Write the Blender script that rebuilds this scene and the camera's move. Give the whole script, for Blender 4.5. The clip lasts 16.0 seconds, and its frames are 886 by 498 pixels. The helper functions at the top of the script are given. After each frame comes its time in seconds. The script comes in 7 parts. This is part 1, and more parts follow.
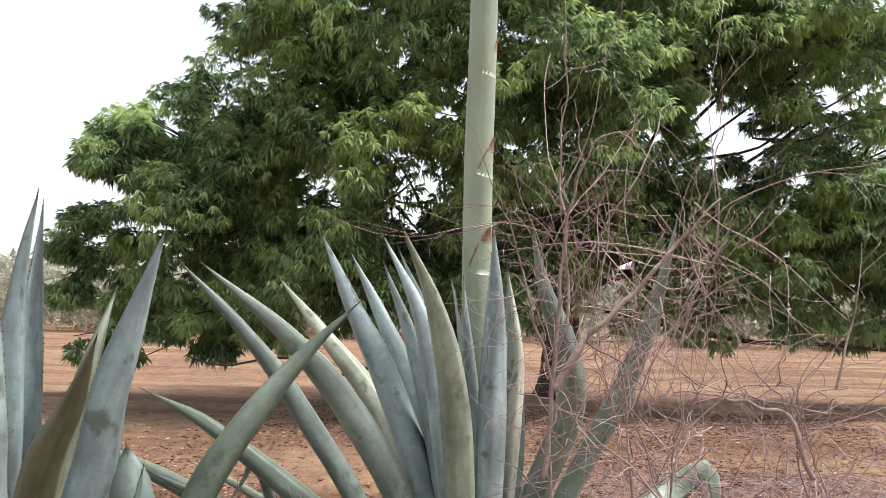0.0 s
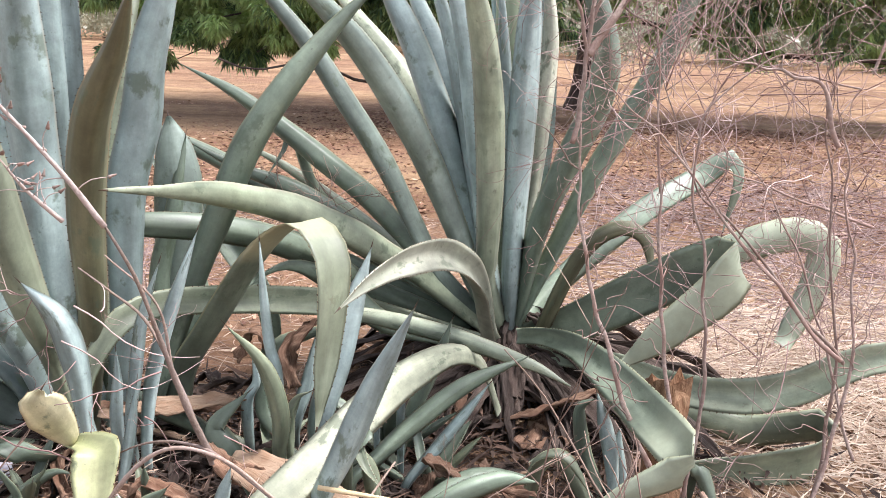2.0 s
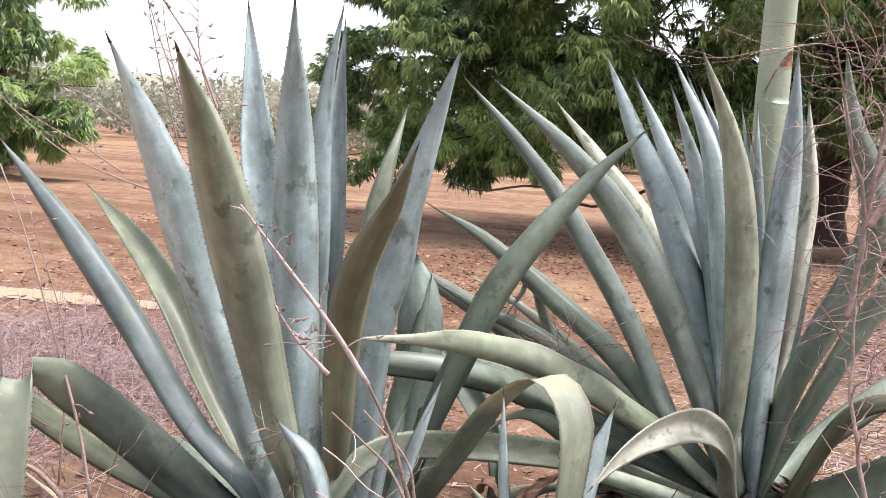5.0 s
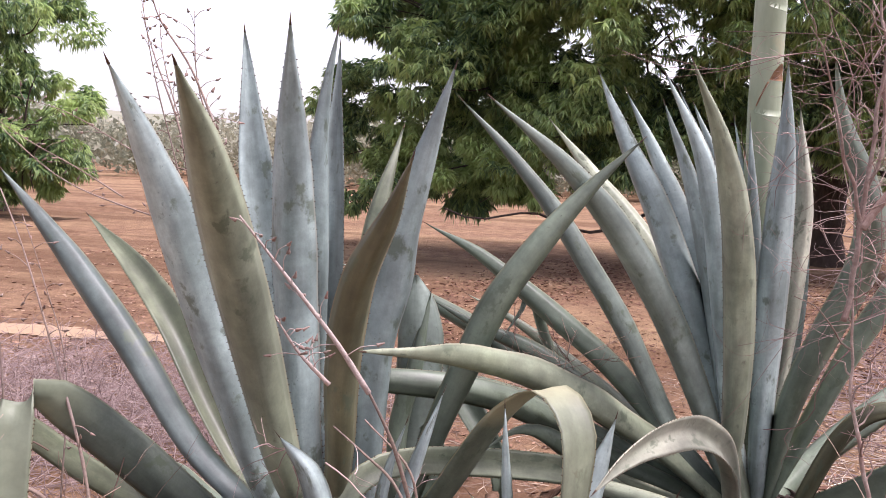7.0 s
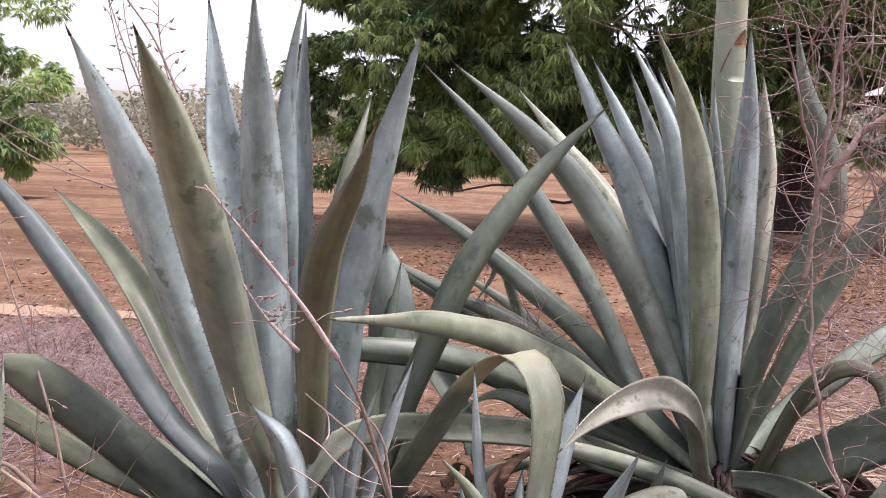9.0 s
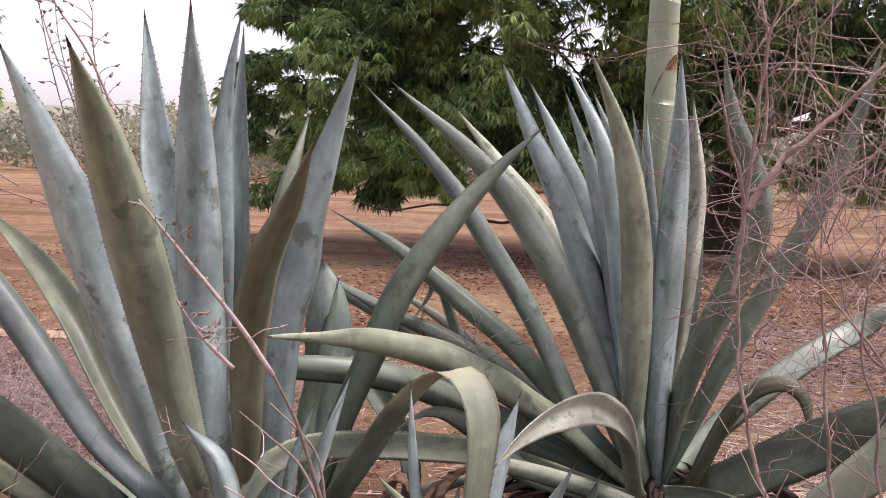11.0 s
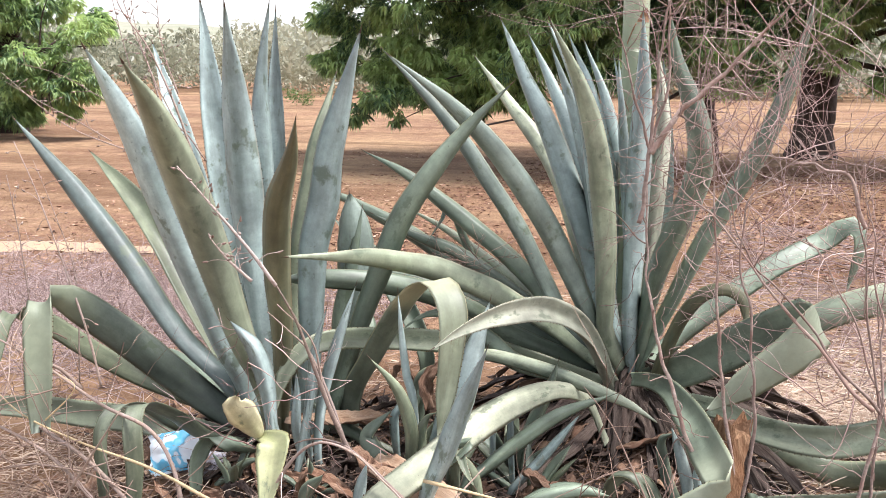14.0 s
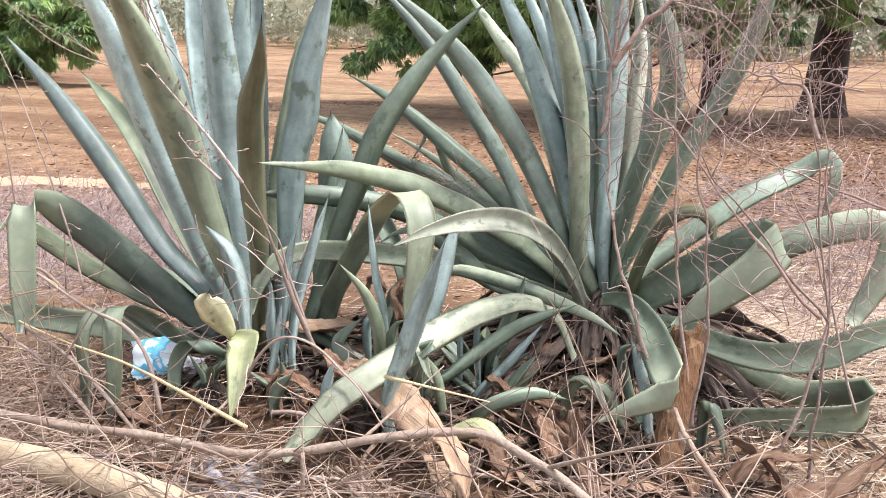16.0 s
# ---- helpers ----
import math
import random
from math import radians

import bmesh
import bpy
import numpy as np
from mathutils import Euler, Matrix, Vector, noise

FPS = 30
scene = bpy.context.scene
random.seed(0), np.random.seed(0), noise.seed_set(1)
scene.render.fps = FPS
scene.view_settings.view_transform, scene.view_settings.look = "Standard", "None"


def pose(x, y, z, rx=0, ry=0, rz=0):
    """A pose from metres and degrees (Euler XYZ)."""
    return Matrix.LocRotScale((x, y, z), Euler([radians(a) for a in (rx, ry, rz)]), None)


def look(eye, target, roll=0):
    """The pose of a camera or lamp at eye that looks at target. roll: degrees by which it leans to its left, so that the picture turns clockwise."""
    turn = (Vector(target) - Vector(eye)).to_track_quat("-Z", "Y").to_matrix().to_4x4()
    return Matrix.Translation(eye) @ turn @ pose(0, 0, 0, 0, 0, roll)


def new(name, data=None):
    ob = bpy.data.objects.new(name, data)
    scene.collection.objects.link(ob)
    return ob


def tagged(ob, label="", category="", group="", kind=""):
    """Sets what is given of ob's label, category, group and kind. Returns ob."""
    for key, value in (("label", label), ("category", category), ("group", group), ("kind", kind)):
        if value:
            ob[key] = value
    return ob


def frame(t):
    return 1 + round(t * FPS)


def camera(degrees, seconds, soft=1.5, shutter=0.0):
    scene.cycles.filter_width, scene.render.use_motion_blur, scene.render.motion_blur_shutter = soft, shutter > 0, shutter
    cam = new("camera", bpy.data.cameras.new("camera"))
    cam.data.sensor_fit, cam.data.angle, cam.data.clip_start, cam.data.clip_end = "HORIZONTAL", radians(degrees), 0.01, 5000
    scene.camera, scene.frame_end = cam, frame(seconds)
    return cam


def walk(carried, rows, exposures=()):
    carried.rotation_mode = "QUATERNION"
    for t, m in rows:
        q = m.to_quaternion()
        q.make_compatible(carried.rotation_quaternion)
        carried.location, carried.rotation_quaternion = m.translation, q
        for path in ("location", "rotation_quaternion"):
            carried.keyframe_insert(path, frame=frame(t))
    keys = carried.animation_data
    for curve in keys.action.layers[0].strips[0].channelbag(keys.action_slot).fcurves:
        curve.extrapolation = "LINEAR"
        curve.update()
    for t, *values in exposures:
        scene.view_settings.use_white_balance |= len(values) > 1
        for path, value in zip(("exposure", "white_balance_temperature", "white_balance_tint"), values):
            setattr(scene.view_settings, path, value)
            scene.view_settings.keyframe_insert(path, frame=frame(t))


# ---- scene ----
cam = camera(51.6, 16.0, soft=0.6)
PATH = [
    (0, (0.13, 0.046, 1.395), (0.031, 2.039, 1.527), 1.3),
    (0.5, (0.129, 0.047, 1.372), (0.032, 2.045, 1.375), 1.5),
    (1, (0.127, 0.026, 1.323), (0.013, 2.016, 1.168), 1.5),
    (1.5, (0.127, 0.011, 1.284), (-0.005, 1.978, 0.946), 1.7),
    (2, (0.126, 0.006, 1.267), (-0.014, 1.943, 0.792), 2.3),
    (2.5, (0.114, 0.004, 1.25), (-0.03, 1.907, 0.65), 2.4),
    (3, (0.098, -0.003, 1.264), (-0.126, 1.876, 0.616), 3.6),
    (3.5, (0.072, 0.002, 1.274), (-0.316, 1.881, 0.708), 3.4),
    (4, (0.057, 0.008, 1.293), (-0.396, 1.903, 0.844), 3.6),
    (4.5, (0.031, 0.02, 1.328), (-0.491, 1.922, 0.996), 3.6),
    (5, (0.011, 0.038, 1.362), (-0.588, 1.93, 1.108), 3.5),
    (5.2, (0.009, 0.029, 1.362), (-0.61, 1.916, 1.123), 3.8),
    (7.3, (0.028, 0.022, 1.314), (-0.573, 1.921, 1.131), 2.2),
    (7.5, (0.033, 0.023, 1.32), (-0.568, 1.921, 1.129), 2.2),
    (8, (0.037, 0.02, 1.314), (-0.553, 1.92, 1.11), 2.3),
    (8.5, (0.041, 0.015, 1.307), (-0.532, 1.919, 1.088), 2.2),
    (9, (0.046, 0.006, 1.304), (-0.502, 1.915, 1.065), 1.5),
    (9.2, (0.043, 0.011, 1.304), (-0.49, 1.923, 1.057), 1.6),
    (11.5, (0.065, -0.023, 1.299), (-0.349, 1.926, 1.115), 2.1),
    (12, (0.196, -0.086, 1.326), (-0.305, 1.805, 0.91), 0.2),
    (12.5, (0.319, -0.144, 1.369), (-0.388, 1.653, 0.847), 2.2),
    (13, (0.397, -0.288, 1.392), (-0.297, 1.51, 0.858), 1.3),
    (13.5, (0.477, -0.443, 1.454), (-0.139, 1.386, 0.929), -1.8),
    (14, (0.605, -0.536, 1.471), (-0.037, 1.316, 1.076), 0.1),
    (14.5, (0.753, -0.638, 1.452), (0.057, 1.191, 1.041), 1.6),
    (15, (0.786, -0.679, 1.414), (0.114, 1.117, 0.846), 0.2),
    (15.5, (0.789, -0.655, 1.384), (0.145, 1.115, 0.711), 0.5),
    (16, (0.79, -0.598, 1.329), (0.125, 1.226, 0.85), 1.0),
]
EXPOSURES = [(0, 1.13, 6400, 15), (1, 1.42, 6400, 15), (2.5, 1.62, 6250, 16), (4, 1.68, 6250, 17), (5, 1.43, 6350, 21), (7.5, 1.12, 6400, 29), (9, 1.03, 6400, 29), (11.5, 0.88, 6600, 27), (12, 1.3, 6450, 19), (12.5, 1.5, 6400, 15), (13.5, 1.54, 6400, 15), (14.5, 1.46, 6350, 14), (15.25, 1.44, 6400, 15), (16, 1.56, 6300, 12)]
walk(cam, [(t, look(eye, target, roll)) for t, eye, target, roll in PATH], EXPOSURES)

# ---- world ----
SUN_ELEVATION, SUN_AZIMUTH = 66.0, 80.0
world = bpy.data.worlds.new("sky")
scene.world = world
world.use_nodes = True
wn = world.node_tree.nodes
sky = wn.new("ShaderNodeTexSky")
sky.sky_type = "NISHITA"
sky.sun_disc = False
sky.sun_elevation = radians(SUN_ELEVATION)
sky.sun_rotation = radians(SUN_AZIMUTH)
sky.air_density, sky.dust_density, sky.ozone_density = 1.0, 2.0, 1.0
wn["Background"].inputs["Strength"].default_value = 0.138
haze = wn.new("ShaderNodeHueSaturation")
haze.inputs["Saturation"].default_value = 0.38
world.node_tree.links.new(sky.outputs[0], haze.inputs["Color"])
world.node_tree.links.new(haze.outputs[0], wn["Background"].inputs["Color"])

sun_data = bpy.data.lights.new("sun", "SUN")
sun_data.energy, sun_data.angle, sun_data.color = 2.4, radians(10.0), (1.0, 0.97, 0.94)
sun = new("sun", sun_data)
sa, se = radians(SUN_AZIMUTH), radians(SUN_ELEVATION)
sun_from = Vector((math.sin(sa) * math.cos(se), math.cos(sa) * math.cos(se), math.sin(se)))
sun.matrix_world = look(sun_from * 60, (0, 0, 0))


# ---- materials ----
def node_material(name):
    m = bpy.data.materials.new(name)
    m.use_nodes = True
    return m, m.node_tree.nodes, m.node_tree.links, m.node_tree.nodes["Principled BSDF"]


def noise_node(nodes, links, vec, scale, detail=4.0, rough=0.6):
    n = nodes.new("ShaderNodeTexNoise")
    n.inputs["Scale"].default_value, n.inputs["Detail"].default_value, n.inputs["Roughness"].default_value = scale, detail, rough
    links.new(vec, n.inputs["Vector"])
    return n


def ramp_node(nodes, links, fac, stops):
    r = nodes.new("ShaderNodeValToRGB")
    while len(r.color_ramp.elements) < len(stops):
        r.color_ramp.elements.new(0.5)
    for e, (p, c) in zip(r.color_ramp.elements, stops):
        e.position, e.color = p, (*c, 1)
    links.new(fac, r.inputs["Fac"])
    return r


def mix_node(nodes, links, fac, a, b, mode="MIX"):
    m = nodes.new("ShaderNodeMix")
    m.data_type, m.blend_type = "RGBA", mode
    if isinstance(fac, float):
        m.inputs["Factor"].default_value = fac
    else:
        links.new(fac, m.inputs["Factor"])
    for sock, v in ((m.inputs["A"], a), (m.inputs["B"], b)):
        if isinstance(v, tuple):
            sock.default_value = (*v, 1)
        else:
            links.new(v, sock)
    return m.outputs["Result"]


def value_vary(nodes, links, colour, source, low, high, span=(0.0, 1.0)):
    """Multiplies a colour by a factor between low and high, by a 0..1 source."""
    mr = nodes.new("ShaderNodeMapRange")
    mr.inputs["To Min"].default_value, mr.inputs["To Max"].default_value = low, high
    mr.inputs["From Min"].default_value, mr.inputs["From Max"].default_value = span
    links.new(source, mr.inputs["Value"])
    hsv = nodes.new("ShaderNodeHueSaturation")
    links.new(colour, hsv.inputs["Color"])
    links.new(mr.outputs["Result"], hsv.inputs["Value"])
    return hsv.outputs["Color"]


def bump_node(nodes, links, height, strength, distance, bsdf):
    b = nodes.new("ShaderNodeBump")
    b.inputs["Strength"].default_value, b.inputs["Distance"].default_value = strength, distance
    links.new(height, b.inputs["Height"])
    links.new(b.outputs["Normal"], bsdf.inputs["Normal"])
    return b


def surface(name, stops, fine=40.0, broad=3.0, broad_colour=None, rough=0.8, bump=0.4, depth=0.01, stretch=(1, 1, 1), random_value=(1.0, 1.0), spec=0.3):
    """A rough natural surface: fine grain through a ramp, broad patches, bump, and a change from object to object."""
    m, n, l, bsdf = node_material(name)
    co = n.new("ShaderNodeTexCoord")
    mp = n.new("ShaderNodeMapping")
    mp.inputs["Scale"].default_value = stretch
    l.new(co.outputs["Object"], mp.inputs["Vector"])
    f = noise_node(n, l, mp.outputs["Vector"], fine, 6.0, 0.65)
    col = ramp_node(n, l, f.outputs["Fac"], stops).outputs["Color"]
    if broad_colour:
        g = noise_node(n, l, mp.outputs["Vector"], broad, 5.0, 0.6)
        fac = ramp_node(n, l, g.outputs["Fac"], [(0.42, (0, 0, 0)), (0.62, (1, 1, 1))]).outputs["Color"]
        col = mix_node(n, l, fac, col, broad_colour)
    if random_value != (1.0, 1.0):
        oi = n.new("ShaderNodeObjectInfo")
        col = value_vary(n, l, col, oi.outputs["Random"], *random_value)
    l.new(col, bsdf.inputs["Base Color"])
    bsdf.inputs["Roughness"].default_value = rough
    bsdf.inputs["Specular IOR Level"].default_value = spec
    bump_node(n, l, f.outputs["Fac"], bump, depth, bsdf)
    return m


def succulent(name, body, dull, edge, rough=0.46, stain=0.6, band=None):
    """Waxy agave skin: soft bloom patches, faint long streaks, fine dark flecks and a pale thin margin.
    UV is (across -1..1, metres along); band = (from, to, colour) yellows a stretch of the blade."""
    m, n, l, bsdf = node_material(name)
    uv = n.new("ShaderNodeUVMap")
    uv.uv_map = "skin"
    oi = n.new("ShaderNodeObjectInfo")
    co = n.new("ShaderNodeTexCoord")
    shift = n.new("ShaderNodeVectorMath")
    shift.operation = "MULTIPLY_ADD"
    l.new(oi.outputs["Random"], shift.inputs[0])
    shift.inputs[1].default_value = (37.0, 91.0, 13.0)
    l.new(uv.outputs["UV"], shift.inputs[2])
    here = n.new("ShaderNodeVectorMath")
    here.operation = "MULTIPLY_ADD"
    l.new(oi.outputs["Random"], here.inputs[0])
    here.inputs[1].default_value = (11.0, 17.0, 23.0)
    l.new(co.outputs["Object"], here.inputs[2])
    # long soft zones along the blade
    zone_map = n.new("ShaderNodeMapping")
    zone_map.inputs["Scale"].default_value = (0.5, 2.0, 1.0)
    l.new(shift.outputs[0], zone_map.inputs["Vector"])
    zone = noise_node(n, l, zone_map.outputs["Vector"], 1.5, 3.0, 0.55)
    col = mix_node(n, l, ramp_node(n, l, zone.outputs["Fac"], [(0.36, (0, 0, 0)), (0.64, (1, 1, 1))]).outputs["Color"], body, dull)
    # wax bands: imprints of the neighbouring blades, rubbed and clean by turns
    band_map = n.new("ShaderNodeMapping")
    band_map.inputs["Scale"].default_value = (0.5, 2.0, 1.0)
    l.new(shift.outputs[0], band_map.inputs["Vector"])
    wax = noise_node(n, l, band_map.outputs["Vector"], 1.3, 2.5, 0.5)
    col = value_vary(n, l, col, wax.outputs["Fac"], 0.70, 1.32, (0.37, 0.63))
    # powdery bloom, rubbed off in places
    bloom = noise_node(n, l, here.outputs[0], 26.0, 7.0, 0.68)
    col = value_vary(n, l, col, bloom.outputs["Fac"], 0.84, 1.13, (0.32, 0.68))
    dust = noise_node(n, l, here.outputs[0], 130.0, 5.0, 0.75)
    col = value_vary(n, l, col, dust.outputs["Fac"], 0.93, 1.07, (0.32, 0.68))
    streak_map = n.new("ShaderNodeMapping")
    streak_map.inputs["Scale"].default_value = (4.5, 1.8, 1.0)
    l.new(shift.outputs[0], streak_map.inputs["Vector"])
    streak = noise_node(n, l, streak_map.outputs["Vector"], 2.2, 4.0, 0.6)
    col = value_vary(n, l, col, streak.outputs["Fac"], 0.95, 1.05, (0.3, 0.7))
    pale_map = n.new("ShaderNodeMapping")
    pale_map.inputs["Scale"].default_value = (0.55, 3.0, 1.0)
    pale_map.inputs["Location"].default_value = (5.0, 2.0, 0.0)
    l.new(shift.outputs[0], pale_map.inputs["Vector"])
    pale = noise_node(n, l, pale_map.outputs["Vector"], 1.2, 4.0, 0.6)
    col = value_vary(n, l, col, pale.outputs["Fac"], 0.94, 1.36, (0.46, 0.72))
    # cross marks left by the neighbour's margin, and rubbed green patches where the wax is gone
    cross_map = n.new("ShaderNodeMapping")
    cross_map.inputs["Scale"].default_value = (0.5, 9.0, 1.0)
    l.new(shift.outputs[0], cross_map.inputs["Vector"])
    cross = noise_node(n, l, cross_map.outputs["Vector"], 1.6, 3.0, 0.6)
    col = value_vary(n, l, col, cross.outputs["Fac"], 0.92, 1.08, (0.35, 0.65))
    rub_map = n.new("ShaderNodeMapping")
    rub_map.inputs["Scale"].default_value = (0.6, 6.0, 1.0)
    l.new(shift.outputs[0], rub_map.inputs["Vector"])
    rub = noise_node(n, l, rub_map.outputs["Vector"], 1.5, 6.0, 0.62)
    gone = ramp_node(n, l, rub.outputs["Fac"], [(0.58, (0, 0, 0)), (0.64, (0.72, 0.72, 0.72))]).outputs["Color"]
    col = mix_node(n, l, gone, col, (0.105, 0.135, 0.085))
    fleck = noise_node(n, l, here.outputs[0], 70.0, 4.0, 0.65)
    dark = ramp_node(n, l, fleck.outputs["Fac"], [(0.66, (0, 0, 0)), (0.74, (stain, stain, stain))]).outputs["Color"]
    col = mix_node(n, l, dark, col, (0.075, 0.085, 0.055))
    scar = noise_node(n, l, here.outputs[0], 15.0, 5.0, 0.75)
    dark = ramp_node(n, l, scar.outputs["Fac"], [(0.64, (0, 0, 0)), (0.72, (stain, stain, stain))]).outputs["Color"]
    col = mix_node(n, l, dark, col, (0.105, 0.105, 0.065))
    sep = n.new("ShaderNodeSeparateXYZ")
    l.new(uv.outputs["UV"], sep.inputs[0])
    if band:
        at = n.new("ShaderNodeMapRange")
        at.inputs["From Min"].default_value, at.inputs["From Max"].default_value = band[0], band[1]
        l.new(sep.outputs["Y"], at.inputs["Value"])
        fac = ramp_node(n, l, at.outputs["Result"], [(0.0, (0, 0, 0)), (0.2, (1, 1, 1)), (0.6, (1, 1, 1)), (1.0, (0.12, 0.12, 0.12))]).outputs["Color"]
        col = mix_node(n, l, fac, col, value_vary(n, l, mix_node(n, l, 0.0, band[2], band[2]), bloom.outputs["Fac"], 0.85, 1.1, (0.3, 0.7)))
    ab = n.new("ShaderNodeMath")
    ab.operation = "ABSOLUTE"
    l.new(sep.outputs["X"], ab.inputs[0])
    rim = ramp_node(n, l, ab.outputs[0], [(0.93, (0, 0, 0)), (0.98, (0.8, 0.8, 0.8))]).outputs["Color"]
    col = mix_node(n, l, rim, col, edge)
    col = value_vary(n, l, col, oi.outputs["Random"], 0.72, 0.98)
    l.new(col, bsdf.inputs["Base Color"])
    rr = n.new("ShaderNodeMapRange")
    rr.inputs["To Min"].default_value, rr.inputs["To Max"].default_value = rough - 0.12, rough + 0.2
    l.new(bloom.outputs["Fac"], rr.inputs["Value"])
    l.new(rr.outputs["Result"], bsdf.inputs["Roughness"])
    bsdf.inputs["Specular IOR Level"].default_value = 0.5
    bump_node(n, l, bloom.outputs["Fac"], 0.2, 0.003, bsdf)
    return m


def foliage(name, dark, mid, light, patch_scale=0.55, translucent=0.42, rough=0.4):
    """Tree leaves: every leaf its own tone, with broad lighter shoots."""
    m, n, l, bsdf = node_material(name)
    geo = n.new("ShaderNodeNewGeometry")
    co = n.new("ShaderNodeTexCoord")
    g = noise_node(n, l, co.outputs["Object"], patch_scale, 3.0, 0.6)
    col = ramp_node(n, l, geo.outputs["Random Per Island"], [(0.0, dark), (0.6, mid), (1.0, light)]).outputs["Color"]
    fac = ramp_node(n, l, g.outputs["Fac"], [(0.44, (0, 0, 0)), (0.60, (1, 1, 1))]).outputs["Color"]
    col = mix_node(n, l, fac, col, light)
    l.new(col, bsdf.inputs["Base Color"])
    bsdf.inputs["Roughness"].default_value = rough
    tr = n.new("ShaderNodeBsdfTranslucent")
    l.new(col, tr.inputs["Color"])
    mx = n.new("ShaderNodeMixShader")
    mx.inputs[0].default_value = translucent
    l.new(bsdf.outputs[0], mx.inputs[1])
    l.new(tr.outputs[0], mx.inputs[2])
    l.new(mx.outputs[0], n["Material Output"].inputs["Surface"])
    return m


SKIN = {
    "blue": succulent("glaucous_blue_green_skin", (0.25, 0.325, 0.301), (0.35, 0.43, 0.407), (0.42, 0.43, 0.36)),
    "slate": succulent("slate_green_skin", (0.15, 0.193, 0.158), (0.205, 0.252, 0.212), (0.33, 0.35, 0.26)),
    "pale": succulent("pale_waxy_green_skin", (0.27, 0.315, 0.221), (0.365, 0.395, 0.276), (0.50, 0.50, 0.36)),
    "green": succulent("grey_green_skin", (0.138, 0.18, 0.127), (0.19, 0.235, 0.17), (0.34, 0.35, 0.22)),
    # darker copy of the grey-green skin, with shade put into its colour
    "dark": succulent("shaded_grey_green_skin", (0.108, 0.145, 0.101), (0.158, 0.20, 0.145), (0.28, 0.29, 0.18)),
    "olive": succulent("olive_green_skin", (0.155, 0.18, 0.115), (0.215, 0.245, 0.165), (0.40, 0.41, 0.24)),
    "bronze": succulent("bronze_dying_skin", (0.10, 0.10, 0.052), (0.165, 0.165, 0.10), (0.22, 0.15, 0.075), stain=0.9),
    "yellow": succulent("yellowing_skin", (0.28, 0.31, 0.155), (0.38, 0.39, 0.21), (0.42, 0.38, 0.17)),
    "cream": succulent("cream_dried_skin", (0.55, 0.51, 0.33), (0.45, 0.42, 0.25), (0.45, 0.36, 0.19), rough=0.6),
    "cream_tip": succulent("pale_bent_skin", (0.14, 0.17, 0.115), (0.195, 0.225, 0.16), (0.45, 0.43, 0.25), band=(0.70, 1.05, (0.50, 0.48, 0.30))),
    "folded": succulent("folded_two_faced_skin", (0.15, 0.185, 0.13), (0.205, 0.245, 0.175), (0.38, 0.39, 0.24), band=(0.88, 1.7, (0.34, 0.375, 0.265))),
    "matt": succulent("matt_pale_yellow_green_skin", (0.30, 0.325, 0.225), (0.39, 0.405, 0.29), (0.5, 0.49, 0.33), rough=0.68),
    # deep and dusk: slate and olive darkened to stand for neighbouring leaves' shade
    "deep": succulent("shaded_slate_skin", (0.085, 0.112, 0.10), (0.125, 0.158, 0.145), (0.26, 0.27, 0.18)),
    "dusk": succulent("shaded_olive_skin", (0.10, 0.12, 0.07), (0.145, 0.165, 0.105), (0.19, 0.195, 0.115)),
    "strap_bend": succulent("bent_strap_skin", (0.115, 0.142, 0.112), (0.165, 0.195, 0.16), (0.36, 0.37, 0.24), band=(0.72, 1.5, (0.27, 0.31, 0.215))),
    "sage": succulent("sage_green_skin", (0.22, 0.255, 0.17), (0.30, 0.335, 0.235), (0.40, 0.40, 0.28)),
    "white": succulent("silvery_pale_skin", (0.345, 0.365, 0.276), (0.445, 0.455, 0.354), (0.55, 0.52, 0.38)),
}
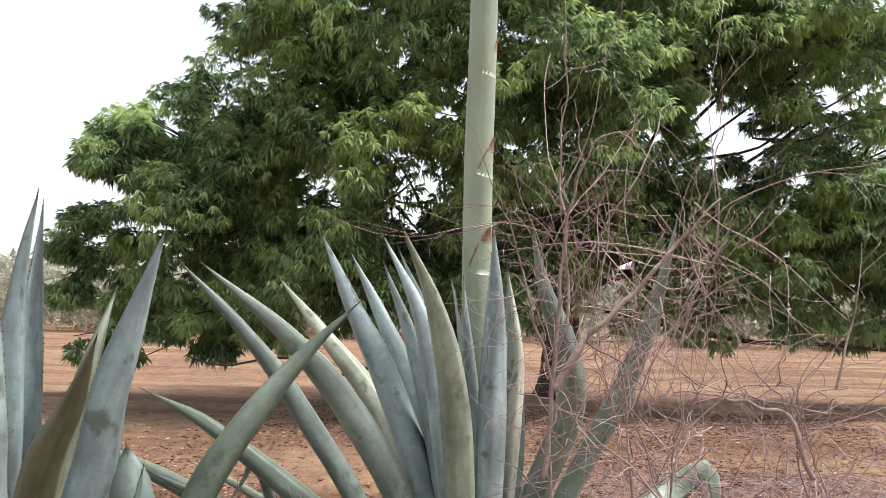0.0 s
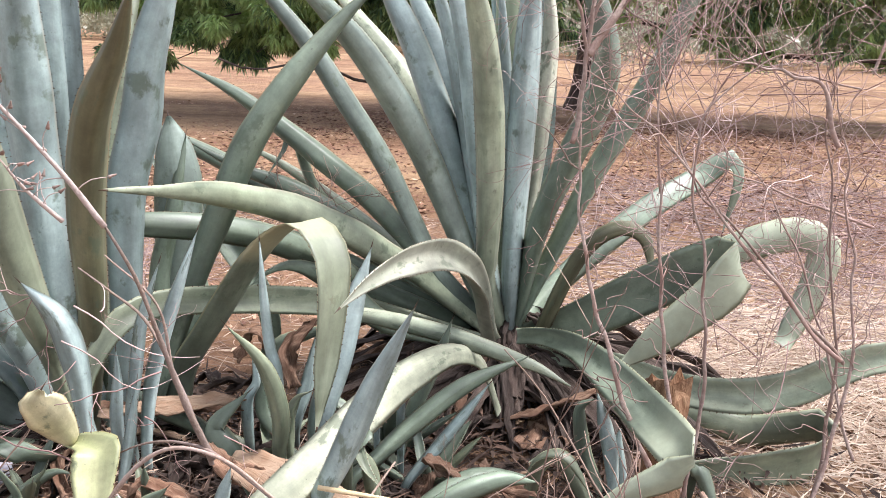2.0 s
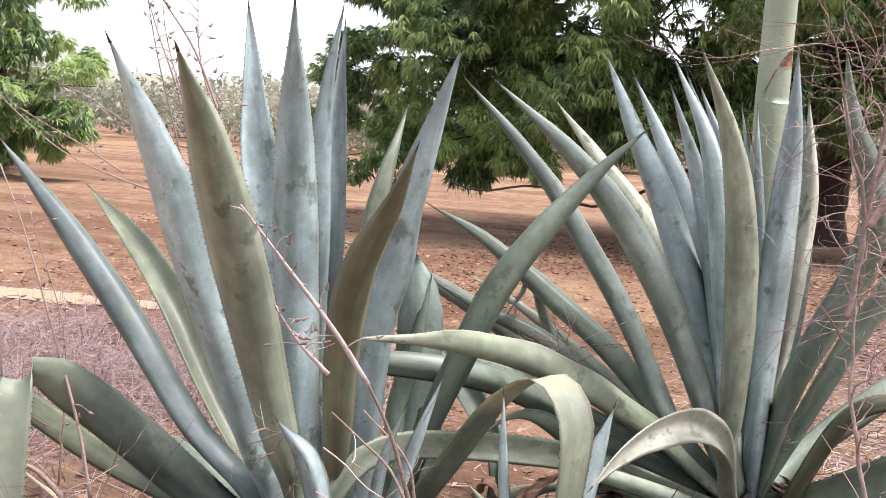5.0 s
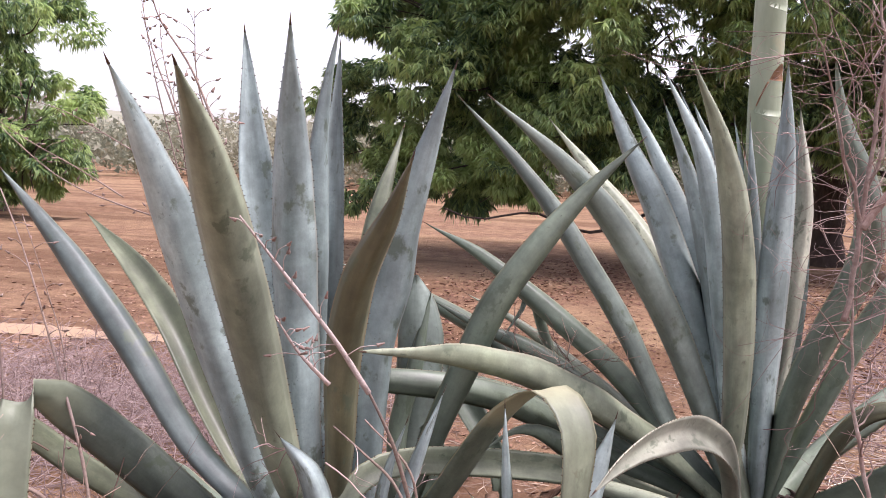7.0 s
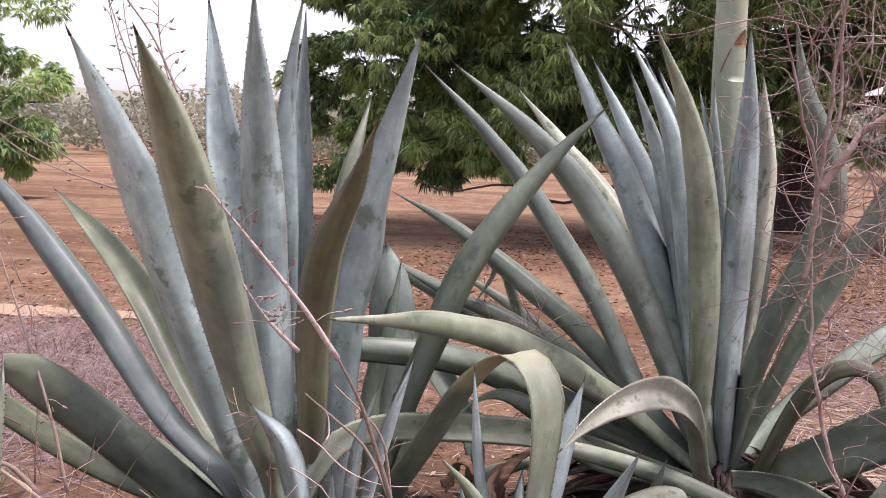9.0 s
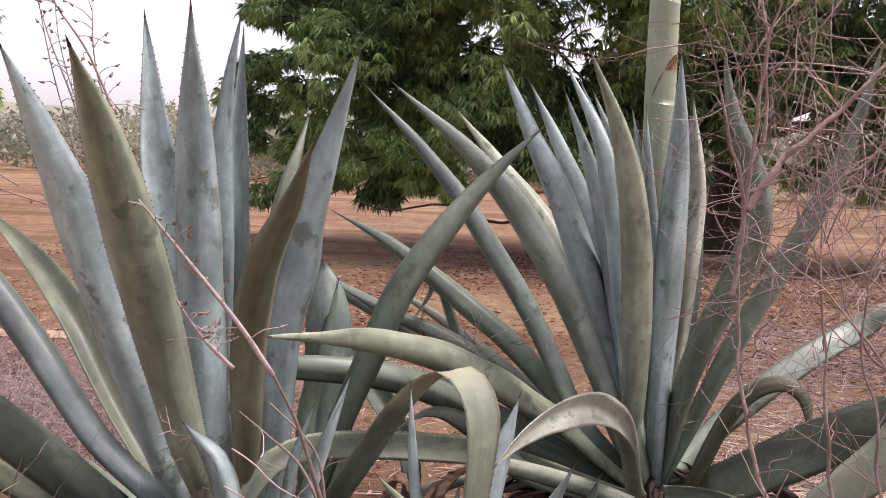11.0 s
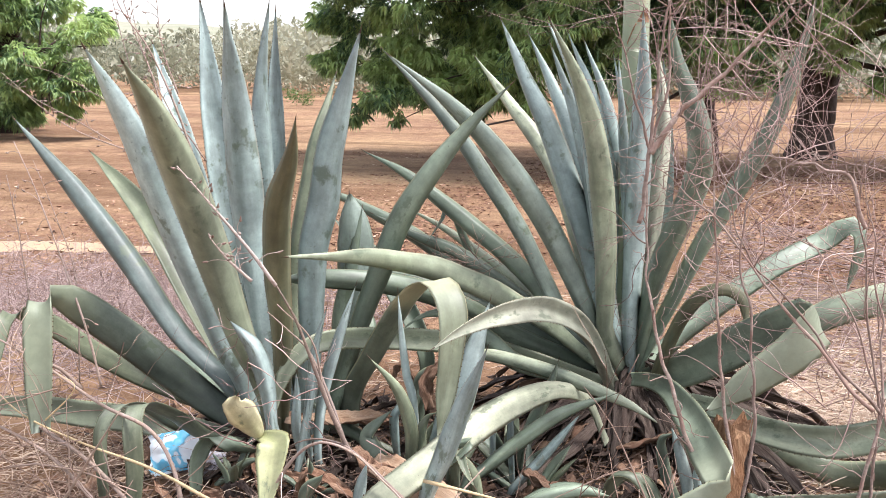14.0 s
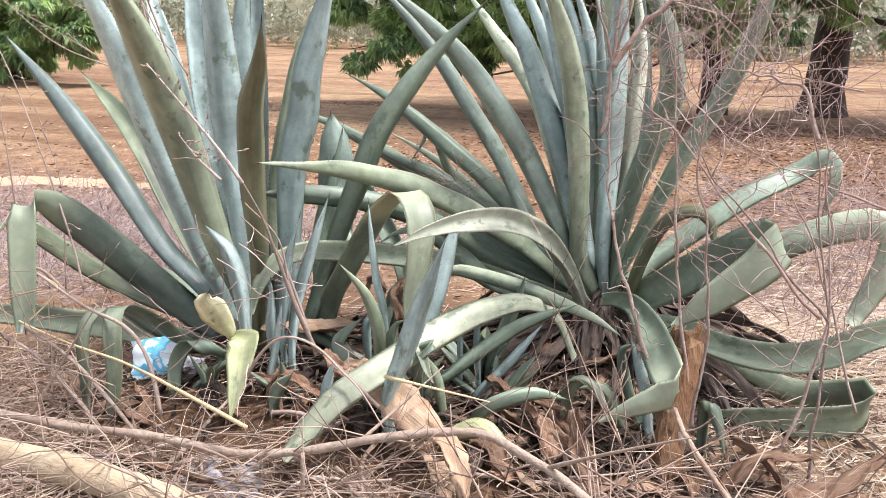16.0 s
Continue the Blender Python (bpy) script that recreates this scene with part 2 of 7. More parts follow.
MAT = {
    "spine": surface("dark_spine", [(0.3, (0.05, 0.03, 0.02)), (0.7, (0.11, 0.06, 0.035))], rough=0.5),
    "vine": surface("vine_bark", [(0.3, (0.2, 0.145, 0.12)), (0.7, (0.42, 0.33, 0.28))], fine=90.0, broad=14.0, broad_colour=(0.25, 0.16, 0.13), rough=0.85, random_value=(0.75, 1.2)),
    "palevine": surface("pale_twig_bark", [(0.3, (0.38, 0.30, 0.27)), (0.7, (0.58, 0.48, 0.43))], fine=90.0, rough=0.85, random_value=(0.8, 1.15)),
    "twig": surface("twig_bark", [(0.3, (0.17, 0.12, 0.095)), (0.7, (0.36, 0.27, 0.215))], fine=110.0, broad=10.0, broad_colour=(0.3, 0.23, 0.2), rough=0.85, random_value=(0.7, 1.25)),
    "straw": surface("straw_stem", [(0.3, (0.46, 0.34, 0.18)), (0.7, (0.66, 0.52, 0.32))], fine=80.0, rough=0.7, random_value=(0.8, 1.15)),
    "bark": surface("branch_bark", [(0.3, (0.2, 0.145, 0.11)), (0.7, (0.42, 0.33, 0.26))], fine=70.0, broad=9.0, broad_colour=(0.22, 0.14, 0.1), rough=0.9, bump=0.8, random_value=(0.8, 1.15)),
    "log": surface("pale_log_bark", [(0.30, (0.17, 0.115, 0.07)), (0.40, (0.42, 0.325, 0.215)), (0.72, (0.55, 0.445, 0.315))], fine=58.0, broad=9.0, broad_colour=(0.40, 0.30, 0.195), rough=0.85, bump=0.8, stretch=(0.7, 1.4, 1.4)),
    "branch": surface("grey_brown_branch_bark", [(0.3, (0.20, 0.145, 0.11)), (0.7, (0.44, 0.345, 0.275))], fine=60.0, broad=9.0, broad_colour=(0.3, 0.22, 0.17), rough=0.9, bump=0.8, random_value=(0.85, 1.1)),
    "stump": surface("splintered_stump", [(0.28, (0.07, 0.035, 0.018)), (0.5, (0.215, 0.12, 0.065)), (0.75, (0.38, 0.25, 0.145))], fine=26.0, broad=8.0, broad_colour=(0.2, 0.1, 0.05), rough=0.9, bump=1.0, depth=0.02, stretch=(1.6, 1.6, 0.35)),
    "trunk": surface("mango_bark", [(0.3, (0.035, 0.024, 0.019)), (0.7, (0.105, 0.075, 0.06))], fine=9.0, broad=1.6, broad_colour=(0.06, 0.045, 0.04), rough=0.95, bump=1.0, depth=0.05, stretch=(1, 1, 0.35)),
}


def island_material(name, stops, rough=0.85, translucent=0.0):
    m, n, l, bsdf = node_material(name)
    geo = n.new("ShaderNodeNewGeometry")
    col = ramp_node(n, l, geo.outputs["Random Per Island"], stops).outputs["Color"]
    co = n.new("ShaderNodeTexCoord")
    g = noise_node(n, l, co.outputs["Object"], 1.3, 3.0, 0.6)
    col = value_vary(n, l, col, g.outputs["Fac"], 0.75, 1.25)
    l.new(col, bsdf.inputs["Base Color"])
    bsdf.inputs["Roughness"].default_value = rough
    bsdf.inputs["Specular IOR Level"].default_value = 0.2
    return m


MAT["litter"] = island_material("fallen_leaf_flakes", [(0.0, (0.10, 0.05, 0.035)), (0.45, (0.27, 0.145, 0.095)), (0.8, (0.37, 0.23, 0.155)), (1.0, (0.52, 0.39, 0.28))])
MAT["dry_grass"] = island_material("dry_grass_blades", [(0.0, (0.155, 0.108, 0.098)), (0.5, (0.265, 0.19, 0.175)), (1.0, (0.41, 0.325, 0.295))])
MAT["straw_bits"] = island_material("brown_straw", [(0.0, (0.16, 0.105, 0.08)), (0.55, (0.34, 0.245, 0.185)), (1.0, (0.56, 0.445, 0.34))])
MAT["front_twig"] = island_material("brown_fine_twigs", [(0.0, (0.13, 0.085, 0.065)), (0.6, (0.28, 0.195, 0.155)), (1.0, (0.44, 0.33, 0.26))])
MAT["straw_pale"] = island_material("pale_straw_bits", [(0.0, (0.34, 0.24, 0.175)), (0.5, (0.55, 0.43, 0.33)), (1.0, (0.72, 0.62, 0.5))])
MAT["tangle"] = island_material("fine_dry_creeper", [(0.0, (0.19, 0.115, 0.105)), (0.6, (0.36, 0.25, 0.225)), (1.0, (0.54, 0.42, 0.38))])
MAT["mango"] = foliage("mango_leaves", (0.055, 0.11, 0.058), (0.17, 0.285, 0.12), (0.43, 0.56, 0.215), translucent=0.45, patch_scale=1.0)
# far leaves: base colours lightened to include the haze of distance
MAT["far_leaf"] = foliage("haze_pale_scrub_leaves", (0.16, 0.175, 0.115), (0.25, 0.265, 0.18), (0.38, 0.375, 0.27), patch_scale=0.05)
MAT["bush_leaf"] = foliage("bush_leaves", (0.05, 0.10, 0.03), (0.10, 0.17, 0.05), (0.2, 0.27, 0.09), patch_scale=0.3)


def soil():
    m, n, l, bsdf = node_material("red_soil")
    co = n.new("ShaderNodeTexCoord")
    v = co.outputs["Object"]
    grit = noise_node(n, l, v, 34.0, 8.0, 0.7)
    clod = noise_node(n, l, v, 5.0, 6.0, 0.65)
    broad = noise_node(n, l, v, 0.22, 4.0, 0.6)
    col = ramp_node(n, l, grit.outputs["Fac"], [(0.28, (0.135, 0.07, 0.05)), (0.5, (0.27, 0.15, 0.095)), (0.72, (0.43, 0.27, 0.18))]).outputs["Color"]
    fac = ramp_node(n, l, clod.outputs["Fac"], [(0.4, (0, 0, 0)), (0.7, (0.7, 0.7, 0.7))]).outputs["Color"]
    col = mix_node(n, l, fac, col, (0.41, 0.265, 0.155))
    fac = ramp_node(n, l, broad.outputs["Fac"], [(0.42, (0, 0, 0)), (0.62, (0.65, 0.65, 0.65))]).outputs["Color"]
    col = mix_node(n, l, fac, col, (0.47, 0.325, 0.185))
    # ploughed strips that run across the open field
    sp = n.new("ShaderNodeMapping")
    sp.inputs["Scale"].default_value = (0.06, 0.8, 1.0)
    sp.inputs["Rotation"].default_value = (0, 0, radians(-6))
    l.new(v, sp.inputs["Vector"])
    strip = noise_node(n, l, sp.outputs["Vector"], 1.0, 4.0, 0.6)
    fac = ramp_node(n, l, strip.outputs["Fac"], [(0.48, (0, 0, 0)), (0.58, (0.85, 0.85, 0.85))]).outputs["Color"]
    col = mix_node(n, l, fac, col, (0.21, 0.12, 0.07))
    col = value_vary(n, l, col, clod.outputs["Fac"], 0.66, 0.9, (0.3, 0.7))
    l.new(col, bsdf.inputs["Base Color"])
    bsdf.inputs["Roughness"].default_value = 0.95
    bsdf.inputs["Specular IOR Level"].default_value = 0.1
    add = n.new("ShaderNodeMath")
    l.new(grit.outputs["Fac"], add.inputs[0])
    l.new(clod.outputs["Fac"], add.inputs[1])
    bump_node(n, l, add.outputs[0], 0.9, 0.04, bsdf)
    return m


MAT["soil"] = soil()


def stalk_skin():
    m, n, l, bsdf = node_material("flower_stalk_skin")
    co = n.new("ShaderNodeTexCoord")
    mp = n.new("ShaderNodeMapping")
    mp.inputs["Scale"].default_value = (1, 1, 0.25)
    l.new(co.outputs["Object"], mp.inputs["Vector"])
    a = noise_node(n, l, mp.outputs["Vector"], 14.0, 5.0, 0.6)
    b = noise_node(n, l, co.outputs["Object"], 5.0, 5.0, 0.7)
    col = ramp_node(n, l, a.outputs["Fac"], [(0.3, (0.215, 0.26, 0.16)), (0.7, (0.335, 0.385, 0.265))]).outputs["Color"]
    fac = ramp_node(n, l, b.outputs["Fac"], [(0.56, (0, 0, 0)), (0.7, (0.7, 0.7, 0.7))]).outputs["Color"]
    col = mix_node(n, l, fac, col, (0.36, 0.32, 0.19))
    l.new(col, bsdf.inputs["Base Color"])
    bsdf.inputs["Roughness"].default_value = 0.5
    bump_node(n, l, a.outputs["Fac"], 0.3, 0.005, bsdf)
    return m


MAT["stalk"] = stalk_skin()


def dead_skin(name, low, mid, high, stain):
    """Dead leaf: fibres run along the blade, with broad weathered stains; UV is (across, metres along)."""
    m, n, l, bsdf = node_material(name)
    uv = n.new("ShaderNodeUVMap")
    uv.uv_map = "skin"
    oi = n.new("ShaderNodeObjectInfo")
    shift = n.new("ShaderNodeVectorMath")
    shift.operation = "MULTIPLY_ADD"
    l.new(oi.outputs["Random"], shift.inputs[0])
    shift.inputs[1].default_value = (41.0, 73.0, 7.0)
    l.new(uv.outputs["UV"], shift.inputs[2])
    fibre_map = n.new("ShaderNodeMapping")
    fibre_map.inputs["Scale"].default_value = (7.0, 6.0, 1.0)
    l.new(shift.outputs[0], fibre_map.inputs["Vector"])
    fibre = noise_node(n, l, fibre_map.outputs["Vector"], 1.4, 6.0, 0.7)
    blotch_map = n.new("ShaderNodeMapping")
    blotch_map.inputs["Scale"].default_value = (0.8, 9.0, 1.0)
    l.new(shift.outputs[0], blotch_map.inputs["Vector"])
    blotch = noise_node(n, l, blotch_map.outputs["Vector"], 1.5, 5.0, 0.65)
    col = ramp_node(n, l, fibre.outputs["Fac"], [(0.3, low), (0.52, mid), (0.75, high)]).outputs["Color"]
    fac = ramp_node(n, l, blotch.outputs["Fac"], [(0.46, (0, 0, 0)), (0.62, (0.85, 0.85, 0.85))]).outputs["Color"]
    col = mix_node(n, l, fac, col, stain)
    col = value_vary(n, l, col, oi.outputs["Random"], 0.6, 1.2)
    l.new(col, bsdf.inputs["Base Color"])
    bsdf.inputs["Roughness"].default_value = 0.8
    bsdf.inputs["Specular IOR Level"].default_value = 0.25
    bump_node(n, l, fibre.outputs["Fac"], 0.7, 0.006, bsdf)
    return m


MAT["dry"] = dead_skin("dead_agave_leaf", (0.12, 0.064, 0.04), (0.265, 0.16, 0.105), (0.41, 0.285, 0.195), (0.175, 0.09, 0.055))
MAT["dry_pale"] = dead_skin("tan_dead_agave_leaf", (0.34, 0.225, 0.15), (0.42, 0.295, 0.20), (0.50, 0.37, 0.26), (0.34, 0.205, 0.125))
# near-black tone: the shade under the leaf canopy is put into this colour
MAT["dry_dark"] = dead_skin("shaded_dead_agave_leaf", (0.034, 0.024, 0.02), (0.075, 0.055, 0.044), (0.145, 0.112, 0.092), (0.05, 0.033, 0.026))


# ---- tools for building ----
def mesh_object(name, verts, faces, mat, parent=None, smooth=True):
    me = bpy.data.meshes.new(name)
    me.from_pydata([tuple(v) for v in verts], [], faces)
    me.materials.append(mat)
    if smooth:
        me.polygons.foreach_set("use_smooth", [True] * len(me.polygons))
    me.update()
    ob = new(name, me)
    if parent is not None:
        ob.parent = parent
    return ob


def triangles(name, verts, tris, mat, parent=None):
    """A quick mesh of loose triangles from arrays."""
    me = bpy.data.meshes.new(name)
    me.vertices.add(len(verts))
    me.vertices.foreach_set("co", np.asarray(verts, np.float32).ravel())
    me.loops.add(len(tris) * 3)
    me.loops.foreach_set("vertex_index", np.asarray(tris, np.int32).ravel())
    me.polygons.add(len(tris))
    me.polygons.foreach_set("loop_start", np.arange(len(tris), dtype=np.int32) * 3)
    me.update(calc_edges=True)
    me.materials.append(mat)
    ob = new(name, me)
    ob.parent = parent
    return ob


def spline(points, count):
    """An even run of count places and tangents along a smooth curve through the points."""
    p = np.array(points, float)
    p = np.vstack([2 * p[0] - p[1], p, 2 * p[-1] - p[-2]])
    fine = []
    u = np.linspace(0, 1, 24, endpoint=False)[:, None]
    for i in range(1, len(p) - 2):
        a, b, c, d = p[i - 1], p[i], p[i + 1], p[i + 2]
        fine.append(0.5 * (2 * b + (c - a) * u + (2 * a - 5 * b + 4 * c - d) * u * u + (3 * b - a - 3 * c + d) * u ** 3))
    fine = np.vstack(fine + [p[-2:-1]])
    step = np.r_[0, np.cumsum(np.linalg.norm(np.diff(fine, axis=0), axis=1))]
    at = np.linspace(0, step[-1], count)
    out = np.stack([np.interp(at, step, fine[:, k]) for k in range(3)], 1)
    tan = np.gradient(out, axis=0)
    tan /= np.linalg.norm(tan, axis=1)[:, None]
    return out, tan, step[-1]


def tube_data(points, radius, rings=14, sides=6, taper=0.5, wobble=0.0, rng=random):
    """Vertices and faces of a tapering, closed branch through the points."""
    c, t, _ = spline(points, rings)
    ref = np.array((0.31, 0.17, 0.93))
    verts, faces = [], []
    sides_on = np.cross(t, ref)
    sides_on /= np.linalg.norm(sides_on, axis=1)[:, None]
    normals = np.cross(sides_on, t)
    for i in range(rings):
        s, n = sides_on[i], normals[i]
        r = radius * (1 + (taper - 1) * i / (rings - 1)) * (1 + wobble * rng.uniform(-1, 1))
        for k in range(sides):
            a = 2 * math.pi * k / sides
            verts.append(c[i] + r * (1 + wobble * 0.6 * rng.uniform(-1, 1)) * (math.cos(a) * s + math.sin(a) * n))
    for i in range(rings - 1):
        for k in range(sides):
            k2 = (k + 1) % sides
            faces.append((i * sides + k, i * sides + k2, (i + 1) * sides + k2, (i + 1) * sides + k))
    faces.append(tuple(range(sides))[::-1])
    faces.append(tuple((rings - 1) * sides + k for k in range(sides)))
    return verts, faces


def empty(name, place, label, category, group=""):
    e = new(name)
    e.location = place
    e.empty_display_size = 0.05
    tagged(e, label, category, group)
    return e


def ground_z(x, y):
    """Height of the ground: mounds under the plants, clods, low field banks."""
    z = 0.17 * math.exp(-((x - 0.15) ** 2 + (y - 3.2) ** 2) / 0.5) + 0.13 * math.exp(-((x + 1.1) ** 2 + (y - 2.45) ** 2) / 0.4)
    z += 0.15 * math.exp(-(((x + 0.35) / 0.75) ** 2 + ((y - 1.98) / 0.4) ** 2))
    z += 0.02 * noise.noise((x * 1.3, y * 1.3, 0.0)) + 0.008 * noise.noise((x * 6, y * 6, 3.0))
    d = math.hypot(x, y)
    if d > 8:
        k = min(1.0, (d - 8) / 10)
        z += k * (0.045 * noise.noise((x * 0.12 + 0.02 * y, y * 1.5, 5.0)) + 0.10 * noise.noise((x * 0.05, y * 0.32, 7.0)) + 0.03 * noise.noise((x * 0.9, y * 0.9, 1.0)))
    if d > 60:
        z += min(1.0, (d - 60) / 200) * 0.8 * noise.noise((x * 0.01, y * 0.01, 2.0))
    return z - 0.11


# ---- ground ----
def build_ground():
    cx, cy = 0.0, 3.0
    radii = [0.0] + list(np.linspace(0.06, 6.5, 120)) + list(np.geomspace(6.6, 4000, 150))
    seg = 220
    verts, faces = [(cx, cy, ground_z(cx, cy))], []
    for r in radii[1:]:
        for k in range(seg):
            a = 2 * math.pi * k / seg
            x, y = cx + r * math.cos(a), cy + r * math.sin(a)
            verts.append((x, y, ground_z(x, y)))
    for k in range(seg):
        faces.append((0, 1 + k, 1 + (k + 1) % seg))
    for i in range(len(radii) - 2):
        o = 1 + i * seg
        for k in range(seg):
            k2 = (k + 1) % seg
            faces.append((o + k, o + seg + k, o + seg + k2, o + k2))
    g = mesh_object("ground", verts, faces, MAT["soil"])
    tagged(g, "bare reddish-brown soil of a dry open field", "ground", kind="structure")


build_ground()


def footpath():
    """A pale trodden strip across the soil."""
    c, t, _ = spline([(-14, 4.2, 0), (-9, 4.9, 0), (-6.6, 5.5, 0), (-5.4, 5.75, 0), (-4.5, 5.95, 0), (-3.5, 6.2, 0)], 60)
    verts, faces = [], []
    for i in range(60):
        n = np.array((-t[i][1], t[i][0], 0))
        w = 0.32 * (1 + 0.6 * noise.noise((i * 0.35, 0, 0))) * (1 - (i / 60) ** 6)
        for k in range(5):
            p = c[i] + n * w * (-1 + k / 2) * (1 + 0.3 * noise.noise((i * 0.8, k, 3)))
            verts.append((p[0], p[1], ground_z(p[0], p[1]) + 0.006 + 0.012 * (1 - (k / 2 - 1) ** 2)))
    for i in range(59):
        for k in range(4):
            o = i * 5 + k
            faces.append((o, o + 5, o + 6, o + 1))
    ob = mesh_object("path", verts, faces, surface("pale_trodden_soil", [(0.3, (0.33, 0.22, 0.14)), (0.7, (0.41, 0.29, 0.185))], fine=20.0, rough=0.95))
    tagged(ob, "pale trodden strip of sandy soil", "path", kind="structure")


footpath()


# ---- scattered stuff on the ground ----
def flakes(name, count, area, size, mat, label, category, seed, lift=0.004, patchy=False):
    """Curled dead leaves: each a bent strip of four triangles."""
    r = np.random.RandomState(seed)
    x, y = r.uniform(*area[0], count), r.uniform(*area[1], count)
    if patchy:
        ok = np.array([noise.noise((a * 0.35, b * 0.35, 9)) for a, b in zip(x, y)]) + r.uniform(-0.5, 0.5, count) > -0.2
        x, y = x[ok], y[ok]
    edge = np.minimum(np.minimum(x - area[0][0], area[0][1] - x), np.minimum(y - area[1][0], area[1][1] - y))
    ok = edge > r.uniform(0, 0.7, len(x))
    x, y = x[ok], y[ok]
    n = len(x)
    z = np.array([ground_z(a, b) for a, b in zip(x, y)]) + lift
    a, ln = r.uniform(0, 2 * math.pi, n), r.uniform(*size, n)
    u = np.stack([np.cos(a), np.sin(a), np.zeros(n)], 1) * ln[:, None]
    s = np.stack([-np.sin(a), np.cos(a), np.zeros(n)], 1) * (ln * r.uniform(0.08, 0.15, n))[:, None]
    c = np.stack([x, y, z], 1)
    up = np.array((0.0, 0.0, 1.0))
    curl, tilt = (r.uniform(0, 0.2, n) * ln)[:, None] * up, (r.uniform(-0.12, 0.12, n) * ln)[:, None] * up
    lifted = c + abs(tilt)
    v = np.stack([lifted - u * 0.5 + curl, lifted - s - tilt, lifted + s + tilt, lifted + u * 0.5 + curl * r.uniform(0.2, 1.2, (n, 1))], 1).reshape(-1, 3)
    b = np.arange(n) * 4
    f = np.stack([b, b + 1, b + 2, b + 2, b + 1, b + 3], 1).reshape(-1, 3)
    tagged(triangles(name, v, f, mat), label, category, kind="stuff")


def blades(name, count, area, length, width, mat, label, category, seed, flat=0.5, keep=None, base_lift=0.0):
    """Thin dry blades and stems, standing or lying: each a tapering bent three-sided strip."""
    rng = random.Random(seed)
    verts, faces = [], []
    while count:
        x, y = rng.uniform(*area[0]), rng.uniform(*area[1])
        if keep and rng.random() > keep(x, y):
            continue
        count -= 1
        a, ln = rng.uniform(0, 2 * math.pi), rng.uniform(*length)
        rise = rng.uniform(0, 1) ** 2 * (1 - flat) + 0.03
        z = ground_z(x, y) + base_lift * rng.random()
        d = np.array((math.cos(a) * (1 - rise), math.sin(a) * (1 - rise), rise * 1.2))
        side = np.array((-math.sin(a), math.cos(a), 0.0))
        bend = rng.uniform(-0.35, 0.35)
        b = len(verts)
        for s in (0.0, 0.33, 0.66, 1.0):
            p = np.array((x, y, z)) + d * ln * s + side * bend * ln * s * s - np.array((0, 0, 0.25 * rise * ln * s * s))
            p[2] = max(p[2], ground_z(p[0], p[1]) + 0.003)
            w = width * (1 - 0.75 * s) * 0.5
            verts += [p - side * w, p + side * w, p + np.array((0, 0, w * 1.6))]
        for i in range(3):
            o = b + 3 * i
            for q in range(3):
                faces.append((o + q, o + (q + 1) % 3, o + 3 + (q + 1) % 3, o + 3 + q))
    ob = mesh_object(name, verts, faces, mat, smooth=False)
    tagged(ob, label, category, kind="stuff")


def near_plants(x, y):
    return min(1.0, 0.25 + math.exp(-((x - 0.2) ** 2 + (y - 2.6) ** 2) / 1.2))


# leaf fragments whose colour is darkened for the shade between the agave bases
MAT["shaded_litter"] = island_material("shade_dark_brown_litter", [(0.0, (0.035, 0.022, 0.017)), (0.65, (0.10, 0.06, 0.042)), (1.0, (0.28, 0.17, 0.11))])
flakes("leaf_litter", 34000, ((-9, 9), (3.4, 15)), (0.03, 0.075), MAT["litter"], "brown fallen mango leaves scattered over bare soil", "leaf litter", 3, patchy=True)
MAT["red_litter"] = island_material("reddish_fallen_leaves", [(0.0, (0.075, 0.036, 0.026)), (0.7, (0.175, 0.09, 0.062)), (1.0, (0.33, 0.19, 0.125))])
flakes("leaf_litter", 26000, ((-3.5, 5.5), (6.2, 14.5)), (0.035, 0.08), MAT["red_litter"], "reddish-brown fallen leaves lying under the mango tree", "leaf litter", 14, patchy=True)
flakes("leaf_litter", 1800, ((-2.6, 2.6), (0.9, 3.6)), (0.03, 0.11), MAT["shaded_litter"], "brown leaf fragments among the agave bases", "leaf litter", 4, lift=0.008)
blades("dry_grass", 8500, ((-6.5, -1.5), (2.6, 6.4)), (0.12, 0.42), 0.005, MAT["dry_grass"], "matted pinkish-grey dry grass beside the agave", "dry grass", 5, flat=0.25, keep=lambda x, y: math.exp(-(((x + 3.4) / 1.7) ** 2 + ((y - 4.2) / 1.2) ** 2)))
blades("dry_straw", 8200, ((-2.8, 2.4), (0.75, 2.35)), (0.06, 0.36), 0.0038, MAT["straw_bits"], "tangled dry straw and stems on the ground", "straw", 6, flat=0.62, base_lift=0.05, keep=lambda x, y: min(1.0, (x + 2.8) / 0.9, (2.4 - x) / 0.9, (y - 0.75) / 0.45) * (1.0 if y < 1.65 else (0.55 if x < -1.45 or x > 0.75 else 0.12)))
blades("dry_straw", 8000, ((0.5, 4.2), (2.2, 5.6)), (0.08, 0.3), 0.005, MAT["straw_pale"], "pale dry straw scattered over the soil", "straw", 7, flat=0.75, keep=lambda x, y: math.exp(-(((x - 1.7) / 1.2) ** 2 + ((y - 3.6) / 1.1) ** 2)))
blades("dry_straw", 2600, ((-2.2, 1.2), (3.0, 6.5)), (0.06, 0.24), 0.0045, MAT["straw_bits"], "pale dry straw scattered over the soil", "straw", 8, flat=0.8)

blades("dry_straw", 7000, ((0.2, 5.5), (4.2, 9.0)), (0.08, 0.3), 0.006, MAT["dry_grass"], "pinkish-grey dry stems scattered over the soil", "straw", 15, flat=0.7)


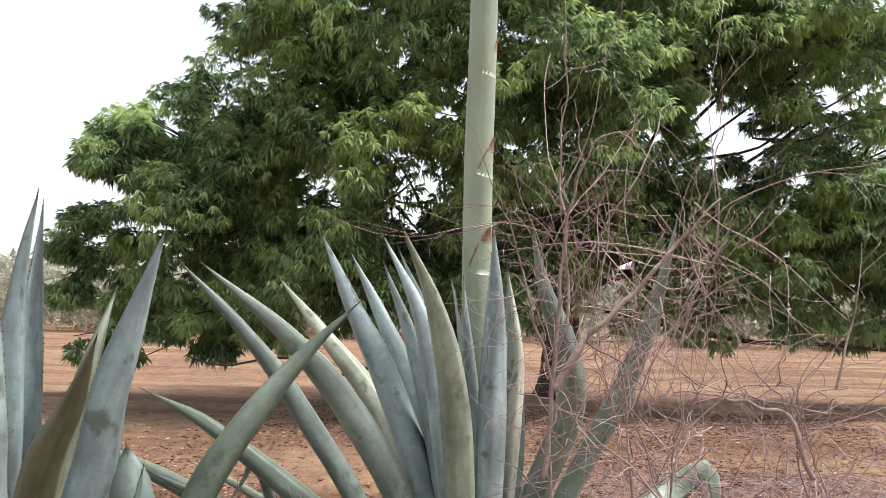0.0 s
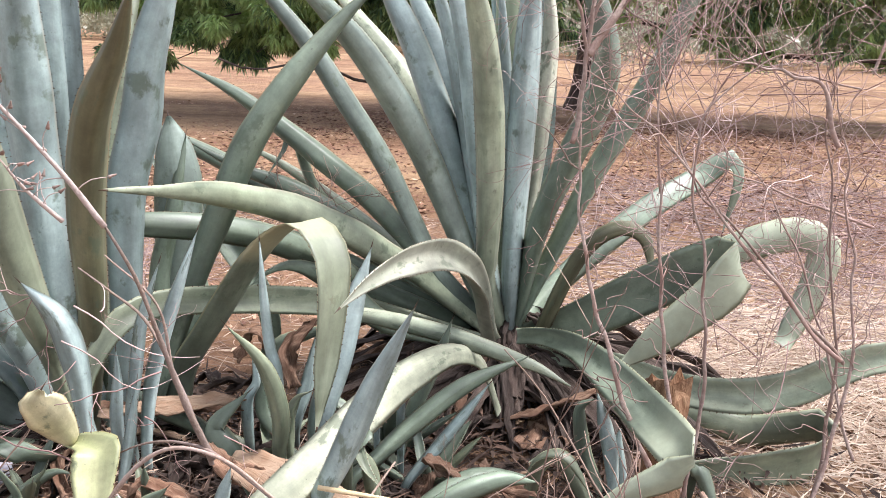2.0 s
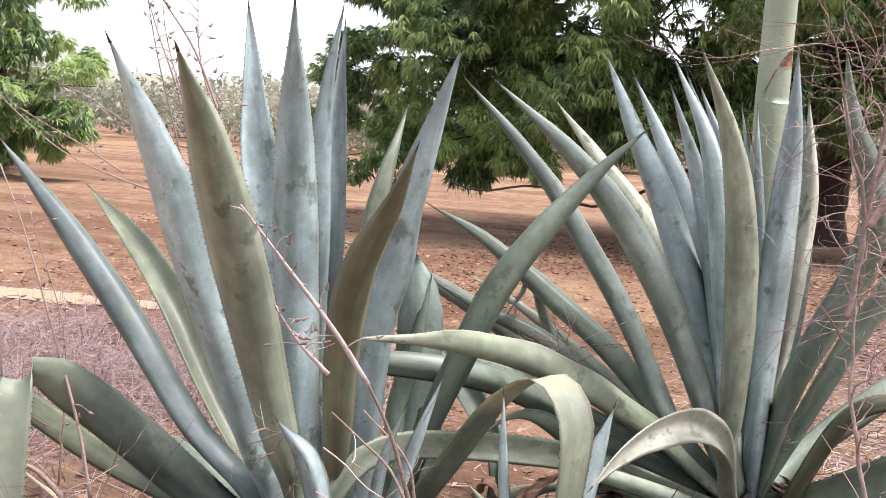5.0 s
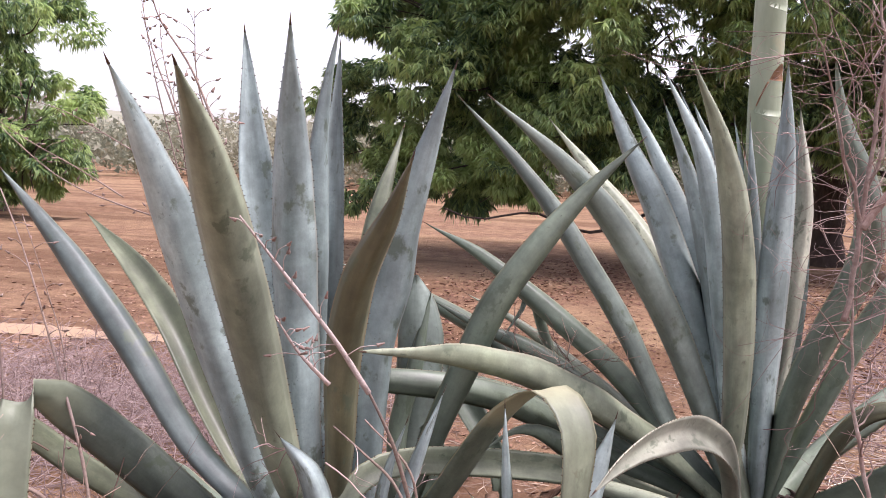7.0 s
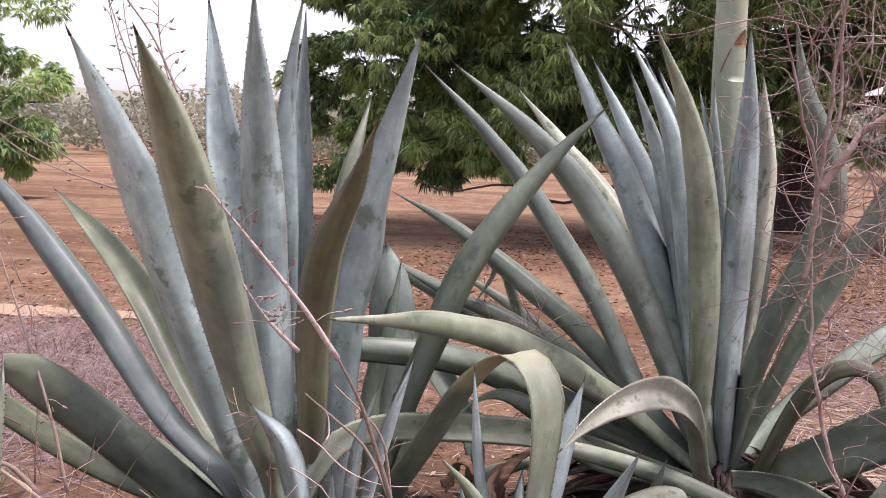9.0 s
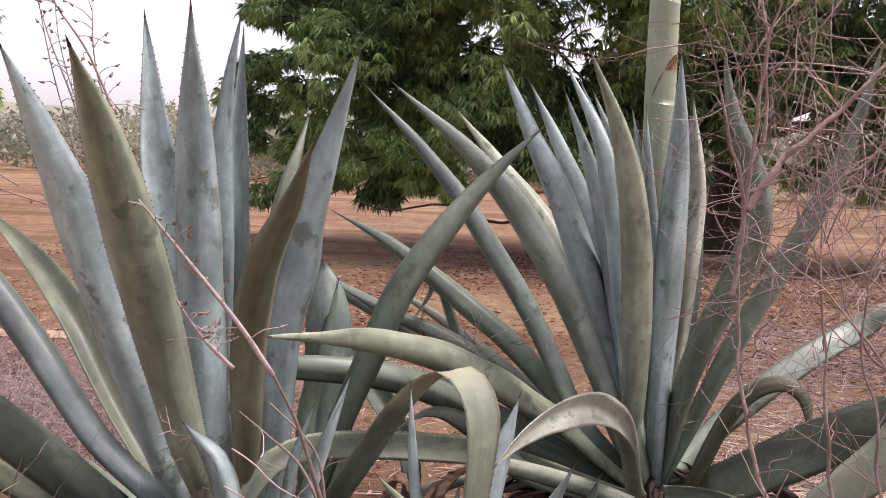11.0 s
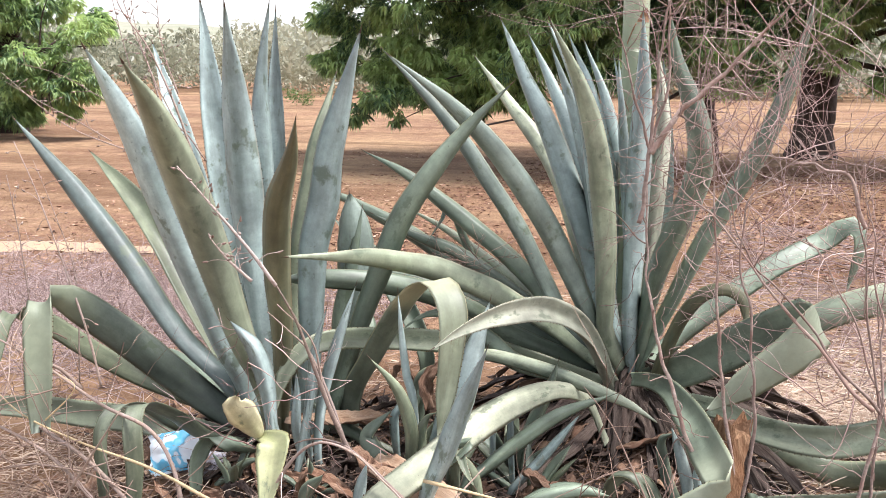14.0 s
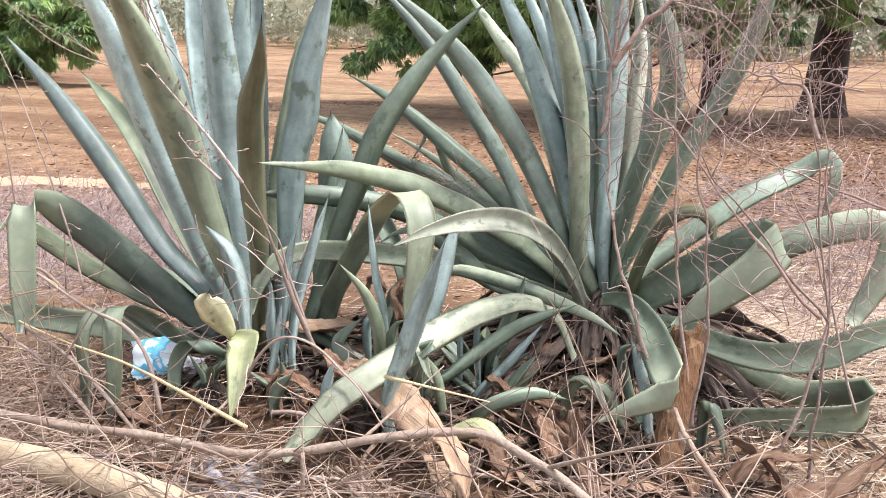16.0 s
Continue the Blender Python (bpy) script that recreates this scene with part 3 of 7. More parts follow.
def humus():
    """Leaf mould heaped round the agave bases, its colour near-black to carry the shade there."""
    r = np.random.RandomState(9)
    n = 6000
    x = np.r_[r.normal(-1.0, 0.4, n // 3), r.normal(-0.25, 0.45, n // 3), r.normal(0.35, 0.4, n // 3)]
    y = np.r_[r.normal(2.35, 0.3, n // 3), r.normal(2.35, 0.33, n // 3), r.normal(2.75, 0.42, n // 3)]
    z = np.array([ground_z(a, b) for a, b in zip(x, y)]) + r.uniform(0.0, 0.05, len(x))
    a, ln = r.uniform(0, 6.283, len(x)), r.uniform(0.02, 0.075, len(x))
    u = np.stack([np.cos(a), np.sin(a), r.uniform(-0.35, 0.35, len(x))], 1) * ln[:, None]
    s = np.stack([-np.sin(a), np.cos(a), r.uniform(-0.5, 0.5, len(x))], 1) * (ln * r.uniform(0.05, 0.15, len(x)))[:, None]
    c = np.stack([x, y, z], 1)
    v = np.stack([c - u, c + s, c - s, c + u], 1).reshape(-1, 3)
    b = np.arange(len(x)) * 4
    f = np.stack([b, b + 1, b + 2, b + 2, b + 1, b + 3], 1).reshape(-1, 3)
    tagged(triangles("leaf_mould", v, f, MAT["mould"]), "leaf mould under the agaves, coloured near-black as shade", "leaf mould", kind="stuff")


# mould tones lowered to paint in the dark gaps beneath the plants
MAT["mould"] = island_material("shade_dark_leaf_mould", [(0.0, (0.02, 0.014, 0.012)), (0.6, (0.055, 0.036, 0.027)), (1.0, (0.14, 0.085, 0.06))])
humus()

# ---- agaves ----
WIDTH = ((0.0, 0.78), (0.1, 0.58), (0.28, 0.75), (0.48, 0.96), (0.6, 1.0), (0.75, 0.85), (0.87, 0.5), (0.95, 0.2), (1.0, 0.025))


def leaf(plant, points, width, kind, side=(1, 0, 0), strap=False, carry=0.25, name="leaf", widths=None, sides=None, cupped=0.3):
    """One succulent blade: a channelled, thick, tapering sweep with hooked margin teeth and a terminal spine.
    A bent or folded blade gives its width and its crosswise direction at every point instead."""
    rng = random.Random(round(points[-1][0] * 1000) + round(points[-1][2] * 7000))
    if plant in suckers and points[0][2] > ground_z(points[0][0], points[0][1]) + 0.02 and not widths:
        bx, by = points[0][0] + 0.25 * (points[0][0] - points[1][0]), points[0][1] + 0.06
        points = [(bx, by, ground_z(bx, by) - 0.02)] + points
    base = np.array(plant.location)
    rings, across = 30, 9
    c, t, length = spline(np.array(points) - base, rings)
    flat_side = np.array(side, float)
    verts, faces, uvs = [], [], []
    margins = ([], [])
    ring = 2 * across - 2
    thick0 = min(0.04, width * 0.36)
    ph, am = rng.uniform(0, 6), rng.uniform(0.0, 0.035)
    if widths:
        knots = np.r_[0, np.cumsum(np.linalg.norm(np.diff(np.array(points, float), axis=0), axis=1))]
        knots /= knots[-1]
    for i in range(rings):
        s = i / (rings - 1)
        if sides:
            flat_side = np.array([np.interp(s, knots, [q[k] for q in sides]) for k in range(3)])
        w = 0.5 * width * np.interp(s, [a for a, _ in WIDTH], [b for _, b in WIDTH])
        side = flat_side - t[i] * t[i].dot(flat_side)
        side /= np.linalg.norm(side)
        flat_side = flat_side * (1 - carry) + side * carry
        up = np.cross(t[i], side)
        cup = (0.75 - 0.3 * s) * w
        th = thick0 * (1 - s) ** 1.6 + 0.34 * w + 0.002
        if strap:
            w = 0.5 * width * np.interp(s, (0, 0.15, 0.35, 0.7, 0.9, 1), (0.75, 0.8, 1.0, 1.0, 0.72, 0.06))
            cup, th = cup * max(0.12, 1 - 2.2 * s), thick0 * max(0, 1 - 2 * s) + 0.05 * w + 0.003
        if widths:
            w = 0.5 * np.interp(s, knots, widths)
            cup, th = cupped * w, 0.06 * w + 0.003
        row = []
        for k in range(across):
            u = -1 + 2 * k / (across - 1)
            ripple = am * width * math.sin(ph + 19 * s * length + (2 if u > 0 else 0)) * abs(u) ** 3
            row.append((u, c[i] + side * (u * w) + up * (cup * (0.4 * u * u + 0.6 * abs(u) ** 1.25) + ripple)))
        low = []
        for k in range(across - 2, 0, -1):
            u = -1 + 2 * k / (across - 1)
            low.append((u, row[k][1] - up * th * (1 - u * u) ** 0.6))
        for u, p in row + low:
            verts.append(p)
            uvs.append((u, s * length))
        margins[0].append((row[0][1], -side, t[i], s))
        margins[1].append((row[-1][1], side, t[i], s))
    for i in range(rings - 1):
        for k in range(ring):
            k2 = (k + 1) % ring
            faces.append((i * ring + k, i * ring + k2, (i + 1) * ring + k2, (i + 1) * ring + k))
    faces.append(tuple(range(ring)))
    faces.append(tuple((rings - 1) * ring + k for k in range(ring))[::-1])
    ob = mesh_object(name, verts, faces, SKIN[kind], plant)
    layer = ob.data.uv_layers.new(name="skin")
    layer.data.foreach_set("uv", [q for lp in ob.data.loops for q in uvs[lp.vertex_index]])
    # hooked teeth along both margins
    tv, tf = [], []
    gap = 0.02 if width > 0.06 else 0.015
    for edge in margins:
        pos = gap * 3
        while pos < length * 0.95:
            f = pos / length * (rings - 1)
            i, u = int(f), f - int(f)
            (p0, s0, t0, q0), (p1, s1, t1, q1) = edge[i], edge[min(i + 1, rings - 1)]
            p, sd, tg = p0 * (1 - u) + p1 * u, s0, t0
            h = (0.0022 + 0.017 * width) * rng.uniform(0.6, 1.2)
            b = len(tv)
            n = np.cross(sd, tg)
            tv += [p - sd * 0.002 - tg * h * 0.55, p - sd * 0.002 + tg * h * 0.55, p - sd * 0.001 + n * h * 0.3, p + sd * h - tg * h * 0.35]
            tf += [(b, b + 1, b + 3), (b + 1, b + 2, b + 3), (b + 2, b, b + 3)]
            pos += gap * rng.uniform(0.8, 1.25)
    mesh_object("margin_teeth", tv, tf, MAT["spine"], ob, smooth=False)["kind"] = "stuff"
    sv, sf = tube_data([c[-1] - t[-1] * 0.008, c[-1] + t[-1] * 0.008, c[-1] + t[-1] * 0.024], max(0.0018, width * 0.028), rings=4, sides=6, taper=0.1)
    mesh_object("spine", sv, sf, MAT["spine"], ob)
    return ob


def dry_leaf(group, points, width, kind, parent=None):
    """A dead agave leaf: a thin, warped, rolled sheet."""
    rng = random.Random(round(points[0][0] * 1000) + round(points[0][1] * 5000))
    rings, across = 22, 9
    lifted = [(x, y, max(z, ground_z(x, y) + 0.012)) for x, y, z in points]
    c, t, length = spline(lifted, rings)
    verts, faces, uvs = [], [], []
    ph, roll = rng.uniform(0, 6), rng.uniform(-0.6, 0.6) * (0.4 if width > 0.07 else 1)
    curl, twist = rng.uniform(-0.9, 1.5), rng.uniform(-0.7, 0.7)
    torn = [rng.uniform(-0.05, 0.05) * (1 + 1.5 * (k % 2)) for k in range(across)]
    ragged = [rng.uniform(0.86, 1.06) for _ in range(rings)]
    for top in (1, 0):
        for i in range(rings):
            s = i / (rings - 1)
            w = 0.5 * width * np.interp(s, (0, 0.2, 0.6, 0.85, 1), (0.75, 0.85, 1.0, 0.8, 0.3)) * ragged[i]
            side = np.cross(t[i], (0, 0, 1))
            side /= np.linalg.norm(side) + 1e-6
            up = np.cross(side, t[i])
            a = roll + twist * (s - 0.5) + 0.45 * math.sin(ph + 3 * s)
            side, up = side * math.cos(a) + up * math.sin(a), up * math.cos(a) - side * math.sin(a)
            bend = curl * (0.5 + 0.5 * math.sin(ph + 4 * s))
            for k in range(across):
                u = -1 + 2 * k / (across - 1)
                q = u * (0.001 + abs(bend))
                across_w = w * math.sin(q) / (0.001 + abs(bend))
                h = w * (1 - math.cos(q)) / (0.001 + abs(bend)) * math.copysign(1, bend) + 0.007 * math.sin(ph * 3 + 13 * s + 4 * u) + 0.004 * math.sin(ph + 29 * s - 7 * u) + top * 0.003
                end = torn[k] * max(0.0, s - 0.8) / 0.2
                p = c[i] + t[i] * length * end + side * across_w + up * h
                p[2] = max(p[2], ground_z(p[0], p[1]) + 0.004 + top * 0.003)
                verts.append(p)
                uvs.append((u, s * length))
    n = rings * across
    for i in range(rings - 1):
        for k in range(across - 1):
            q = (i * across + k, i * across + k + 1, (i + 1) * across + k + 1, (i + 1) * across + k)
            faces.append(q)
            faces.append(tuple(n + v for v in q[::-1]))
    rim = [k for k in range(across)] + [i * across + across - 1 for i in range(1, rings)] + [(rings - 1) * across + k for k in range(across - 2, -1, -1)] + [i * across for i in range(rings - 2, 0, -1)]
    for a, b in zip(rim, rim[1:] + rim[:1]):
        faces.append((b, a, n + a, n + b))
    if parent is not None:
        ob = mesh_object("dead_leaf", [np.array(v) - np.array(parent.location) for v in verts], faces, MAT[kind], parent)
    else:
        ob = mesh_object("dead_agave_leaf", verts, faces, MAT[kind])
    layer = ob.data.uv_layers.new(name="skin")
    layer.data.foreach_set("uv", [q for lp in ob.data.loops for q in uvs[lp.vertex_index]])
    if parent is None:
        tagged(ob, "curled brown dead agave leaf lying among the plants", "dead leaf", "dead agave leaves")


TWIG_TAGS = {
    "vine_stem": ("leafless greyish-brown vine stem beside the agave", "vine"),
    "dry_twig": ("thin dry leafless twig among agave leaves", "twig"),
    "fallen_branch": ("crooked dry branch lying on straw", "branch"),
}


def crooked(points, amount, seed):
    """The same run with small kinks between its points."""
    rng = random.Random(seed)
    c, _, length = spline(points, max(4, 3 * len(points) - 2))
    return [c[0]] + [p + np.array([rng.gauss(0, amount) for _ in range(3)]) for p in c[1:-1]] + [c[-1]]


def twig(kind_name, points, radius, mat):
    if kind_name == "vine_stem":
        points = crooked(points, 0.0035 if radius > 0.006 else 0.005, round(points[0][2] * 999))
    v, f = tube_data(points, radius, rings=max(10, 5 * len(points)), sides=7, taper={"dry_twig": 0.3, "vine_stem": 0.22, "fallen_branch": 0.78}[kind_name], wobble=0.10, rng=random.Random(round(points[0][0] * 999)))
    ob = mesh_object(kind_name, v, f, MAT[mat])
    if kind_name == "dry_twig" and points[-1][2] > 0.9:
        rng = random.Random(round(points[-1][2] * 999))
        c, t, length = spline(points, 60)
        for k in range(12, 60, 4):
            d = np.array((rng.gauss(0, 1), rng.gauss(0, 0.6), rng.gauss(0.4, 0.5)))
            d /= np.linalg.norm(d)
            ln = rng.uniform(0.02, 0.07)
            tip = c[k] + d * ln
            v2, f2 = tube_data([c[k], c[k] + d * ln * 0.5 + t[k] * 0.008, tip], 0.0014, rings=5, sides=4, taper=0.5)
            shoot = mesh_object("shoot", v2, f2, MAT[mat], ob)
            v2, f2 = tube_data([tip - d * 0.002, tip + d * 0.006, tip + d * 0.013], 0.0042, rings=5, sides=5, taper=0.25, wobble=0.15, rng=rng)
            mesh_object("bud", v2, f2, MAT["vine"], shoot)
    if kind_name == "vine_stem":
        rng = random.Random(round(points[-1][0] * 999))
        c, t, length = spline(points, 60)
        for k in range(8, 58, max(3, int(50 / (3 + 9 * length)))):
            d = t[k] * 0.6 + np.array((rng.gauss(0, 0.8), rng.gauss(0, 0.5), rng.gauss(0.1, 0.7)))
            d /= np.linalg.norm(d)
            ln = rng.uniform(0.06, 0.24)
            run = crooked([c[k], c[k] + d * ln * 0.5 + np.array((0, 0, rng.uniform(-0.02, 0.03))), c[k] + d * ln], 0.006, k)
            v2, f2 = tube_data(run, max(0.0013, radius * 0.3), rings=14, sides=5, taper=0.35)
            mesh_object("side_shoot", v2, f2, MAT["vine"], ob)
    if kind_name == "fallen_branch":
        rng = random.Random(round(points[-1][0] * 999))
        c, t, length = spline(points, 40)
        for k in (8, 17, 25, 33):
            d = t[k] * 0.7 + np.array((rng.gauss(0, 0.4), rng.gauss(0, 0.5), abs(rng.gauss(0, 0.4))))
            d /= np.linalg.norm(d)
            ln = length * rng.uniform(0.08, 0.2)
            mid = c[k] + d * ln * 0.5 + np.array((0, 0, rng.uniform(-0.02, 0.02)))
            v2, f2 = tube_data([c[k], mid, c[k] + d * ln], radius * 0.42, rings=10, sides=6, taper=0.35, wobble=0.1, rng=rng)
            mesh_object("side_twig", v2, f2, MAT[mat], ob)
    tagged(ob, *TWIG_TAGS[kind_name], group=kind_name.replace("_", " ") + "s")


left_agave = empty("agave", (-1.12, 2.44, 0.03), "large blue-green agave rosette with toothed leaves", "agave", "agaves")
right_agave = empty("agave", (0.155, 3.25, 0.06), "large flowering agave with tall green flower stalk", "agave", "agaves")
suckers = [empty("agave_sucker", (sx, 2.2, ground_z(sx, 2.2)), "young agave offshoot with small blue-green leaves", "agave sucker", "agave suckers") for sx in (-1.2, -0.85, -0.5, -0.15, 0.25, 0.65)]

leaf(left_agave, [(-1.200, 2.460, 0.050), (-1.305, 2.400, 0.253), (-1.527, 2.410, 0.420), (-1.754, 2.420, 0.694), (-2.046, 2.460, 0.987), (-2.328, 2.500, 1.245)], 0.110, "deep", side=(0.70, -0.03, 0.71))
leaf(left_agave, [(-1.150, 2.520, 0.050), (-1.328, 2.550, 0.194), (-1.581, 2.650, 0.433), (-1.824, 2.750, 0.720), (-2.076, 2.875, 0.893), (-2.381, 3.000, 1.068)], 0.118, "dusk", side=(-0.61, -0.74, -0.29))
leaf(left_agave, [(-1.150, 2.420, 0.050), (-1.203, 2.350, 0.290), (-1.212, 2.250, 0.455), (-1.282, 2.150, 0.790), (-1.336, 2.042, 1.111), (-1.362, 1.926, 1.349), (-1.370, 1.810, 1.522)], 0.144, "blue", side=(0.95, 0.22, 0.23))
leaf(left_agave, [(-1.080, 2.400, 0.050), (-1.102, 2.300, 0.327), (-1.083, 2.160, 0.505), (-1.096, 2.020, 0.838), (-1.073, 1.844, 1.122), (-1.006, 1.632, 1.337), (-0.927, 1.420, 1.477)], 0.133, "sage", side=(0.91, 0.38, 0.18))
leaf(left_agave, [(-1.150, 2.500, 0.050), (-1.304, 2.500, 0.287), (-1.457, 2.562, 0.743), (-1.602, 2.625, 1.142), (-1.712, 2.688, 1.373), (-1.813, 2.750, 1.559)], 0.112, "blue", side=(-0.69, -0.71, -0.14))
leaf(left_agave, [(-1.120, 2.480, 0.050), (-1.212, 2.500, 0.429), (-1.294, 2.530, 0.697), (-1.371, 2.560, 0.988), (-1.431, 2.590, 1.318), (-1.487, 2.620, 1.713)], 0.129, "blue", side=(-0.73, -0.67, -0.14))
leaf(left_agave, [(-1.100, 2.460, 0.050), (-1.143, 2.420, 0.430), (-1.152, 2.385, 0.677), (-1.160, 2.350, 0.952), (-1.129, 2.250, 1.402), (-1.084, 2.150, 1.661)], 0.133, "blue", side=(0.97, 0.25, 0.06))
leaf(left_agave, [(-1.060, 2.480, 0.050), (-1.138, 2.500, 0.477), (-1.143, 2.487, 0.775), (-1.139, 2.475, 1.098), (-1.132, 2.463, 1.411), (-1.089, 2.450, 1.681)], 0.096, "blue", side=(0.47, 0.88, 0.04))
leaf(left_agave, [(-1.040, 2.520, 0.050), (-1.138, 2.560, 0.460), (-1.147, 2.570, 0.759), (-1.149, 2.580, 1.090), (-1.151, 2.590, 1.415), (-1.147, 2.600, 1.670)], 0.084, "blue", side=(-0.97, -0.26, -0.01))
leaf(left_agave, [(-1.020, 2.300, 0.050), (-0.943, 2.200, 0.406), (-0.905, 2.133, 0.585), (-0.877, 2.067, 0.747), (-0.837, 2.000, 0.901), (-0.754, 1.873, 1.054), (-0.641, 1.747, 1.203), (-0.551, 1.620, 1.329)], 0.092, "bronze", side=(0.90, 0.44, -0.04))
leaf(left_agave, [(-0.980, 2.420, 0.050), (-0.951, 2.450, 0.418), (-0.941, 2.457, 0.644), (-0.928, 2.463, 0.806), (-0.887, 2.470, 0.966), (-0.863, 2.463, 1.123), (-0.823, 2.457, 1.277), (-0.734, 2.450, 1.584)], 0.126, "blue", side=(0.68, 0.73, -0.10))
leaf(left_agave, [(-1.020, 2.520, 0.050), (-1.111, 2.600, 0.526), (-1.083, 2.675, 0.841), (-1.053, 2.750, 1.173), (-1.045, 2.825, 1.326), (-1.046, 2.900, 1.434)], 0.096, "olive", side=(0.53, 0.82, -0.24))
leaf(left_agave, [(-0.930, 2.470, 0.040), (-0.776, 2.500, 0.495), (-0.682, 2.500, 0.721), (-0.593, 2.500, 0.928), (-0.465, 2.526, 1.126), (-0.344, 2.578, 1.287), (-0.239, 2.630, 1.404)], 0.098, "green", side=(0.68, 0.63, -0.36))
leaf(left_agave, [(-0.92, 2.6, 0.05), (-0.903, 2.72, 0.413), (-0.906, 2.74, 0.594), (-0.911, 2.76, 0.774), (-0.93, 2.78, 0.879), (-0.95, 2.8, 0.957)], 0.15, "slate", widths=[0.11, 0.129, 0.15, 0.148, 0.109, 0.015], sides=[(0.95, 0.32, -0.02), (0.95, 0.32, -0.02), (0.95, 0.32, -0.01), (0.94, 0.33, 0.03), (0.93, 0.34, 0.12), (0.93, 0.34, 0.15)])
leaf(left_agave, [(-0.845, 1.950, 0.272), (-0.851, 1.933, 0.445), (-0.883, 1.917, 0.580), (-0.956, 1.900, 0.669)], 0.066, "blue", side=(0.83, 0.49, 0.26))
leaf(left_agave, [(-1.269, 2.42, 0.084), (-1.423, 2.3, 0.271), (-1.517, 2.12, 0.481), (-1.57, 1.96, 0.632), (-1.597, 1.87, 0.696), (-1.645, 1.83, 0.672), (-1.645, 1.81, 0.588), (-1.645, 1.8, 0.483), (-1.645, 1.79, 0.366), (-1.65, 1.79, 0.24)], 0.13, "strap_bend", widths=[0.1, 0.125, 0.13, 0.12, 0.1, 0.094, 0.094, 0.09, 0.085, 0.06], sides=[(0.4, 0.59, 0.7), (0.41, 0.59, 0.7), (0.41, 0.59, 0.7), (0.45, 0.56, 0.6), (0.6, 0.55, 0.4), (0.73, 0.64, 0.05), (0.73, 0.68, -0.05), (0.73, 0.68, -0.04), (0.74, 0.67, -0.06), (0.74, 0.67, -0.08)])
leaf(left_agave, [(-1.200, 2.500, 0.050), (-1.623, 2.400, 0.210), (-1.807, 2.280, 0.353), (-1.949, 2.160, 0.508), (-2.012, 2.070, 0.551), (-2.010, 2.010, 0.501), (-1.985, 1.950, 0.360)], 0.080, "dusk", side=(0.65, 0.76, 0.00), strap=True, carry=0.001)
leaf(left_agave, [(-1.182, 2.35, 0.016), (-1.384, 2.3, 0.077), (-1.604, 2.27, 0.105), (-1.833, 2.24, 0.111), (-2.069, 2.21, 0.122), (-2.299, 2.19, 0.105), (-2.544, 2.17, 0.054)], 0.108, "olive", widths=[0.09, 0.105, 0.108, 0.105, 0.095, 0.07, 0.01], sides=[(0.13, 0.52, 0.85), (0.09, 0.5, 0.86), (0.01, 0.45, 0.89), (-0.02, 0.44, 0.9), (-0.06, 0.41, 0.91), (-0.16, 0.31, 0.94), (-0.22, 0.25, 0.94)], cupped=-0.4)
leaf(left_agave, [(-1.100, 2.350, 0.030), (-1.261, 2.200, 0.110), (-1.295, 2.048, 0.250), (-1.312, 1.896, 0.346), (-1.289, 1.812, 0.310), (-1.280, 1.796, 0.142), (-1.297, 1.780, -0.098)], 0.064, "olive", side=(0.76, 0.65, 0.00), strap=True, carry=0.001)
leaf(left_agave, [(-1.120, 2.350, 0.030), (-1.361, 2.200, 0.130), (-1.440, 2.064, 0.262), (-1.448, 1.928, 0.305), (-1.456, 1.856, 0.246), (-1.457, 1.848, 0.094), (-1.448, 1.840, -0.091)], 0.048, "olive", side=(0.76, 0.65, 0.00), strap=True, carry=0.001)
leaf(left_agave, [(-1.050, 2.300, 0.030), (-1.044, 2.050, 0.165), (-1.127, 2.017, 0.199), (-1.168, 1.983, 0.111), (-1.157, 1.950, -0.048)], 0.058, "green", side=(0.76, 0.65, 0.00), strap=True, carry=0.001)
leaf(left_agave, [(-0.846, 1.84, 0.32), (-0.779, 1.8, 0.338), (-0.731, 1.76, 0.34), (-0.723, 1.73, 0.303), (-0.711, 1.69, 0.251), (-0.698, 1.64, 0.199), (-0.688, 1.6, 0.15)], 0.106, "yellow", widths=[0.017, 0.054, 0.106, 0.098, 0.073, 0.042, 0.004], sides=[(0.5, 0.4, 0.7), (0.8, 0.3, 0.5), (0.99, 0.1, 0.05), (0.99, 0.1, 0.05), (0.99, 0.1, 0.05), (0.99, 0.1, 0.05), (0.99, 0.1, 0.05)])
leaf(left_agave, [(-0.9, 1.95, 0.26), (-0.816, 1.82, 0.328), (-0.813, 1.78, 0.374), (-0.81, 1.72, 0.439), (-0.816, 1.68, 0.486), (-0.804, 1.68, 0.513)], 0.105, "cream", widths=[0.02, 0.03, 0.07, 0.095, 0.068, 0.012], sides=[(0.68, 0.58, 0.46), (0.68, 0.58, 0.46), (0.65, 0.58, 0.49), (0.61, 0.58, 0.54), (0.8, 0.55, 0.23), (0.87, 0.3, -0.39)])
leaf(left_agave, [(-1.150, 2.600, 0.040), (-1.595, 2.700, 0.119), (-1.824, 2.800, 0.179), (-2.027, 2.900, 0.173)], 0.064, "green", side=(0.26, 0.02, 0.97))
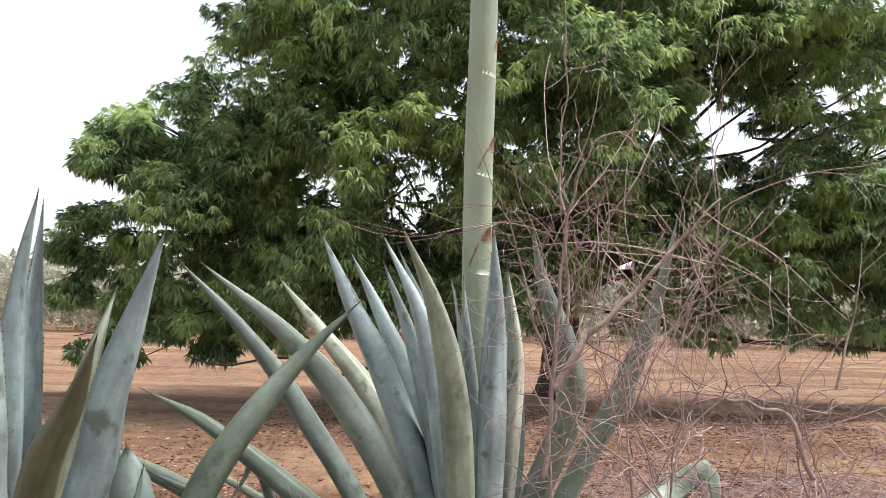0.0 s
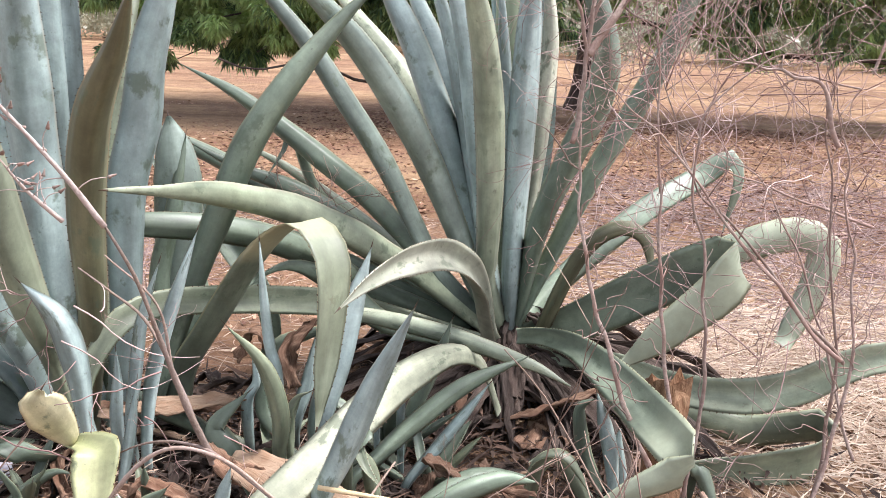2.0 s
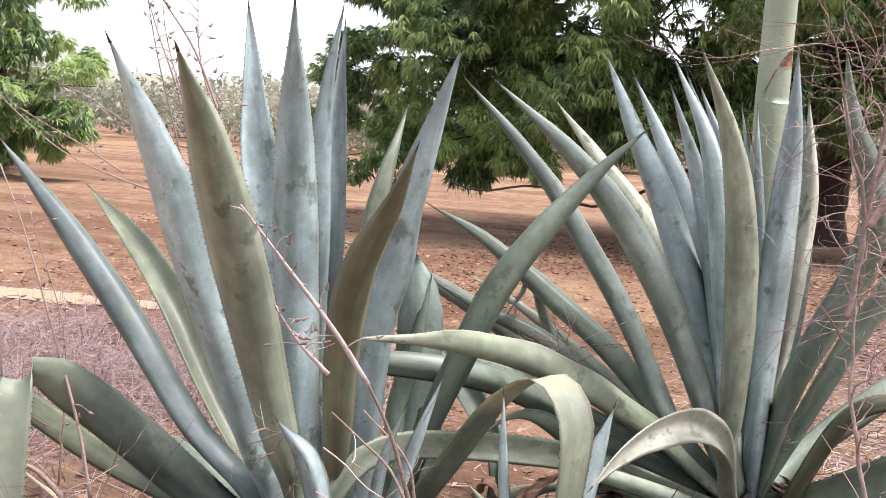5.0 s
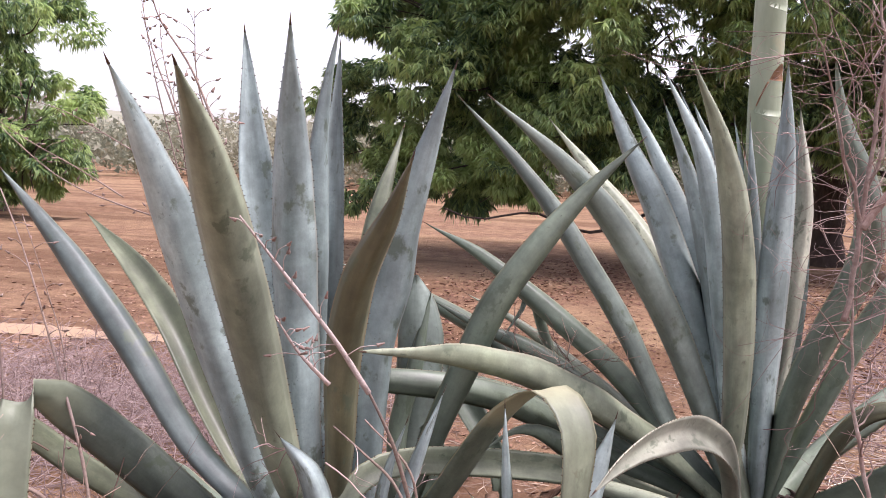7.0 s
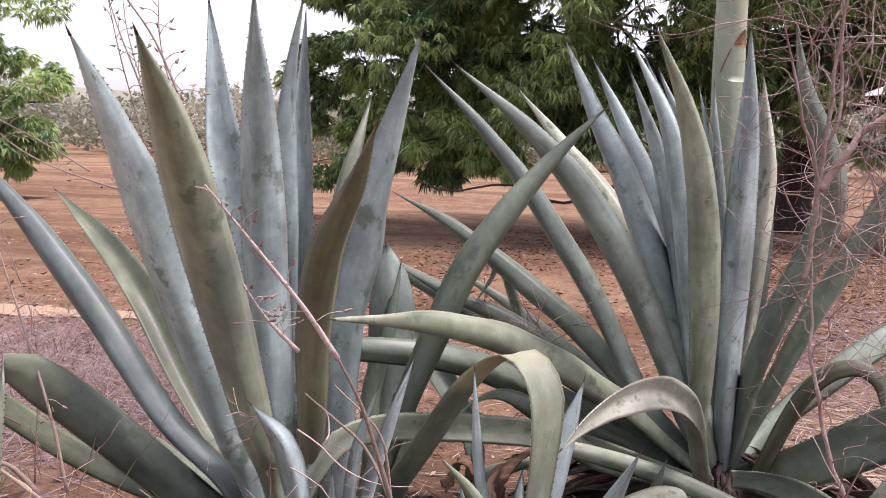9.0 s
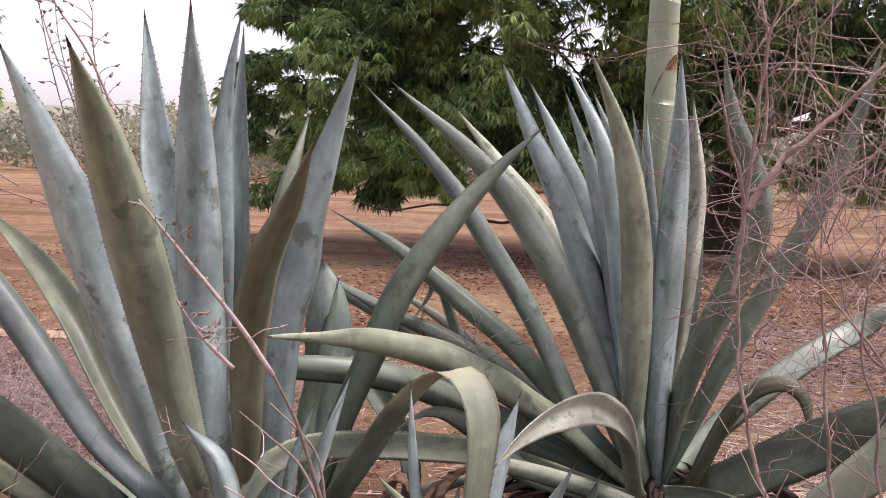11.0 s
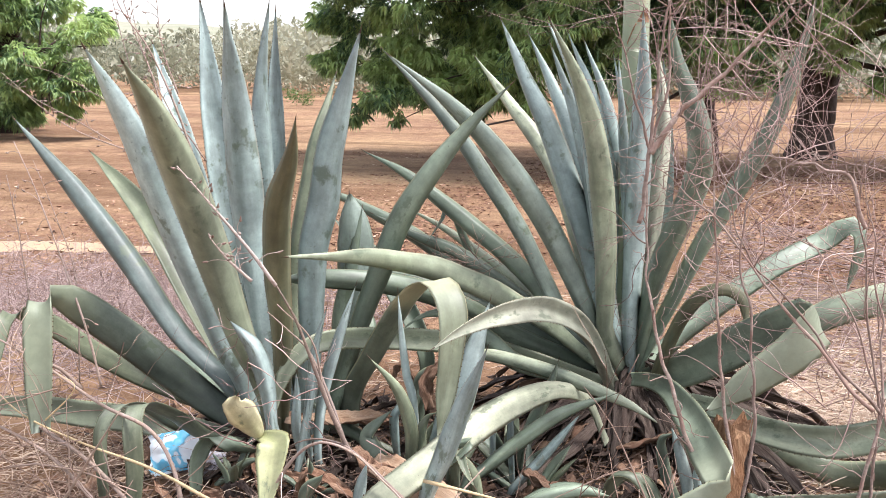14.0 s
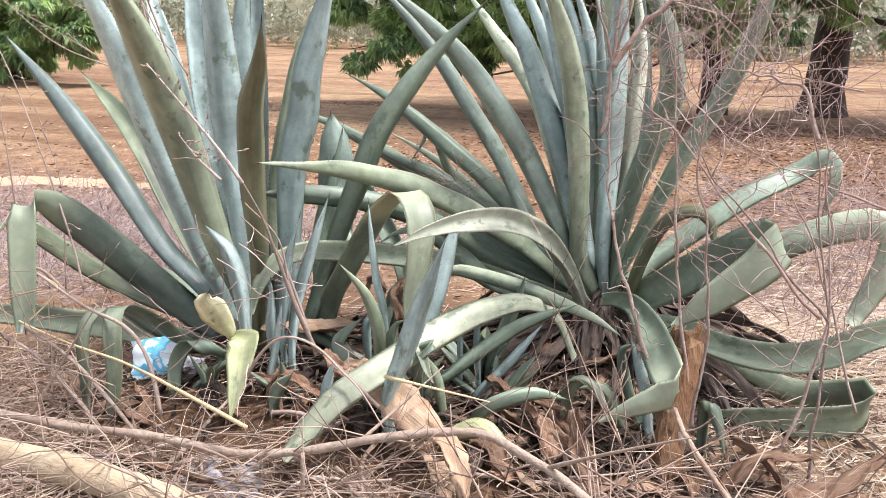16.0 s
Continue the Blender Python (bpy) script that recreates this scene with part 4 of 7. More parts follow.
leaf(right_agave, [(0.1, 3.1, 0.15), (-0.258, 2.95, 0.297), (-0.414, 2.75, 0.397), (-0.559, 2.6, 0.444), (-0.696, 2.47, 0.474), (-0.8, 2.33, 0.498), (-0.871, 2.22, 0.482), (-0.916, 2.15, 0.398), (-0.925, 2.12, 0.3)], 0.086, "olive", widths=[0.08, 0.084, 0.086, 0.086, 0.083, 0.076, 0.068, 0.052, 0.008], sides=[(0.14, 0.35, 0.93), (0.14, 0.35, 0.93), (0.06, 0.34, 0.94), (-0.06, 0.32, 0.94), (-0.13, 0.31, 0.94), (-0.3, 0.24, 0.92), (-0.67, 0.02, 0.74), (-0.83, -0.12, 0.54), (-0.83, -0.12, 0.54)], cupped=-0.35)
leaf(right_agave, [(0.155, 3.250, 0.120), (-0.069, 3.100, 0.376), (-0.153, 3.067, 0.500), (-0.295, 3.033, 0.780), (-0.432, 3.000, 1.000), (-0.569, 2.983, 1.201), (-0.721, 2.967, 1.382), (-0.865, 2.950, 1.533)], 0.082, "slate", side=(0.83, -0.30, 0.46))
leaf(right_agave, [(0.155, 3.250, 0.120), (0.014, 3.050, 0.406), (-0.034, 2.950, 0.569), (-0.131, 2.850, 0.816), (-0.218, 2.750, 1.001), (-0.330, 2.653, 1.186), (-0.462, 2.557, 1.345), (-0.629, 2.460, 1.500)], 0.101, "slate", side=(0.93, -0.16, 0.33))
leaf(right_agave, [(0.155, 3.250, 0.120), (-0.004, 3.300, 0.385), (-0.137, 3.400, 0.714), (-0.283, 3.500, 1.020), (-0.500, 3.625, 1.265), (-0.721, 3.750, 1.510)], 0.100, "pale", side=(0.74, -0.48, 0.48))
leaf(right_agave, [(0.155, 3.250, 0.120), (0.034, 3.200, 0.401), (-0.057, 3.220, 0.699), (-0.152, 3.240, 0.947), (-0.246, 3.260, 1.178), (-0.360, 3.280, 1.409), (-0.468, 3.300, 1.660)], 0.119, "blue", side=(0.82, -0.47, 0.33))
leaf(right_agave, [(0.155, 3.250, 0.120), (0.043, 3.300, 0.392), (-0.055, 3.337, 0.831), (-0.157, 3.375, 1.122), (-0.265, 3.413, 1.361), (-0.386, 3.450, 1.606)], 0.100, "blue", side=(0.80, -0.54, 0.27))
leaf(right_agave, [(0.155, 3.250, 0.120), (0.047, 3.200, 0.462), (-0.017, 3.200, 0.805), (-0.081, 3.200, 1.104), (-0.143, 3.200, 1.314), (-0.230, 3.200, 1.549)], 0.091, "blue", side=(0.88, -0.44, 0.18))
leaf(right_agave, [(0.155, 3.250, 0.120), (0.059, 3.150, 0.440), (0.005, 3.138, 0.798), (-0.047, 3.125, 1.148), (-0.103, 3.112, 1.386), (-0.222, 3.100, 1.636)], 0.091, "blue", side=(0.93, -0.35, 0.13))
leaf(right_agave, [(0.155, 3.250, 0.120), (0.076, 3.300, 0.438), (0.012, 3.317, 0.907), (-0.081, 3.333, 1.328), (-0.192, 3.350, 1.606)], 0.086, "blue", side=(0.81, -0.57, 0.16))
leaf(right_agave, [(0.155, 3.250, 0.120), (0.096, 3.360, 0.424), (0.021, 3.407, 0.997), (-0.050, 3.453, 1.329), (-0.150, 3.500, 1.571)], 0.086, "blue", side=(0.79, -0.59, 0.19))
leaf(right_agave, [(0.155, 3.250, 0.120), (0.056, 3.050, 0.394), (0.055, 2.990, 0.518), (0.050, 2.930, 0.841), (0.021, 2.854, 1.172), (-0.034, 2.762, 1.417), (-0.118, 2.670, 1.626)], 0.100, "sage", side=(0.99, -0.12, 0.01))
leaf(right_agave, [(0.155, 3.250, 0.120), (0.116, 3.350, 0.512), (0.083, 3.367, 0.908), (0.031, 3.383, 1.323), (-0.005, 3.400, 1.515)], 0.057, "blue", side=(0.79, -0.61, 0.11))
leaf(right_agave, [(0.155, 3.250, 0.120), (0.129, 3.200, 0.553), (0.097, 3.200, 0.932), (0.075, 3.200, 1.153), (0.046, 3.200, 1.501)], 0.059, "blue", side=(0.92, -0.37, 0.08))
leaf(right_agave, [(0.155, 3.250, 0.120), (0.160, 3.300, 0.532), (0.140, 3.333, 0.919), (0.120, 3.367, 1.239), (0.069, 3.400, 1.482)], 0.067, "green", side=(-0.99, -0.09, -0.05))
leaf(right_agave, [(0.155, 3.250, 0.120), (0.142, 3.120, 0.405), (0.145, 3.115, 0.730), (0.151, 3.110, 1.080), (0.156, 3.105, 1.419), (0.147, 3.100, 1.674)], 0.100, "blue", side=(1.00, -0.04, -0.01))
leaf(right_agave, [(0.155, 3.250, 0.120), (0.164, 3.200, 0.383), (0.196, 3.200, 0.663), (0.222, 3.200, 0.991), (0.234, 3.200, 1.254), (0.197, 3.200, 1.543)], 0.081, "white", side=(0.95, 0.29, -0.09))
leaf(right_agave, [(0.155, 3.250, 0.120), (0.174, 3.350, 0.399), (0.225, 3.367, 0.725), (0.235, 3.383, 1.079), (0.200, 3.400, 1.499)], 0.086, "blue", side=(-0.97, 0.25, 0.07))
leaf(right_agave, [(0.155, 3.250, 0.120), (0.229, 3.100, 0.578), (0.312, 3.033, 0.828), (0.384, 2.967, 1.021), (0.400, 2.900, 1.179), (0.367, 2.900, 1.327), (0.306, 2.900, 1.474), (0.264, 2.900, 1.662)], 0.104, "green", side=(0.98, 0.18, -0.13))
leaf(right_agave, [(0.155, 3.250, 0.120), (0.185, 3.200, 0.253), (0.286, 3.200, 0.478), (0.419, 3.200, 0.779), (0.558, 3.200, 1.041), (0.669, 3.173, 1.312), (0.736, 3.147, 1.586), (0.759, 3.120, 1.725)], 0.090, "green", side=(0.84, 0.40, -0.37))
leaf(right_agave, [(0.155, 3.250, 0.120), (0.178, 3.250, 0.184), (0.363, 3.417, 0.366), (0.664, 3.583, 0.601), (0.887, 3.750, 0.712), (0.994, 3.750, 0.790), (1.042, 3.750, 0.709), (0.999, 3.750, 0.488)], 0.101, "green", side=(0.61, -0.05, -0.79), strap=True, carry=1)
leaf(right_agave, [(0.155, 3.250, 0.120), (0.400, 3.050, 0.300), (0.650, 2.900, 0.500), (0.820, 2.790, 0.610), (0.790, 2.740, 0.530), (0.650, 2.720, 0.400), (0.485, 2.700, 0.263)], 0.154, "folded", side=(-0.52, 0.34, 0.78), strap=True)
leaf(right_agave, [(0.155, 3.25, 0.12), (0.42, 3.26, 0.24), (0.702, 3.27, 0.371), (0.888, 3.28, 0.497), (1.058, 3.29, 0.568), (1.172, 3.29, 0.589), (1.247, 3.27, 0.548), (1.227, 3.25, 0.423), (1.173, 3.23, 0.299), (1.121, 3.2, 0.199)], 0.126, "folded", widths=[0.07, 0.08, 0.095, 0.117, 0.125, 0.126, 0.122, 0.109, 0.091, 0.065], sides=[(0.4, -0.31, -0.86), (0.41, -0.31, -0.86), (0.47, -0.31, -0.83), (0.47, -0.3, -0.83), (0.3, -0.28, -0.91), (-0.12, -0.16, -0.98), (-0.9, 0.24, -0.36), (-0.91, 0.37, 0.21), (-0.87, 0.38, 0.32), (-0.86, 0.38, 0.33)])
leaf(right_agave, [(0.2, 3.15, 0.13), (0.508, 2.95, 0.18), (0.63, 2.86, 0.163), (0.766, 2.8, 0.158), (0.915, 2.76, 0.175), (1.051, 2.72, 0.235), (1.143, 2.68, 0.312), (1.258, 2.66, 0.365), (1.398, 2.64, 0.35)], 0.114, "sage", widths=[0.06, 0.078, 0.096, 0.106, 0.114, 0.109, 0.097, 0.09, 0.068], sides=[(-0.06, -0.33, -0.94), (-0.14, -0.32, -0.94), (-0.26, -0.3, -0.92), (-0.12, -0.34, -0.93), (0.1, -0.39, -0.92), (0.33, -0.43, -0.84), (0.38, -0.44, -0.82), (0.07, -0.35, -0.93), (-0.15, -0.26, -0.95)], cupped=-0.5)
leaf(right_agave, [(0.25, 3.1, 0.12), (0.657, 2.98, 0.066), (0.791, 2.95, 0.027), (0.94, 2.92, -0.01), (1.081, 2.9, 0.011), (1.168, 2.87, 0.042), (1.187, 2.82, 0.017), (1.113, 2.74, -0.021), (0.96, 2.68, -0.034), (0.777, 2.63, -0.039), (0.64, 2.6, -0.045), (0.54, 2.58, -0.05)], 0.149, "olive", widths=[0.05, 0.06, 0.08, 0.101, 0.114, 0.122, 0.133, 0.145, 0.149, 0.13, 0.09, 0.01], sides=[(-0.22, -0.33, -0.92), (-0.25, -0.32, -0.92), (-0.31, -0.3, -0.9), (-0.11, -0.37, -0.92), (-0.05, 0.1, -0.99), (-0.05, 0.1, -0.99), (-0.05, 0.1, -0.99), (-0.05, 0.1, -0.99), (-0.05, 0.1, -0.99), (-0.05, 0.1, -0.99), (-0.05, 0.1, -0.99), (-0.05, 0.1, -0.99)], cupped=0.15)
leaf(right_agave, [(0.182, 3.0, 0.241), (0.269, 2.85, 0.294), (0.362, 2.65, 0.331), (0.451, 2.42, 0.324), (0.516, 2.2, 0.317), (0.56, 2.05, 0.313), (0.589, 2.0, 0.293), (0.537, 1.99, 0.263), (0.447, 2.0, 0.212), (0.349, 2.02, 0.144)], 0.138, "folded", widths=[0.055, 0.06, 0.08, 0.11, 0.12, 0.118, 0.11, 0.086, 0.055, 0.006], sides=[(0.02, -0.32, -0.95), (-0.14, -0.31, -0.94), (-0.46, -0.25, -0.85), (-0.64, -0.2, -0.74), (-0.68, -0.18, -0.71), (-0.69, -0.17, -0.7), (-0.2, 0.0, -0.98), (-0.2, 0.0, -0.98), (-0.2, 0.0, -0.98), (-0.2, 0.0, -0.98)], cupped=-0.4)
leaf(right_agave, [(0.130, 3.120, 0.100), (0.090, 3.000, 0.230), (0.071, 2.900, 0.338), (0.052, 2.700, 0.487), (0.013, 2.500, 0.608), (-0.049, 2.300, 0.688), (-0.118, 2.060, 0.725), (-0.166, 1.860, 0.730), (-0.195, 1.690, 0.721)], 0.086, "white", side=(0.05, -0.46, -0.89))
leaf(right_agave, [(0.155, 3.250, 0.120), (-0.030, 3.120, 0.290), (-0.169, 3.020, 0.425), (-0.281, 2.900, 0.523), (-0.381, 2.750, 0.620), (-0.507, 2.580, 0.714), (-0.622, 2.370, 0.789), (-0.708, 2.150, 0.842), (-0.771, 1.945, 0.881)], 0.108, "sage", side=(0.75, -0.09, 0.66))
leaf(right_agave, [(0.155, 3.25, 0.12), (-0.313, 3.05, 0.351), (-0.452, 2.92, 0.474), (-0.577, 2.78, 0.576), (-0.709, 2.65, 0.639), (-0.843, 2.56, 0.666), (-0.982, 2.5, 0.674), (-1.08, 2.46, 0.67)], 0.09, "green", widths=[0.08, 0.087, 0.09, 0.09, 0.086, 0.081, 0.07, 0.01], sides=[(0.43, 0.33, 0.84), (0.43, 0.33, 0.84), (0.4, 0.33, 0.86), (0.25, 0.32, 0.91), (0.09, 0.29, 0.95), (-0.02, 0.26, 0.97), (-0.05, 0.25, 0.97), (-0.05, 0.25, 0.97)], cupped=0.45)
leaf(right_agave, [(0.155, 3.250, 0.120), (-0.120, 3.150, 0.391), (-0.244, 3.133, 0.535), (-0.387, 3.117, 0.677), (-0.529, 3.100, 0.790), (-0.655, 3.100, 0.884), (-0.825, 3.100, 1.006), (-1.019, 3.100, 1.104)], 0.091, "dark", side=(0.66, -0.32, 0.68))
leaf(right_agave, [(-0.300, 3.350, 0.050), (-0.520, 3.300, 0.452), (-0.610, 3.225, 0.729), (-0.645, 3.150, 0.875), (-0.666, 3.125, 0.820), (-0.724, 3.100, 0.727)], 0.048, "green", side=(0.94, -0.30, 0.17))
leaf(right_agave, [(0.155, 3.250, 0.120), (-0.308, 3.300, 0.378), (-0.614, 3.310, 0.543), (-0.888, 3.320, 0.700), (-1.077, 3.330, 0.786), (-1.248, 3.340, 0.856), (-1.471, 3.350, 0.911)], 0.086, "dark", side=(0.44, -0.32, 0.84))
leaf(right_agave, [(-0.830, 2.500, 0.000), (-0.813, 2.500, 0.223), (-0.693, 2.444, 0.423), (-0.574, 2.388, 0.612), (-0.472, 2.329, 0.722), (-0.383, 2.265, 0.761), (-0.313, 2.201, 0.696), (-0.300, 2.160, 0.584), (-0.314, 2.130, 0.384), (-0.325, 2.100, 0.269)], 0.122, "cream_tip", side=(0.56, 0.83, 0.00), strap=True, carry=0.001)
leaf(right_agave, [(0.155, 3.250, 0.120), (-0.234, 2.900, 0.271), (-0.381, 2.812, 0.404), (-0.499, 2.725, 0.507), (-0.570, 2.637, 0.530), (-0.633, 2.550, 0.491)], 0.085, "green", side=(0.71, -0.14, 0.69))
leaf(left_agave, [(-0.900, 2.600, 0.040), (-0.822, 2.700, 0.386), (-0.880, 2.775, 0.512), (-0.927, 2.850, 0.615)], 0.080, "green", side=(0.59, 0.78, -0.19))
leaf(left_agave, [(-0.700, 2.950, 0.040), (-0.662, 2.900, 0.289), (-0.815, 2.967, 0.514), (-0.969, 3.033, 0.666), (-1.171, 3.100, 0.800)], 0.095, "green", side=(-0.79, -0.18, -0.58))
leaf(suckers[3], [(-0.381, 2.62, 0.39), (-0.3, 2.6, 0.413), (-0.15, 2.58, 0.399), (-0.011, 2.56, 0.376), (0.126, 2.54, 0.342), (0.236, 2.52, 0.312), (0.33, 2.5, 0.27)], 0.054, "pale", widths=[0.03, 0.048, 0.054, 0.054, 0.047, 0.03, 0.004], sides=[(0.1, -0.29, -0.95), (-0.05, -0.32, -0.95), (-0.16, -0.33, -0.93), (-0.24, -0.33, -0.91), (-0.29, -0.32, -0.9), (-0.37, -0.31, -0.88), (-0.44, -0.3, -0.85)])
leaf(right_agave, [(0.13, 2.72, 0.08), (0.075, 2.62, 0.27), (0.0, 2.46, 0.362), (-0.097, 2.25, 0.382), (-0.186, 2.05, 0.356), (-0.282, 1.85, 0.297), (-0.372, 1.7, 0.236), (-0.442, 1.62, 0.142), (-0.49, 1.57, 0.07)], 0.106, "matt", widths=[0.045, 0.05, 0.065, 0.09, 0.1, 0.096, 0.088, 0.074, 0.03], sides=[(0.04, 0.33, 0.94), (-0.2, 0.3, 0.9), (-0.35, 0.29, 0.89), (-0.65, 0.22, 0.73), (-0.72, 0.19, 0.67), (-0.75, 0.17, 0.64), (-0.78, 0.14, 0.6), (-0.84, 0.08, 0.54), (-0.85, 0.07, 0.52)], cupped=0.15)
leaf(right_agave, [(0.25, 3.1, 0.2), (0.32, 3.03, 0.42), (0.378, 3.0, 0.547), (0.44, 2.98, 0.619), (0.514, 2.97, 0.645), (0.574, 2.96, 0.613), (0.596, 2.95, 0.533)], 0.055, "bronze", widths=[0.05, 0.052, 0.055, 0.055, 0.05, 0.045, 0.02], sides=[(0.8, 0, -0.6), (0.8, 0, -0.6), (0.75, -0.06, -0.66), (0.57, -0.11, -0.82), (-0.07, -0.19, -0.98), (-0.81, -0.16, -0.56), (-0.96, -0.11, -0.25)])
leaf(right_agave, [(0.155, 3.250, 0.120), (-0.267, 3.300, 0.435), (-0.480, 3.317, 0.580), (-0.725, 3.333, 0.734), (-0.931, 3.350, 0.829)], 0.058, "pale", side=(0.50, -0.35, 0.80))
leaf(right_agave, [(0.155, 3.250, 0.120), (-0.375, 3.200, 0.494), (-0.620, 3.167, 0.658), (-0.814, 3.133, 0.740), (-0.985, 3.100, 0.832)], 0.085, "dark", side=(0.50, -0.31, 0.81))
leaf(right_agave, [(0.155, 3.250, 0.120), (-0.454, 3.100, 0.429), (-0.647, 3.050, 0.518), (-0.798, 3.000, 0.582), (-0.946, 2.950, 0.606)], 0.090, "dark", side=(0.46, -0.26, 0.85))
leaf(left_agave, [(-0.900, 2.600, 0.040), (-0.948, 2.700, 0.437), (-0.911, 2.733, 0.654), (-0.900, 2.767, 0.796), (-0.896, 2.800, 0.902)], 0.074, "dark", side=(0.56, 0.80, -0.22))
leaf(suckers[3], [(-0.266, 1.820, 0.193), (-0.196, 1.780, 0.359), (-0.121, 1.740, 0.551), (-0.047, 1.700, 0.731)], 0.064, "blue", side=(0.89, 0.37, -0.27))
leaf(suckers[2], [(-0.350, 2.300, 0.195), (-0.309, 2.333, 0.354), (-0.277, 2.367, 0.510), (-0.242, 2.400, 0.673)], 0.090, "blue", side=(0.70, 0.65, -0.28))
leaf(suckers[2], [(-0.451, 2.200, 0.346), (-0.468, 2.183, 0.445), (-0.476, 2.167, 0.571), (-0.481, 2.150, 0.741)], 0.032, "blue", side=(1.00, -0.05, 0.06))
leaf(suckers[2], [(-0.420, 2.100, 0.185), (-0.409, 2.067, 0.311), (-0.442, 2.033, 0.456), (-0.517, 2.000, 0.562)], 0.048, "olive", side=(0.96, 0.10, 0.24))
leaf(suckers[3], [(-0.236, 2.100, 0.136), (-0.186, 2.150, 0.172), (-0.105, 2.200, 0.244), (0.034, 2.275, 0.345), (0.203, 2.350, 0.410)], 0.053, "green", side=(0.46, 0.34, -0.82))
leaf(suckers[3], [(-0.100, 2.200, 0.088), (-0.017, 2.250, 0.187), (0.101, 2.300, 0.345)], 0.036, "blue", side=(0.64, 0.40, -0.66))
leaf(suckers[3], [(-0.143, 2.500, 0.097), (-0.059, 2.500, 0.310), (-0.019, 2.500, 0.452)], 0.053, "green", side=(0.82, 0.49, -0.29))
leaf(suckers[1], [(-0.785, 2.150, 0.130), (-0.770, 2.167, 0.335), (-0.712, 2.183, 0.550), (-0.654, 2.200, 0.741)], 0.045, "blue", side=(0.62, 0.75, -0.23))
leaf(suckers[1], [(-0.827, 2.150, 0.209), (-0.802, 2.133, 0.346), (-0.770, 2.117, 0.522), (-0.715, 2.100, 0.682)], 0.036, "blue", side=(0.82, 0.57, -0.09))
leaf(suckers[1], [(-0.836, 2.100, 0.231), (-0.832, 2.100, 0.357), (-0.835, 2.100, 0.448)], 0.037, "blue", side=(0.66, 0.75, -0.00))
leaf(suckers[2], [(-0.508, 1.850, 0.057), (-0.496, 1.850, 0.156), (-0.466, 1.850, 0.282)], 0.036, "blue", side=(0.75, 0.64, -0.14))
leaf(suckers[3], [(-0.163, 2.000, 0.156), (-0.172, 1.975, 0.237), (-0.206, 1.950, 0.320)], 0.042, "olive", side=(0.96, 0.05, 0.27))
leaf(suckers[4], [(0.384, 2.350, -0.011), (0.326, 2.333, 0.107), (0.276, 2.317, 0.137), (0.215, 2.300, 0.123)], 0.053, "olive", side=(0.55, -0.19, 0.81))
leaf(suckers[3], [(-0.045, 2.100, 0.088), (0.081, 2.150, 0.146), (0.236, 2.200, 0.128)], 0.064, "green", side=(0.09, 0.15, -0.98))
leaf(suckers[3], [(-0.092, 1.900, 0.073), (0.015, 1.875, 0.129), (0.122, 1.850, 0.106)], 0.064, "yellow", side=(0.17, 0.09, -0.98))
leaf(suckers[5], [(0.470, 2.400, -0.067), (0.440, 2.375, 0.123), (0.389, 2.350, 0.320)], 0.048, "blue", side=(0.93, -0.35, 0.15))
leaf(suckers[5], [(0.512, 2.450, -0.073), (0.471, 2.450, 0.089), (0.474, 2.450, 0.178)], 0.042, "blue", side=(0.81, -0.57, 0.12))
leaf(suckers[4], [(0.443, 2.450, -0.042), (0.371, 2.433, 0.106), (0.351, 2.417, 0.235), (0.393, 2.400, 0.280)], 0.048, "green", side=(0.89, -0.45, 0.08))
leaf(suckers[5], [(0.656, 2.300, 0.135), (0.689, 2.275, 0.100), (0.724, 2.250, 0.002)], 0.048, "green", side=(-0.62, 0.57, -0.53))
leaf(suckers[3], [(-0.133, 2.300, 0.264), (-0.122, 2.300, 0.331), (-0.122, 2.300, 0.404)], 0.027, "blue", side=(0.82, 0.57, -0.06))
leaf(suckers[1], [(-0.723, 1.900, 0.006), (-0.692, 1.875, 0.124), (-0.616, 1.850, 0.218)], 0.048, "green", side=(0.85, 0.42, -0.33))
leaf(suckers[2], [(-0.560, 2.150, 0.152), (-0.616, 2.175, 0.220), (-0.529, 2.200, 0.313)], 0.080, "green", side=(0.89, -0.45, -0.03))
leaf(suckers[1], [(-0.692, 2.300, 0.152), (-0.850, 2.350, 0.191), (-0.943, 2.400, 0.228)], 0.053, "green", side=(0.26, -0.07, 0.96))
leaf(suckers[2], [(-0.461, 2.450, 0.108), (-0.425, 2.475, 0.247), (-0.414, 2.500, 0.380)], 0.048, "blue", side=(0.69, 0.68, -0.24))
leaf(suckers[2], [(-0.510, 2.450, 0.063), (-0.572, 2.467, 0.154), (-0.548, 2.483, 0.259), (-0.488, 2.500, 0.333)], 0.058, "green", side=(0.86, -0.49, -0.12))
leaf(suckers[0], [(-1.096, 2.050, 0.006), (-1.150, 2.033, -0.006), (-0.992, 2.017, 0.131), (-0.908, 2.000, 0.154)], 0.032, "green", side=(0.62, 0.42, -0.66))
leaf(suckers[2], [(-0.422, 2.200, 0.219), (-0.399, 2.200, 0.302), (-0.361, 2.200, 0.329)], 0.042, "olive", side=(0.75, 0.52, -0.42))
leaf(suckers[2], [(-0.557, 2.300, 0.231), (-0.532, 2.300, 0.301), (-0.546, 2.300, 0.382)], 0.037, "blue", side=(0.75, 0.66, -0.05))
leaf(suckers[2], [(-0.536, 2.500, 0.293), (-0.443, 2.500, 0.371), (-0.310, 2.500, 0.411)], 0.058, "green", side=(0.43, 0.38, -0.82))
